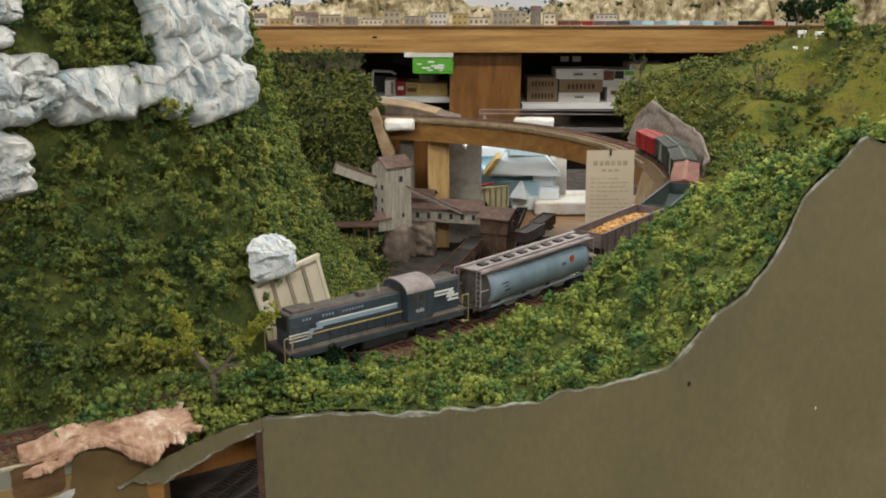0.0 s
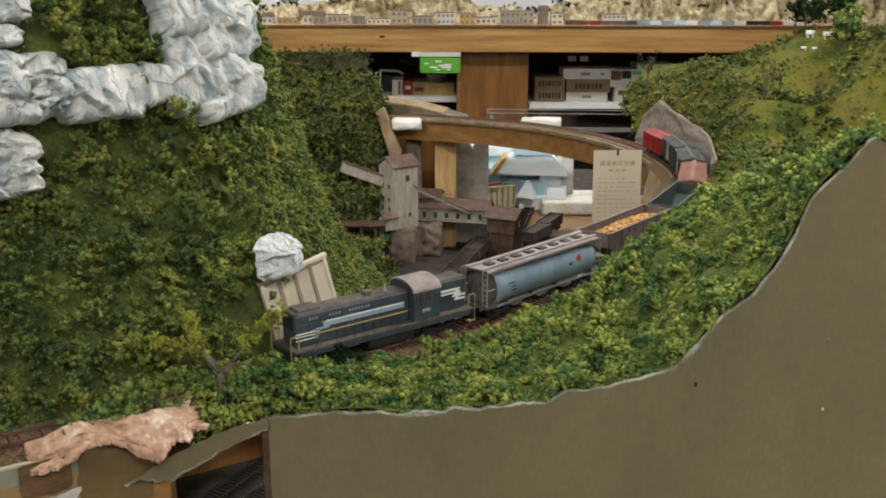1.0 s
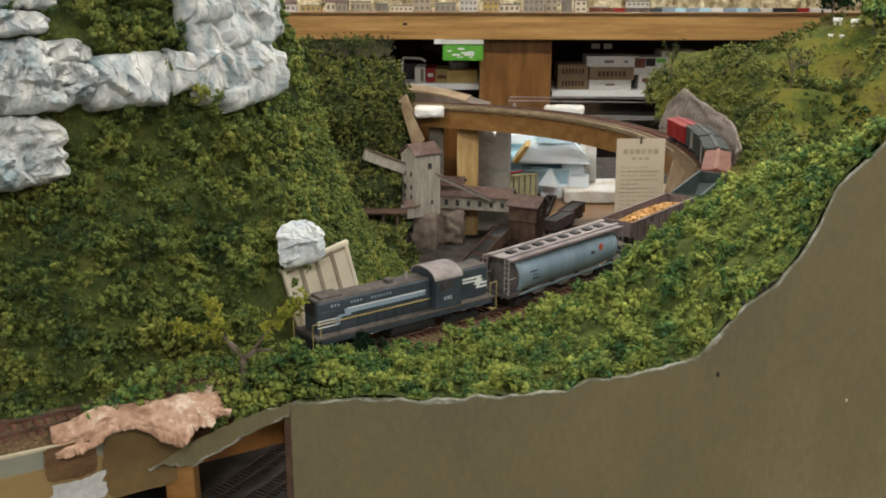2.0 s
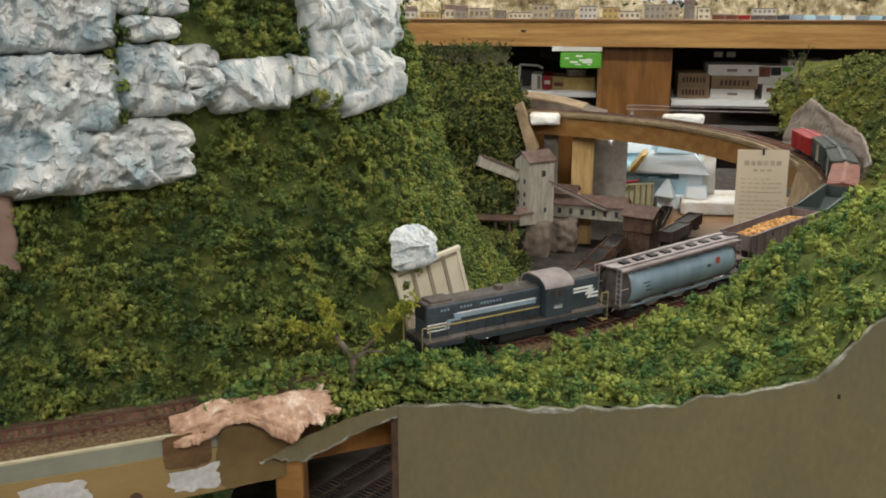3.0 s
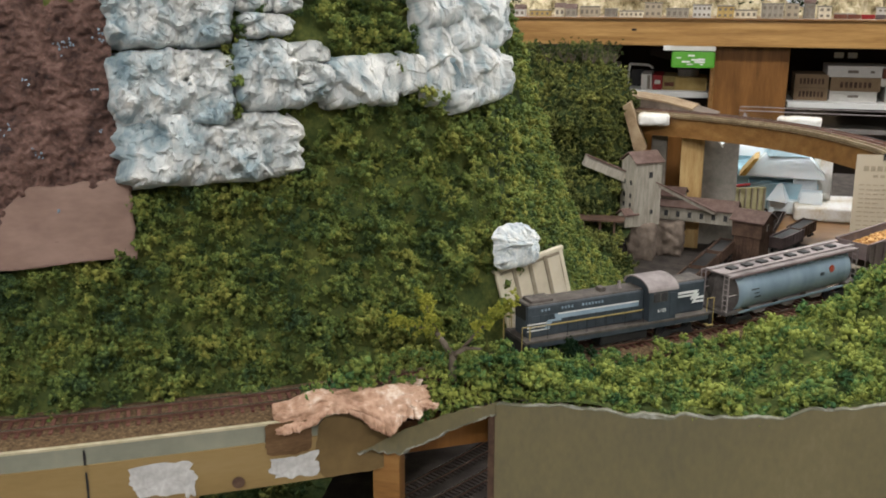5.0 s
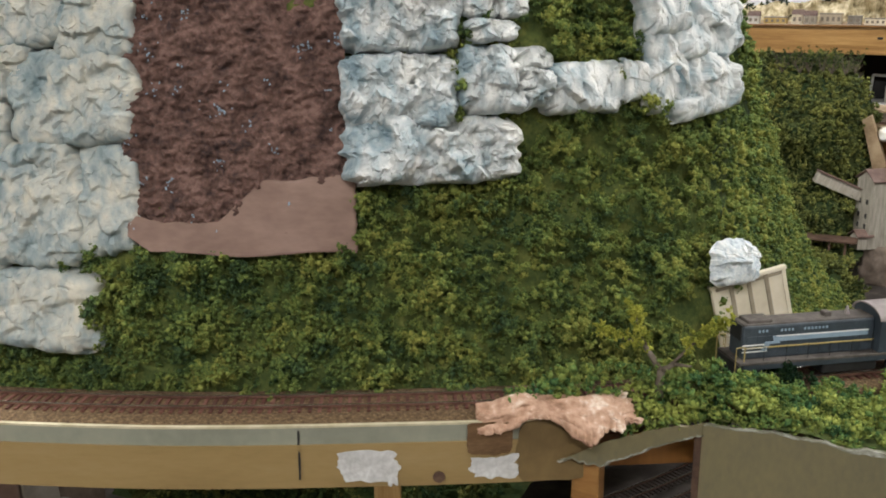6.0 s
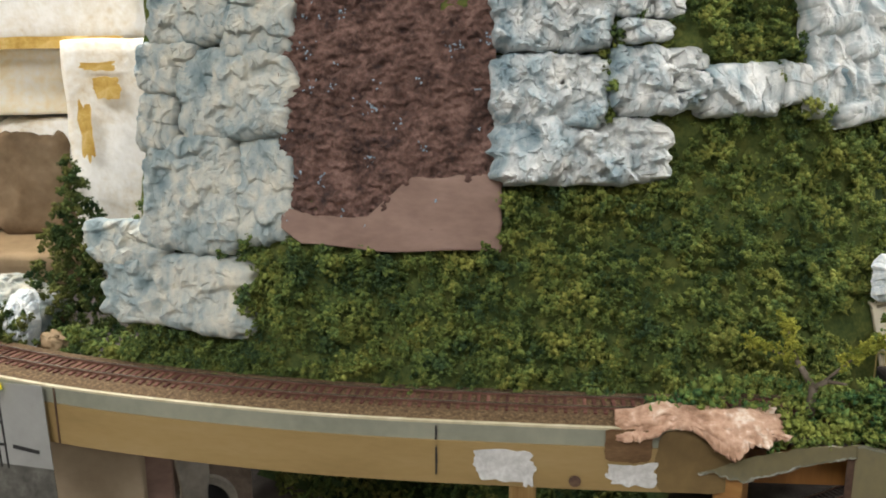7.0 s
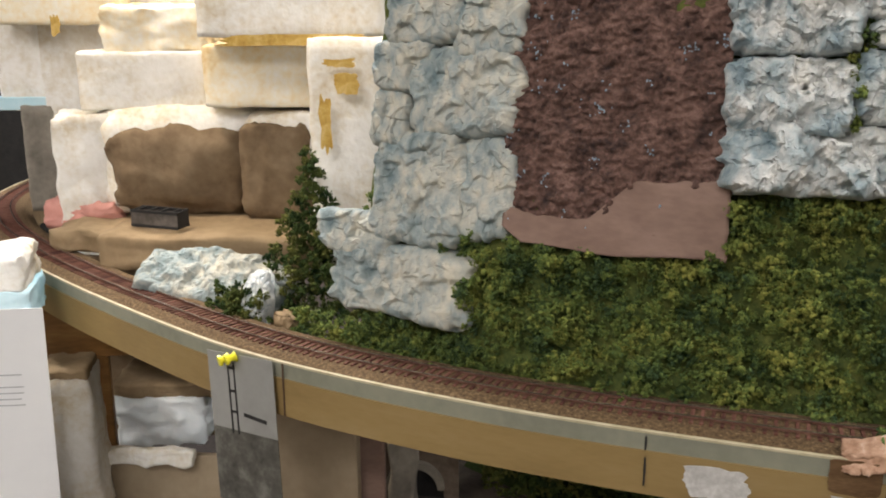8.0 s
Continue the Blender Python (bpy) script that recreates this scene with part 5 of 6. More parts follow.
def torn_strip():
    """A splintered length of painted hardboard between the cloth and the panel."""
    verts, faces = [], []
    n = 60
    for i in range(n + 1):
        a = i / n
        x = -.212 + a * .085
        y = .566 + a * .052
        top = lerp([(0, 1.107), (.1, 1.110), (.35, 1.120), (.7, 1.128), (1, 1.130)], a) + .0015 * fbm((a, 0, 1), 14, 3)
        low = lerp([(0, 1.1065), (.12, 1.1080), (.2, 1.103), (.3, 1.1020), (.42, 1.106), (.55, 1.109), (.62, 1.113), (.8, 1.118), (1, 1.122)], a) + .0030 * fbm((a, 0, 7), 18, 3)
        verts += [(x, y, low), (x, y, top), (x + .003, y + .004, top), (x + .003, y + .004, low)]
    for i in range(n):
        a, b = i * 4, i * 4 + 4
        for k in range(4):
            faces.append((a + k, b + k, b + (k + 1) % 4, a + (k + 1) % 4))
    o = raw("torn_board", verts, faces, OLIVE)
    rim, quads = [], []
    for i in range(n + 1):
        x, y, low = verts[i * 4]
        r = .0006 + .0022 * abs(fbm((x, 0, 2), 160, 3))
        rim += [(x, y - .0006, low - .0005), (x, y - .0006, low + r), (x + .003, y + .004, low - .0005)]
    for i in range(n):
        a, b = i * 3, i * 3 + 3
        quads += [(a, b, b + 1, a + 1), (a + 2, b + 2, b, a)]
    raw("torn_edge", rim, quads, OLIVE_EDGE, o, "pale torn board edge")
    return tagged(o, "splintered strip of olive painted hardboard", "board")


torn_strip()
post = part("post", box((.020, .014, .30), (-.197, .588, .957), .0012), PINE)
tagged(post, "orange-brown wooden post under the plaster cloth", "post")
post.matrix_basis = Matrix()
rail_board = part("cross_board", box((.10, .010, .026), (-.158, .640, 1.098), .001, Matrix.Rotation(.56, 4, "Z")), PANELWOOD)
tagged(rail_board, "dark brown cross board under the layout edge", "board")


# marks on the fascia
def patch(name, w, h, material, seed, m, label, ragged=.25, thick=.0006):
    bm = bmesh.new()
    n = 36
    vs = []
    for k in range(n):
        a = 2 * math.pi * k / n
        q = max(abs(math.cos(a)), abs(math.sin(a)))
        r = (1 / q) ** .8 * (1 + ragged * fbm((math.cos(a) * 1.5, math.sin(a) * 1.5, seed), 1.4, 4))
        vs.append(Vector((math.cos(a) * r * w / 2, 0, math.sin(a) * r * h / 2)))
    lo = [bm.verts.new(v) for v in vs]
    hi = [bm.verts.new(v + Vector((0, -thick, 0))) for v in vs]
    bm.faces.new(hi)
    for k in range(n):
        bm.faces.new((lo[k], lo[(k + 1) % n], hi[(k + 1) % n], hi[k]))
    bmesh.ops.recalc_face_normals(bm, faces=bm.faces)
    o = part(name, bm, material)
    o.matrix_basis = m
    return tagged(o, label, "mark")


patch("paint_patch", .041, .023, PATCHPAPER, 3, on_fascia(-.342, .5305, 1.1045), "torn white paper patch glued on the fascia", .32)
patch("paint_patch", .007, .016, PATCHPAPER, 7, on_fascia(-.327, .5400, 1.0985, .0009), "torn white paper scrap beside the patch", .4)
patch("paint_patch", .032, .017, PATCHPAPER, 9, on_fascia(-.2685, .5748, 1.1015), "torn pale paper patch glued on the fascia", .32)
patch("paint_patch", .031, .024, BROWNCARD, 5, on_fascia(-.2695, .5741, 1.1235), "brown cardboard patch on the fascia", .08, .0012)
# brown stain, made wider and darker to paint the cloth's shade as well
patch("stain", .052, .047, STAIN_SHADE, 31, on_fascia(-.236, .596, 1.1125, .0002), "brown stain and painted cloth shade on the fascia end", .06, .0003)
kn = part("knot", rod((0, 0, 0), (0, -.0008, 0), .0042, sides=20), MINEDARK)
kn.matrix_basis = on_fascia(-.2988, .5562, 1.0955)
tagged(kn, "dark round knot in the fascia board", "knot")
for z, h in ((1.1275, .010), (1.107, .020)):
    patch("pen_mark", .0014, h, BLACK, 2, on_fascia(-.3815 + .0012 * (z < 1.12), .5075, z), "short black pencil mark on the fascia", .4)
joint = part("seam", box((.0012, .0008, .045), (0, 0, 0)), MINEDARK)
joint.matrix_basis = on_fascia(-.6415, .390, 1.1120)
tagged(joint, "dark joint between two fascia boards", "joint")
# ---- the coal mine in the valley ----
def gable(w, d, h, rise, at, wall, roof, parent, turn=0.0, over=.006, name="block"):
    """A house block: width w in x, depth d in y, walls h high, ridge along x."""
    m = Matrix.Translation(at) @ Matrix.Rotation(math.radians(turn), 4, "Z")
    prof = [(-d / 2, 0), (d / 2, 0), (d / 2, h), (0, h + rise), (-d / 2, h)]
    b = part(name, prism(prof, w, m @ Matrix.Rotation(math.pi / 2, 4, "Z")), wall, parent)
    for s in (-1, 1):
        e = d / 2 + over
        k = rise / (d / 2)
        q = [(0, h + rise + .002), (s * e, h + rise - k * e + .002), (s * e, h + rise - k * e + .0045), (0, h + rise + .0048)]
        part("roof", prism(q, w + 2 * over, m @ Matrix.Rotation(math.pi / 2, 4, "Z")), roof, parent, "red-brown sheet roof")
    return b, m


def pane(m, x, y, z, w, h, wall, side="y"):
    """A small dark window with a frame, on the face at y (or x)."""
    o = part("window", box((w, .0016, h) if side == "y" else (.0016, w, h), (x, y, z), .0003), MINEWALL, wall)
    g = part("pane", box((w * .74, .0018, h * .8) if side == "y" else (.0018, w * .74, h * .8), (x, y - .0004 if side == "y" else y, z) if side == "y" else (x + math.copysign(.0004, x), y, z)), GLASS_DARK, o)
    o.matrix_basis = m
    return o


def mine():
    e = tagged(new("mine_building"), "weathered grey-brown model coal mine with rusty red roofs", "building")
    # hoist tower, turned a corner to the track
    tw, m = gable(.066, .056, .138, .018, (-.114, 2.105, .905), MINEWALL, MINEROOF, e, 38, .004, "tower")
    for z in (.045, .066, .095):
        for y in (-.012, .012):
            pane(m, -.0335, y, z, .0085, .012, tw, "x")
    pane(m, .004, -.0285, .112, .012, .016, tw)
    pane(m, .010, -.0285, .030, .008, .012, tw)
    shed, _ = gable(.030, .026, .026, .009, (-.137, 2.070, .905), MINEWALL, MINEROOF, e, 38, .004, "shed")
    # rock plinth
    for s in ((.060, .055, .085, -.105, 2.10, .868, 3), (.070, .07, .080, -.052, 2.15, .866, 6)):
        lump("plinth", s[:3], s[3:6], MINEROCK, s[6], .07, 3, parent=e, label="rough brown rock plinth")
    part("platform", box((.10, .05, .0035), (-.19, 2.03, .928), .0008), MINEDARK, e)
    for x in (-.225, -.19, -.16):
        part("platform_post", box((.004, .004, .075), (x, 2.012, .890)), MINEDARK, e)
    # long house down to the tipple
    h, m = gable(.165, .050, .030, .016, (.012, 2.165, .905), MINEWALL, MINEROOF, e, -12, .005, "long_house")
    for k in range(6):
        pane(m, -.066 + .026 * k, -.0255, .015, .011, .016, h)
    up, _ = gable(.060, .046, .030, .014, (-.050, 2.19, .925), MINEWALL, MINEROOF, e, -12, .005, "upper_house")
    tp, m = gable(.066, .062, .034, .016, (.126, 2.11, .893), MINEDARK, MINEROOF, e, -25, .006, "tipple_house")
    pane(m, .0335, 0, .020, .010, .014, tp, "x")
    tim = part("tipple_base", box((.058, .052, .062), (.126, 2.11, .862), .001, Matrix.Rotation(math.radians(-25), 4, "Z")), MINEDARK, e, "dark timber tipple base")
    r = Matrix.Translation((.126, 2.11, .862)) @ Matrix.Rotation(math.radians(-25), 4, "Z")
    for k in range(8):
        q = part("plank", box((.0062, .0020, .060), (-.0255 + .0073 * k, -.0270, 0), .0003), MINEDARK, tim)
        q.matrix_basis = r
    # conveyors
    def run(a, b, w, h):
        a, b = Vector(a), Vector(b)
        d = (b - a).normalized()
        t = Matrix.Translation((a + b) / 2) @ d.to_track_quat("X", "Z").to_matrix().to_4x4()
        c = part("conveyor", box(((b - a).length, w, h), bevel=.0008), MINEWALL, e)
        c.matrix_basis = t
        part("conveyor_roof", box(((b - a).length + .004, w + .006, .003), (0, 0, h / 2 + .0018), .0006), MINEROOF, c)
    run((-.235, 2.07, 1.045), (-.135, 2.11, 1.000), .020, .022)
    run((-.085, 2.10, .995), (.045, 2.125, .930), .006, .006)
    return e


mine()


def yard_wagon(x, y, turn, paint=MINEDARK, scale=1.0):
    c = thing("mine_wagon", (x, y, FLOOR_Z + .012), "black open coal wagon on the siding", "freight car", "coal wagons", turn)
    for s in (-1, 1):
        w = part("side", box((.110, .0014, .024), (0, s * .0155, .0250), .0003), paint, c)
        for k in range(7):
            part("rib", box((.0018, .0018, .024), (-.048 + .016 * k, s * .0167, .0250)), paint, w)
        part("top_rail", box((.112, .0026, .0016), (0, s * .0156, .0372)), paint, w)
        part("end", box((.0014, .031, .024), (s * .0545, 0, .0250)), paint, c)
    part("floor", box((.110, .031, .002), (0, 0, .0125)), BLACK, c)
    part("coal", box((.104, .028, .004), (0, 0, .033), .001), BLACK, c, "black coal load")
    truck(c, .036)
    truck(c, -.036)
    return c


for x, y, t in ((-.035, 1.70, 74), (-.003, 1.82, 75), (.030, 1.94, 75), (.063, 2.06, 75)):
    yard_wagon(x, y, t)
yard_wagon(.205, 2.20, 62, BROWNCAR)
yard_wagon(.245, 2.30, 66)


def fence():
    f = tagged(new("corrugated_wall"), "yellowish cream ribbed wall section standing behind the mine", "wall panel")
    m = Matrix.Translation((.075, 2.36, FLOOR_Z)) @ Matrix.Rotation(math.radians(18), 4, "Z")
    b = part("sheet", box((.190, .006, .112), (0, 0, .056), .001), FENCE, f)
    b.matrix_basis = m
    for k in range(13):
        r = part("rib", box((.0035, .005, .110), (-.090 + .0150 * k, -.005, .055), .0006), CREAM_DIRT_SHADE, f)
        r.matrix_basis = m
    pen = part("red_rod", rod((0, 0, 0), (.085, 0, .008), .0035, sides=12), REDCAR)
    pen.matrix_basis = pose(.045, 2.33, FLOOR_Z + .1155, 0, 0, 18)
    tagged(pen, "red rod with a white tip lying on the ribbed wall", "rod")
    part("tip", rod((-.024, 0, -.0022), (0, 0, 0), .0033, sides=12), WHITE, pen, "white tip")


fence()


def iceberg():
    """Stacked foam slabs carved like an iceberg, on a white foam base."""
    g = tagged(new("foam_stack"), "carved white and pale blue foam blocks stacked like an iceberg", "foam blocks")
    for size, at, turn, mt, sd, sk in (((.180, .12, .078), (.224, 2.68, .868), 3, BLUEFOAM, 1, .06), ((.205, .12, .050), (.204, 2.73, .905), -3, BLUEFOAM, 2, .10), ((.130, .06, .036), (.250, 2.625, .849), 5, ICEFOAM, 6, .08),
                                       ((.070, .07, .075), (.280, 2.655, .885), -8, ICEFOAM, 3, .18), ((.060, .05, .030), (.292, 2.600, .880), -6, ICEFOAM, 14, .15), ((.040, .05, .030), (.176, 2.655, .895), 12, BLUEFOAM, 5, .2),
                                       ((.110, .08, .026), (.225, 2.66, .990), 6, BLUEFOAM, 9, .25), ((.15, .08, .090), (.115, 2.82, .905), 0, BLUEFOAM, 8, .1), ((.15, .09, .028), (.115, 2.81, .965), 4, ICEFOAM, 7, .1)):
        shard("slab", size, at, mt, sd, g, turn=turn, skew=sk)
    py = part("pyramid", rod((0, 0, 0), (.004, 0, .046), .036, .006, 4), ICEFOAM, g)
    py.matrix_basis = pose(.212, 2.60, .8665, 0, 0, 28)
    cap = prism([(-.108, 0), (.100, 0), (.098, .010), (.052, .056), (-.050, .056), (-.100, .006)], .10)
    for v in cap.verts:
        v.co.y = v.co.y * (1 - .55 * (v.co.z > .03)) + .012 * (v.co.z > .03)
    o = part("cap", cap, ICEFOAM, g, "white sloping foam cap")
    o.matrix_basis = pose(.226, 2.65, .926, 0, 0, -4)
    tip = part("glue_edge", prism([(-.108, .001), (-.092, .001), (-.062, .050), (-.074, .046)], .102), STYRO_GOLD, g, "yellowed glue along the cap's edge")
    tip.matrix_basis = pose(.222, 2.649, .9255, 0, 0, -4)
    shard("slab", (.036, .10, .165), (.325, 2.69, .910), STYRO, 4, g, turn=4, skew=.10)
    b = lump("foam_slab", (.17, .17, .036), (.335, 2.62, FLOOR_Z + .018), STYRO, 9, .04, 2, .16, 9)
    tagged(b, "thick white foam slab on the floor of the layout", "foam block")
    s = part("table_board", box((.55, .5, .012), (.45, 2.55, FLOOR_Z + .0005), .002), PINE)
    tagged(s, "varnished wooden board beneath the foam", "board")
    s.matrix_basis = pose(0, 0, -.006)


iceberg()


def acrylic_case():
    """A low clear case with a small white corner card, behind the bridge."""
    c = thing("display_case", (.290, 2.50, 1.068), "low clear acrylic display case behind the bridge", "display case", "", -4)
    w, d, h = .39, .08, .044
    for s in (-1, 1):
        part("pane", box((w, .0015, h), (0, s * d / 2, h / 2), .0003), ACRYLIC, c).visible_shadow = False
        part("pane", box((.0015, d - .004, h), (s * w / 2, 0, h / 2), .0003), ACRYLIC, c).visible_shadow = False
        part("edge", box((w, .0022, .0022), (0, s * d / 2, h + .001), .0004), HOPPER_ROOF, c, "frosted grey edge")
    part("base", box((w, d, .004), (0, 0, -.002), .001), SHADOWBOARD, c)
    part("corner_card", prism([(-.190, .018), (-.140, .018), (-.140, .020), (-.170, .020), (-.180, .040), (-.183, .040)], .001, Matrix.Translation((0, -d / 2 - .0012, 0))), HOPPER_ROOF, c, "pale folded card")


acrylic_case()
bit = lump("foam_offcut", (.068, .05, .024), (-.098, 2.185, 1.124), STYRO, 11, .1, 3, .3, 7)
tagged(bit, "white foam offcut lying beside the bridge track", "foam block")
bit = lump("foam_offcut", (.105, .05, .026), (.247, 2.62, 1.070), STYRO, 13, .1, 3, .3, 7)
tagged(bit, "white foam offcut on top of the foam stack", "foam block")
hb = tagged(new("plaster_ridge"), "low brown plaster ridge with pale crest behind the bridge track", "plaster")
prof = [(-.14, 0), (-.14, .028), (-.11, .041), (-.05, .040), (.02, .031), (.08, .017), (.13, .004), (.13, 0)]
body = part("mound", prism(prof, .10), MINEROCK, hb)
crest = part("crest", prism([(-.142, .022), (-.112, .044), (-.05, .043), (.02, .034), (.08, .020), (.08, .016), (.02, .030), (-.05, .038), (-.11, .038), (-.138, .022)], .104), SAND, hb, "pale tan crest")
hb.matrix_basis = pose(-.09, 2.36, 1.115, 0, 0, -8)
cave = part("bridge_abutment", box((.14, .20, .30), (-.07, 2.42, .97), .004), PANELWOOD)
tagged(cave, "brown wooden abutment board under the bridge end", "board")
slab = part("abutment_slab", box((.035, .03, .26), (-.085, 2.25, .955), .003), CONCRETE)
tagged(slab, "grey plaster slab under the bridge end", "plaster")


def sign():
    s = new("sign_card")
    tagged(s, "cream printed card sign standing inside the curve", "sign")
    w, h = .0755, .168
    part("card", box((w, .0012, h), (0, 0, h / 2), .0002), PAPER, s)
    rows = [(.020, .056, .0075, 0), (.031, .030, .0036, 0)]
    rows += [(.044 + .0066 * k, (.046, .062, .058, .064, .030, .060, .063, .057, .061, .050, .064, .036, .059, .062, .028)[k], .0013, 1) for k in range(15)]
    for z, ln, th, left in rows:
        n = max(3, int(ln / .009))
        x0 = -.032 if left else -ln / 2
        for k in range(n):
            part("text_bar", box((ln / n * rng.uniform(.62, .88), .0004, th), (x0 + ln * (k + .5) / n, -.0008, h - z)), CREAM_DIRT_SHADE, s)
    part("clip", box((.003, .0016, .010), (0, -.0008, h - .003)), BLACK, s)
    s.matrix_basis = pose(.262, 1.477, 1.010, -4, 0, 3)


sign()

# ---- the far layout table, shelves under it and the backdrop ----
FAR_Y = 5.0


def far_table():
    t = tagged(new("layout_table"), "long table with varnished oak front, carrying a model town", "table")
    part("fascia", box((6.4, .03, .128), (.3, FAR_Y, 1.172), .004), OAK, t, "varnished oak fascia board")
    part("cap", box((6.4, .05, .010), (.3, FAR_Y - .004, 1.239), .002), PINE, t)
    part("top", box((6.4, 1.7, .02), (.3, FAR_Y + .86, 1.226)), SAND, t)
    part("pillar", box((.36, .05, 1.10), (.225, FAR_Y + .08, .555), .004), PANELWOOD, t, "brown veneered support panel")
    part("pillar_edge", box((.022, .06, 1.10), (.045, FAR_Y + .07, .555), .003), PINE, t)
    # near-black back panel: the shade under the table put into its colour
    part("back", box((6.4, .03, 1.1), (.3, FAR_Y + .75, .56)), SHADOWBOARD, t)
    for x, w in ((-.95, 1.98), (1.75, 2.66)):
        z = .852 if x < 0 else .818
        part("shelf", box((w, .55, .028), (x, FAR_Y + .42, z), .002), WHITE, t, "white painted shelf")
    patch_bm = box((.024, .004, .010), (-.345, FAR_Y - .017, 1.185), .001)
    part("slot", patch_bm, BLACK, t)


far_table()


def carton(x, z, w, h, mt, label, bars=(), d=.22, y=None, lid=None):
    c = thing("carton", (x, (y or FAR_Y + .23) + d / 2, z), label, "box", "boxes on the shelf")
    part("box", box((w, d, h), (0, 0, h / 2), .002), mt, c)
    if lid:
        part("lid", box((w + .006, d + .006, h * .42), (0, 0, h * .80), .002), lid, c)
    for bx, bz, bw, bh, bm_ in bars:
        part("print_bar", box((bw, .001, bh), (bx, -d / 2 - .0012, bz)), bm_, c)
    return c


R0, L0 = .832, .866
WORD = [(-.052 + .0175 * k, .032, .011, .028, MINEDARK) for k in range(7)]
carton(.535, R0, .163, .064, CARTON, "brown carton with dark printing", WORD)
carton(.535, R0 + .065, .163, .066, CARTON, "brown carton with dark printing", WORD)
carton(.735, R0, .225, .050, CARTONWHITE, "flat white carton with small printing", [(.0, .026, .05, .012, INK)])
carton(.742, R0 + .051, .235, .068, CARTON, "brown carton with dark printing", [(a * 1.25, b, c_ * 1.25, d_, e_) for a, b, c_, d_, e_ in WORD])
carton(.745, R0 + .120, .280, .056, CARTONWHITE, "white carton with small printing", [(-.02, .028, .05, .014, INK), (.07, .028, .02, .012, INK)])
carton(.985, R0, .20, .078, CARTONWHITE, "white carton with orange corner print", [(-.055, .05, .05, .022, RUSTCAR), (.03, .04, .03, .03, BLACK)])
carton(.965, R0 + .079, .215, .092, CARTONWHITE, "white carton with orange and green picture print", [(-.075, .062, .055, .050, RUSTCAR), (-.02, .066, .05, .042, BLACK), (.035, .076, .05, .022, GREENSIGN), (.075, .030, .05, .008, INK)])
carton(1.10, R0 + .172, .20, .03, CARTONWHITE, "flat plain white carton", ())
carton(1.35, R0, .26, .10, CARTON, "plain brown cardboard carton", ())
carton(-.059, L0, .165, .066, TOWNGOLD, "yellow-brown carton on the shelf", (), lid=None)
carton(-.168, L0, .066, .072, YELLOW, "small yellow box with red print", [(0, .03, .05, .02, RUSTCAR)])
carton(-.228, L0, .050, .076, REDCAR, "small red box on the shelf", [(0, .04, .03, .02, CARTONWHITE)])
carton(-.285, L0, .055, .080, CARTONWHITE, "small white and dark box", [(.012, .04, .016, .07, INK)])
carton(-.484, L0, .095, .125, CARTONWHITE, "tall pale grey carton", (), lid=None)
carton(-.62, L0, .12, .10, CARTON, "plain brown cardboard carton", ())
bin_ = thing("tin", (-.075, FAR_Y + .34, L0 + .067), "grey metal tin on top of a carton", "tin")
part("can", rod((0, 0, 0), (0, 0, .028), .055, sides=28), CONCRETE, bin_)
part("lid", rod((0, 0, .028), (0, 0, .034), .057, sides=28), HOPPER_ROOF, bin_)
stand = thing("rack", (-.345, FAR_Y + .38, L0), "small white bent metal rack", "rack")
for a, b in (((-.05, 0, 0), (-.04, 0, .12)), ((-.04, 0, .12), (.06, 0, .115)), ((.06, 0, .115), (.085, 0, .10))):
    part("bar", rod(a, b, .007, sides=8), WHITE, stand)
part("dark_panel", box((.09, .02, .09), (-.01, .03, .045), .003), BLACK, stand)
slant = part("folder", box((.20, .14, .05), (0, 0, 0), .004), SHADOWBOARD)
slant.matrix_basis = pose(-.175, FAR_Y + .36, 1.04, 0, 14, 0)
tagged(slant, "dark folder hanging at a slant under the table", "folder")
for x in (.665, .73):
    o = part("label_card", box((.045, .004, .028), (x, FAR_Y + .35, 1.052), .001), WHITE)
    tagged(o, "small white card under the table", "card")


def green_sign():
    s = tagged(new("hanging_sign"), "bright green hanging sign with white print", "sign")
    part("board", box((.208, .006, .080), (-.051, FAR_Y - .030, 1.046), .010), GREENSIGN, s)
    part("strip", box((.215, .006, .022), (-.055, FAR_Y - .026, 1.098), .001), CARTONWHITE, s, "pale grey header strip")
    part("tape", box((.050, .004, .024), (-.172, FAR_Y - .026, 1.099), .001), WHITE, s)
    for x, z, w, h in ((-.06, 1.064, .032, .008), (-.12, 1.053, .022, .006), (-.04, 1.044, .040, .008), (-.010, 1.046, .03, .010), (-.085, 1.034, .04, .008), (-.02, 1.034, .05, .009), (-.01, 1.022, .016, .006), (-.065, 1.022, .03, .005)):
        part("print_bar", box((w, .001, h), (x, FAR_Y - .0335, z)), WHITE, s)


green_sign()


# cliffs and town on the far table
def far_cliff(a, b):
    x = -2.2 + 5.4 * a
    crest = lerp([(-2.2, .09), (-1.0, .085), (-.75, .11), (-.45, .16), (-.05, .19), (.18, .10), (.50, .055), (.75, .14), (1.1, .20), (1.6, .21), (2.2, .20), (3.2, .15)], x) + .035 * fbm((x, 0, 0), 9, 4)
    z = crest * b
    y = FAR_Y + .62 + .16 * b - .13 * abs(fbm((x, z * .3, 2), 8, 5)) - .05 * fbm((x, z * .6, 5), 24, 4)
    return Vector((x, y, 1.236 + z))


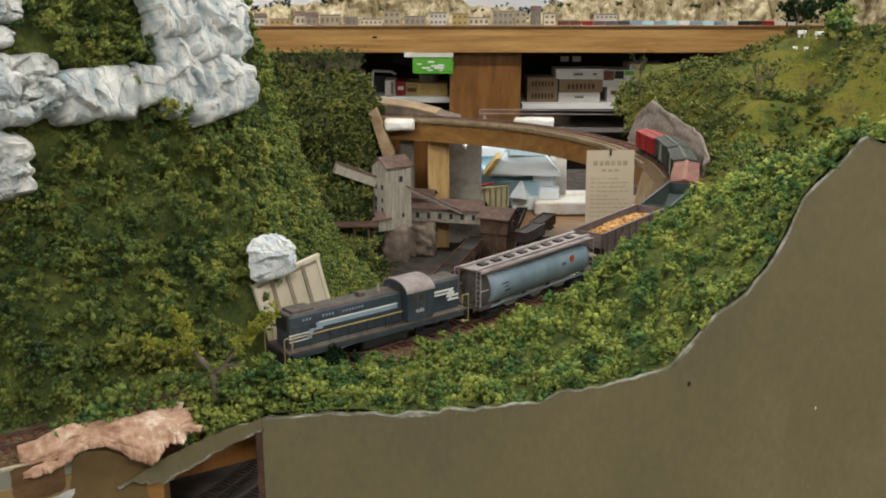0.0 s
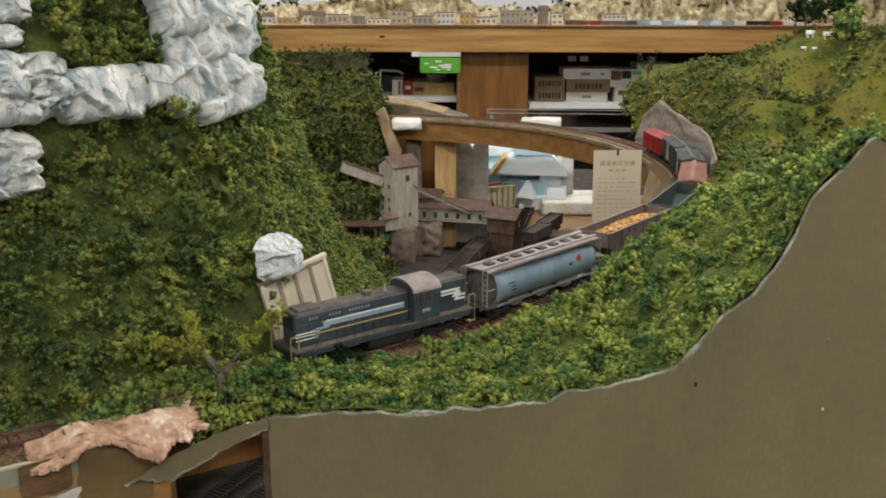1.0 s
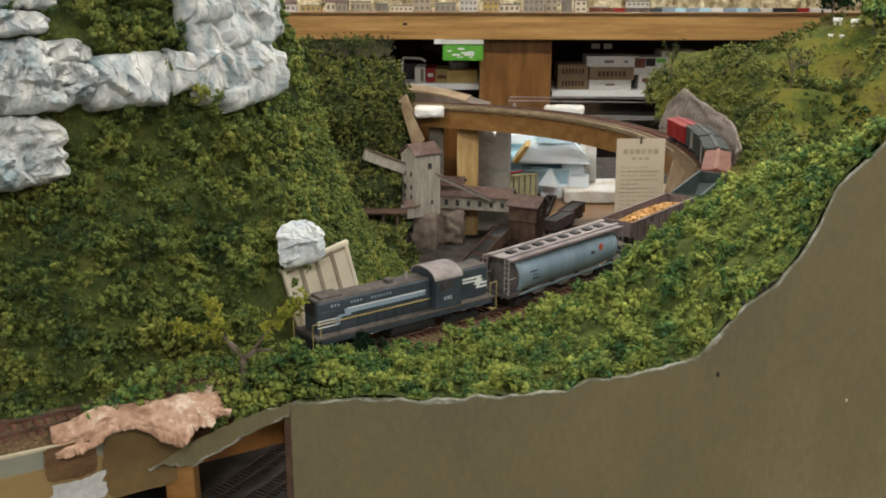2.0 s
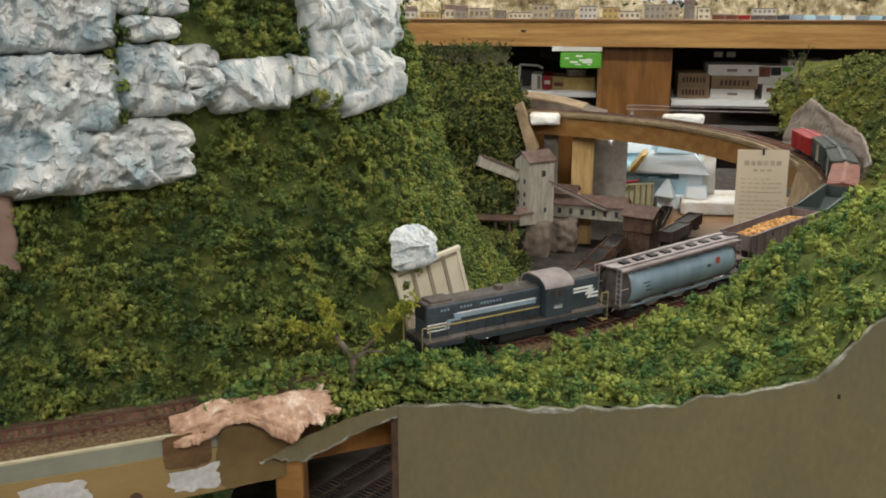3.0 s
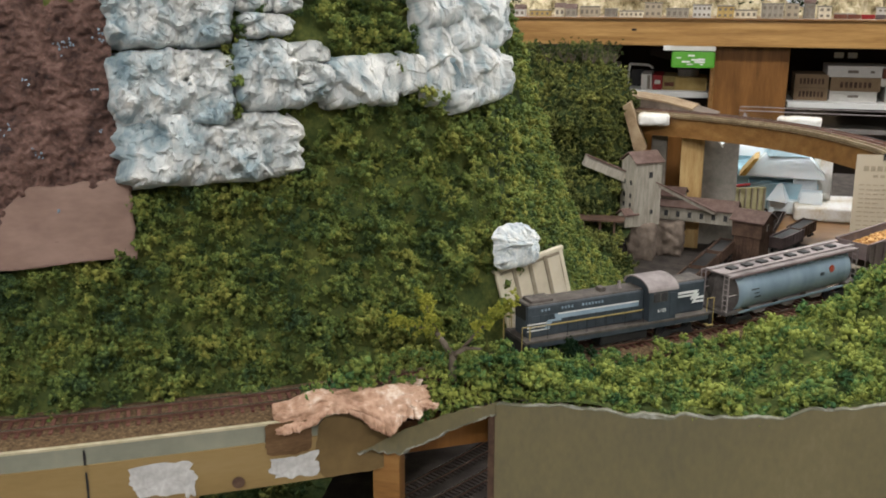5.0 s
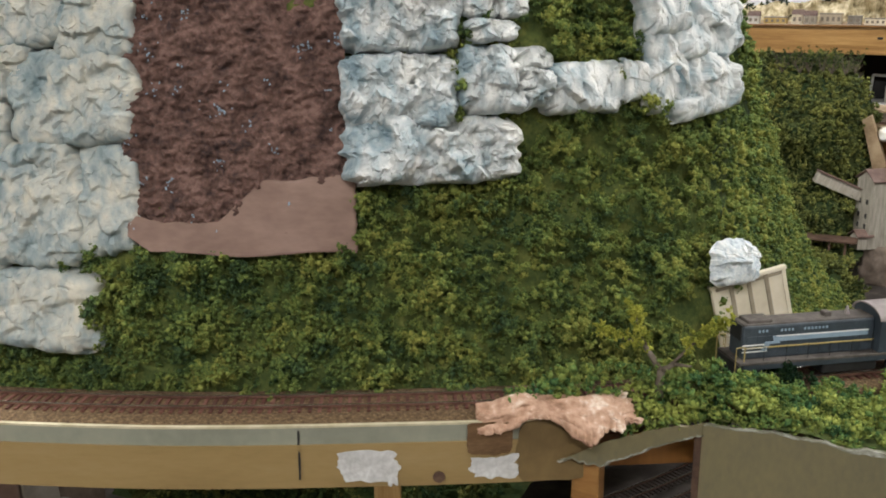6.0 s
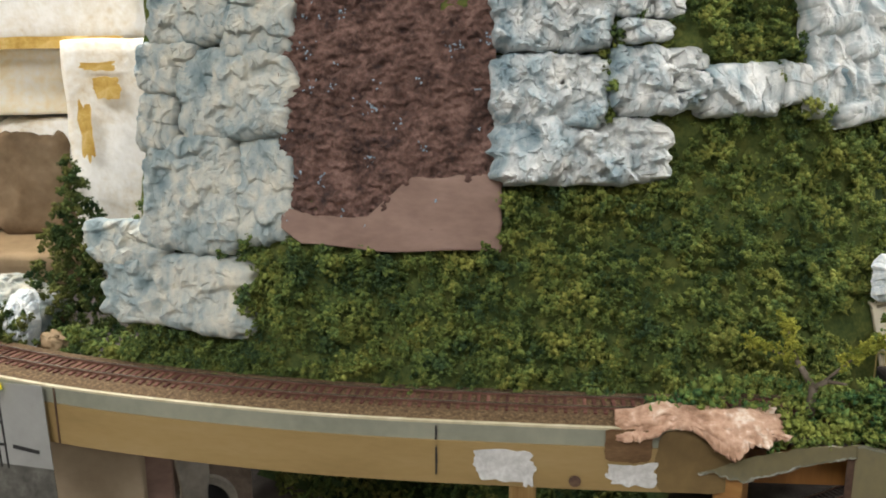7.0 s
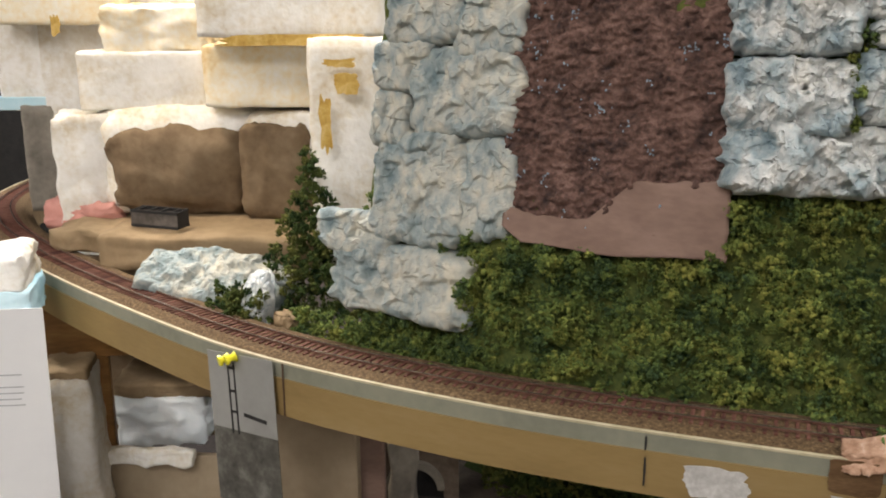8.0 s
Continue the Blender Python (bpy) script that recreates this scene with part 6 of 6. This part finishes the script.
cl = sheet("cliff", far_cliff, 460, 34, CLIFF)
tagged(cl, "pale yellow model rock cliffs behind the town", "cliff")
CT = []
for _ in range(900):
    a = rng.random()
    b = rng.choice((1.0, rng.uniform(.2, 1)))
    p = far_cliff(a, b)
    if fbm((a * 20, b * 3, 0), 1.2, 2) > .12:
        CT.append(np.array(p) + rng.normal(size=3) * (.01, .01, .008) + (0, .0, .008))
scatter("foliage", CT, [rng.uniform(.007, .020) for _ in CT], FOLIAGE_DARK, "dark green bushes on the far cliffs", True, category="foliage")
sky = part("backdrop", box((7.0, .02, 1.0), (.3, FAR_Y + 1.66, 1.75)), SKYBLUE)
tagged(sky, "painted pale sky backdrop board", kind="structure")
TOWN = [PAPER, MINEWALL, CARTONWHITE, TOWNGOLD, CREAM, MINEWALL, PAPER, CONCRETE, CREAM]


def town_house(x, y, w, d, h, mt, flat=True):
    t = thing("model_house", (x, y, 1.236), "small pale model building with rows of windows", "building", "model town")
    b = part("wall", box((w, d, h), (0, 0, h / 2), .0008), mt, t)
    if flat:
        part("roof", box((w + .006, d + .006, .005), (0, 0, h + .001), .001), CONCRETE, t)
    else:
        part("roof", prism([(-d / 2 - .004, h), (d / 2 + .004, h), (0, h + d * .4)], w + .006, Matrix.Rotation(math.pi / 2, 4, "Z")), MINEROOF, t)
    n, m = max(2, int(w / .022)), max(1, int(h / .026))
    for i in range(n):
        for j in range(m):
            part("window", box((w / n * .5, .002, h / m * .42), (-w / 2 + w * (i + .5) / n, -d / 2 - .0006, h * (j + .5) / m)), TOWNGLASS, b)


x = -1.25
k = 0
while x < 1.0:
    w = rng.uniform(.05, .12)
    h = rng.uniform(.025, .060) * (1.25 if -.35 < x < .55 else .9)
    if not .62 < x < .72:
        town_house(x + w / 2, FAR_Y + .22 + rng.uniform(-.05, .12), w, .06, h, TOWN[k % len(TOWN)], rng.random() < .7)
    x += w + rng.uniform(.004, .03)
    k += 1
FREIGHT = [RUSTCAR, RUSTCAR, REDCAR, BROWNCAR, BROWNCAR, BLUE, STRIPE, BLUEFOAM, STRIPE, BLUEFOAM, WHITE, STRIPE, BLUEFOAM, HOPPER, CARTONWHITE, BLACK, BLACK, REDCAR, CARTONWHITE, CARTONWHITE]
for k, mt in enumerate(FREIGHT):
    c = thing("distant_freight_car", (.62 + .062 * k, FAR_Y + .09, 1.238), "tiny freight car on the far layout", "freight car", "far freight cars")
    part("body", box((.058, .020, .020), (0, 0, .0145), .0012), mt, c)
    part("frame", box((.056, .012, .004), (0, 0, .003)), BLACK, c)


# ---- trees, grass and small figures on the right-hand hill ----
def small_tree(x, y, h, mt, n, spread_, label, bare_=False):
    z = hill_z(x, y)
    t = thing("tree", (x, y, z), label, "tree", "hill trees")
    bm = bmesh.new()
    rod((0, 0, -.006), (.001, 0, h * .55), h * .022, h * .012, 7, bm)
    tips = []
    for k in range(n):
        a = rng.uniform(0, 6.28)
        z0 = h * rng.uniform(.3, .55)
        tip = Vector((math.cos(a) * spread_ * rng.uniform(.4, 1), math.sin(a) * spread_ * rng.uniform(.4, 1), h * rng.uniform(.55, 1.0)))
        rod((0, 0, z0), tip, h * .009, h * .003, 5, bm)
        tips.append(tip)
    part("trunk", bm, TWIG, t)
    pts = []
    for tip in tips:
        for _ in range(3 if bare_ else 9):
            pts.append(np.array(tip) * rng.uniform(.75, 1.05) + rng.normal(size=3) * spread_ * (.10 if bare_ else .17))
    scatter("crown", pts, [rng.uniform(.002, .004) if bare_ else rng.uniform(.005, .010) for _ in pts], mt, "", True, parent=t)


small_tree(.655, 1.83, .075, FOLIAGE_DARK, 12, .035, "dark green model tree on the hill crest")
small_tree(.735, 1.88, .095, FOLIAGE_DARK, 12, .030, "tall dark model tree on the hill crest")
small_tree(.68, 1.70, .062, FOLIAGE_LIGHT, 10, .030, "light green model tree on the meadow")
small_tree(.525, 1.62, .075, FOLIAGE_FAR, 14, .036, "thin grey-green wispy model tree", True)
small_tree(.555, 1.64, .070, FOLIAGE_FAR, 12, .030, "thin grey-green wispy model tree", True)
small_tree(.40, 1.98, .085, FOLIAGE_FAR, 12, .022, "thin bare wispy model tree", True)
for k in range(9):
    x, y = -.36 + .022 * k + rng.uniform(-.008, .008), 2.14 + .05 * rng.random() 
    t = thing("dry_bush", (x, y, 1.255), "dry grey-green wispy bush on the hill top", "bush", "dry bushes")
    bm = bmesh.new()
    ends = []
    for _ in range(16):
        a, b = rng.uniform(0, 6.28), rng.uniform(.2, 1.0)
        tip = (math.cos(a) * .028 * b, math.sin(a) * .02 * b, rng.uniform(.012, .040))
        rod((0, 0, -.01), tip, .0006, .0002, 5, bm)
        ends.append(np.array(tip))
    part("stem", bm, TWIG, t)
    scatter("leaves", [e * rng.uniform(.7, 1.05) + rng.normal(size=3) * .002 for e in ends for _ in range(2)], [rng.uniform(.002, .004) for _ in range(32)], FOLIAGE_FAR, "", True, parent=t)
for x, y, s in ((.652, 1.79, .75), (.672, 1.76, .75), (.628, 1.75, .45), (.640, 1.73, .4)):
    z = hill_z(x, y)
    f = lump("figurine", (.022 * s, .008 * s, .009 * s), (x, y, z + .012 * s), WHITE, 3, .15, 4, .25, 6, turn=20)
    tagged(f, "tiny plain white figurine standing on the meadow", "figurine", "figurines")
    part("spot", box((.008 * s, .0082 * s, .006 * s), (.003, 0, .001), .002), BLACK, f)
    for dx in (-.007, .007):
        part("leg", box((.0022 * s, .004 * s, .011 * s), (dx * s, 0, -.007 * s)), WHITE, f)
# ---- the unfinished foam wall at the far end of the near track ----
FACE = 50.0  # the wall's heading, degrees


def foam(name, w, d, h, at, material, seed, label, turn=FACE, amount=.020, bevel=.035, tilt=0.0, category="foam block", cuts=11):
    """A foam block whose front face is centred at the place given."""
    m = Matrix.Rotation(math.radians(turn), 4, "Z")
    c = Vector(at) + m @ Vector((0, d / 2, 0))
    o = lump(name, (w, d, h), c, material, seed, amount, 2.2, bevel, cuts, turn=turn, tilt=tilt)
    return tagged(o, label, category, "foam blocks")


foam("foam_block", .200, .10, .105, (-.885, .535, 1.425), STYRO, 1, "white foam block in the rough wall")
foam("foam_block", .120, .10, .050, (-1.060, .462, 1.379), STYRO_CREAM, 2, "white foam block with rounded top corner", amount=.09)
foam("foam_block", .150, .10, .066, (-1.065, .446, 1.322), STYRO, 3, "white foam block in the rough wall")
foam("foam_block", .150, .10, .068, (-.943, .540, 1.329), STYRO_CREAM, 4, "white foam block with cream stains and painted warm light")
foam("foam_block", .080, .05, .205, (-.801, .544, 1.272), STYRO, 5, "flat white foam slab with gold glue stains", 42, .02, .05)
foam("foam_block", .16, .10, .085, (-1.20, .40, 1.425), STYRO_CREAM, 16, "white foam block in the rough wall")
foam("foam_block", .100, .10, .125, (-1.275, .395, 1.338), STYRO, 6, "white foam block over the tunnel opening", amount=.03)
foam("foam_block", .115, .09, .016, (-1.270, .392, 1.284), BLUEFOAM, 7, "pale blue foam strip under the block", amount=.02)
foam("foam_block", .064, .08, .125, (-1.100, .383, 1.222), STYRO, 8, "white foam block with a chamfered corner", 62, .05)
foam("foam_block", .190, .10, .128, (-1.0290, .4620, 1.2315), STYRO, 21, "white foam block, painted brown on its front", bevel=.30, amount=.03)
foam("foam_block", .090, .09, .120, (-.9360, .5480, 1.2290), STYRO, 22, "white foam block, painted brown on its front", 46, .03, .14)
foam("paint_coat", .172, .09, .112, (-1.0150, .4555, 1.2230), BROWNPAINT, 9, "brown paint coat with a ragged upper edge on the foam", amount=.06, bevel=.40, category="paint")
foam("paint_coat", .078, .08, .106, (-.9335, .5320, 1.2230), BROWNPAINT, 10, "brown paint coat with a ragged upper edge on the foam", 46, .05, .14, category="paint")
foam("foam_offcut", .010, .05, .085, (-.889, .578, 1.240), STYRO, 23, "bare white foam edge beside the painted block", amount=.2)
foam("tunnel_slab", .052, .10, .135, (-1.262, .392, 1.214), CONCRETE, 11, "dark grey slab beside the tunnel opening", 60, .02, .02, category="slab")
# added board, black in place of the tunnel's own shade
foam("tunnel_shade_board", .40, .05, .42, (-1.66, .44, 1.20), BLACK, 12, "added black board standing in for the shade in the tunnel opening", amount=.01, bevel=.02, category="board")
foam("ledge", .230, .16, .040, (-.925, .435, 1.150), TANPAINT, 13, "tan painted foam ledge above the track", 47, .08, .2, category="ledge")
foam("ledge", .130, .16, .030, (-1.045, .372, 1.150), TANPAINT, 14, "tan painted foam ledge beside the track", 40, .12, .25, category="ledge")
foam("foam_offcut", .090, .08, .034, (-1.105, .372, 1.168), PINKFOAM, 15, "pink foam offcut on the ledge", 50, .12, .3)
foam("filler", .60, .10, .45, (-1.06, .62, 1.28), STYRO, 30, "white foam backing wall", 48, .02, .03)
foam("filler", .30, .10, .36, (-.78, .66, 1.28), STYRO, 31, "white foam backing wall", 30, .02, .03)


def stain(w, h, at, seed, turn=FACE, mt=STYRO_GOLD):
    m = Matrix.Translation(at) @ Matrix.Rotation(math.radians(turn), 4, "Z")
    patch("glue_stain", w, h, mt, seed, m, "gold-brown dried glue stain on the foam", .35, .0012)


stain(.012, .052, (-.8005, .518, 1.292), 1, 42)
stain(.145, .011, (-.861, .526, 1.372), 2, 48)
stain(.024, .020, (-.785, .534, 1.332), 3, 42)
stain(.030, .008, (-.790, .530, 1.352), 9, 42)
stain(.012, .012, (-.815, .505, 1.250), 5, 42, TURF)
stain(.010, .020, (-1.125, .375, 1.385), 6)

# the coarse white rock strip and shrubs beside the track
r = chiselled("rock", .160, .072, .020, PLASTER_GREY, 61, power=4, rough=.5, grain=.8)
r.matrix_basis = pose(-.845, .410, 1.143, -58, 4, 36)
tagged(r, "white plaster rock strip beside the track", "rock", "plaster rocks")
r = chiselled("rock", .030, .060, .020, CHALK, 62, power=2.5)
r.matrix_basis = pose(-.765, .415, 1.142, -20, 0, 40)
tagged(r, "white plaster rock tongue beside the track", "rock", "plaster rocks")
CONE = []
for _ in range(900):
    h = rng.random() ** 1.4
    w = lerp([(0, .074), (.3, .070), (.5, .048), (.75, .022), (1, .007)], h)
    a = rng.uniform(0, 6.28)
    q = w * math.sqrt(rng.random())
    CONE.append(np.array([-.772 + .012 * (1 - h) + math.cos(a) * q, .478 + math.sin(a) * q * .6, 1.122 + .155 * h]))
CONE = thinned(CONE, .0062)
scatter("bush", CONE, [rng.uniform(.004, .0075) for _ in CONE], FOLIAGE_FAR, "dark green cone-shaped clump bush on the foam wall", category="bush")["kind"] = "thing"
LOW = [np.array([-.772, .398, 1.138]) + rng.normal(size=3) * (.019, .010, .008) for _ in range(150)]
scatter("bush", LOW, [rng.uniform(.004, .0075) for _ in LOW], FOLIAGE_FAR, "low dark green bush beside the track", category="bush")["kind"] = "thing"
MORE = [np.array(MAIN.side(MAIN.near(-.70 + .24 * rng.random(), .39)[0], .034 + .016 * rng.random(), 1.128 + .022 * rng.random() ** 2)) for _ in range(260)]
scatter("foliage", MORE, [rng.uniform(.004, .0075) for _ in MORE], FOLIAGE, "green foliage at the foot of the rocks", category="foliage")
st = lump("stone", (.022, .014, .016), (-.715, .412, 1.134), TANPAINT, 8, .2, 3, .25, 6)
tagged(st, "small tan stone beside the track", "stone")


def crate():
    c = thing("truss_frame", (-.985, .418, 1.171), "small black open frame car on the ledge", "model", "", 30)
    for s in (-1, 1):
        part("rail", box((.060, .0020, .0030), (0, s * .010, .019)), BLACK, c)
        part("rail", box((.060, .0020, .0030), (0, s * .010, .003)), BLACK, c)
        part("side", box((.060, .0012, .0150), (0, s * .0098, .011)), SOOT, c)
        part("end", box((.0020, .020, .018), (s * .029, 0, .011)), BLACK, c)
    for k in range(4):
        part("cross_bar", box((.0022, .020, .0025), (-.022 + .0147 * k, 0, .0195)), BLACK, c)


crate()


# ---- below the near track ----
def photo():
    s, _ = MAIN.near(-.684, .3785)
    p, t = MAIN.at(s)
    a = math.degrees(math.atan2(t.y, t.x))
    x, y, z = MAIN.side(s, -.0362, 0)
    c = tagged(new("photo_print"), "grey photo print pinned to the fascia with yellow pins", "photo")
    w, h = .0770, .132
    part("sky_part", box((w, .0006, h * .50), (0, 0, -h * .25)), PHOTO_LIGHT, c)
    part("ground_part", box((w, .0006, h * .50), (0, 0, -h * .75)), PHOTO_DARK, c)
    for dx in (-.014, -.007):
        part("tower_leg", box((.0016, .0008, .062), (dx, -.0004, -.038)), BLACK, c)
    for z_ in (-.012, -.032, -.050):
        part("tower_bar", box((.009, .0008, .0022), (-.0105, -.0004, z_)), BLACK, c)
    part("boom", box((.026, .0008, .0030), (.014, -.0004, -.052), turn=Matrix.Rotation(.10, 4, "Y")), BLACK, c)
    c.matrix_basis = pose(x, y, 1.1325, -3, -5, a)
    for k, dx in enumerate((-.010, -.002)):
        q = MAIN.side(s + dx, -.0375, 1.1285 + .003 * k)
        pin = tagged(new("push_pin"), "yellow plastic push pin in the fascia", "push pin", "push pins")
        part("head", rod((0, -.009, 0), (0, -.0065, 0), .0046, sides=14), YELLOWPIN, pin)
        part("grip", rod((0, -.0068, 0), (0, -.001, 0), .0026, .0034, sides=12), YELLOWPIN, pin)
        part("flange", rod((0, -.0012, 0), (0, 0, 0), .0044, sides=14), YELLOWPIN, pin)
        pin.matrix_basis = Matrix.Translation(q) @ pose(0, 0, 0, 10, 0, a - 25)


photo()


def box_thing(name, size, at, mt, label, category, turn=0.0, tilt=0.0, bevel=.002):
    o = part(name, box(size, (0, 0, 0), bevel), mt)
    o.matrix_basis = pose(*at, tilt, 0, turn)
    return tagged(o, label, category)


box_thing("support_board", (.085, .014, .36), (-.735, .450, .90), BOARDTAN, "tan painted upright board under the track", "board", 40)
box_thing("support_board", (.030, .012, .36), (-.712, .497, .90), CLAYPINK, "pinkish brown upright board under the track", "board", 45)
box_thing("support_post", (.020, .020, .32), (-.345, .560, .92), RAWPINE, "pale pine support under the track", "post", 30)
foam("rock_pier", .030, .05, .22, (-.765, .575, .93), CONCRETE, 33, "mottled grey plaster pier beside the tunnel", 48, .12, .12, category="plaster")


def portal():
    p = tagged(new("tunnel_portal"), "grey plaster tunnel portal with dark round opening", "tunnel portal")
    n = 22
    ring_in, ring_out, depth = .026, .034, .012
    bm = bmesh.new()
    rows = []
    for k in range(n + 1):
        a = math.pi * k / n
        rows.append([bm.verts.new((math.cos(a) * q, y, math.sin(a) * q)) for q, y in ((ring_in, -depth), (ring_out, -depth), (ring_out, 0), (ring_in, .04))])
    for a, b in zip(rows, rows[1:]):
        for i in range(4):
            bm.faces.new((a[i], b[i], b[(i + 1) % 4], a[(i + 1) % 4]))
    bmesh.ops.recalc_face_normals(bm, faces=bm.faces)
    part("arch", bm, CONCRETE, p)
    prof = [(-.05, -.06), (-.033, -.06)] + [(-.033 * math.cos(math.pi * k / 12), .033 * math.sin(math.pi * k / 12)) for k in range(13)] + [(.033, -.06), (.05, -.06), (.05, .055), (-.05, .055)]
    part("face", prism(prof, .006), MINEROCK, p)
    # black sheet in the bore paints the shade inside it
    part("bore_shade", box((.068, .004, .10), (0, .045, -.015)), BLACK, p)
    p.matrix_basis = pose(-.792, .615, .868, 0, 0, 48)


portal()
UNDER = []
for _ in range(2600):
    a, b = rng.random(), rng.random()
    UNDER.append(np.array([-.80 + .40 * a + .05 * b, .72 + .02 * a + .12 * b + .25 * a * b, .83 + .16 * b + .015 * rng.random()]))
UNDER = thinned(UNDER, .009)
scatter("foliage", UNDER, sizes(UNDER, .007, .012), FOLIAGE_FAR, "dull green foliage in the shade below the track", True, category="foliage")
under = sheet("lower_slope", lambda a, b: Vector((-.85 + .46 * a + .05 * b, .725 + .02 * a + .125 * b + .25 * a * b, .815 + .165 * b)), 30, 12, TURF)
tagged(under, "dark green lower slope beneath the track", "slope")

foam("foam_block", .105, .10, .066, (-1.020, .410, .928), ICEFOAM, 41, "pale grey-blue foam block under the track", 52, .08, .1)
foam("foam_strip", .125, .10, .020, (-1.015, .420, .968), TANPAINT, 42, "tan painted foam cap", 52, .15, .25)
box_thing("support_board", (.20, .012, .20), (-.905, .385, .835), BOARDTAN, "tan board with torn white upper edge", "board", 46, -8)
foam("foam_strip", .13, .012, .018, (-.935, .345, .936), STYRO, 43, "torn white foam edge along the board", 46, .25, .3)
foam("foam_block", .056, .06, .170, (-.930, .276, .962), STYRO, 44, "upright white foam block under the track", 58, .06, .1)
foam("foam_strip", .050, .055, .012, (-.932, .278, 1.050), TANPAINT, 45, "tan painted foam cap", 58, .12, .3)
box_thing("batten", (.014, .010, .16), (-1.035, .358, .985), PINE, "varnished wooden batten under the track", "batten", 55)
box_thing("back_board", (.34, .012, .24), (-1.12, .47, .98), BROWNPAINT, "brown painted board under the track", "board", 46)
box_thing("back_board", (.16, .012, .06), (-1.045, .33, 1.055), PINE, "varnished wooden board under the track", "board", 56)
foam("foam_block", .064, .08, .036, (-.958, .230, 1.157), STYRO, 46, "white foam block in front of the fascia", 62, .08, .15)
foam("foam_block", .066, .08, .034, (-.956, .232, 1.124), BLUEFOAM, 47, "pale blue foam block in front of the fascia", 62, .05, .08)
sheet_ = tagged(new("notice_sheet"), "white paper notice with grey print hanging by the foam", "notice")
part("paper", box((.090, .0008, .30), (0, 0, .018)), WHITEPAPER, sheet_)
for k, (z_, ln) in enumerate(((.055, .045), (.043, .048), (.037, .046), (.031, .040), (.025, .047))):
    part("text_bar", box((ln * .8, .0004, .0009), (.004, -.0008, z_ + .050)), STYROINK, sheet_)
sheet_.matrix_basis = pose(-.880, .205, .985, 3, 2, 60)
foam("foam_block", .075, .06, .60, (-.897, .196, .80), STYRO, 48, "white foam backing block", 60, .02, .05)
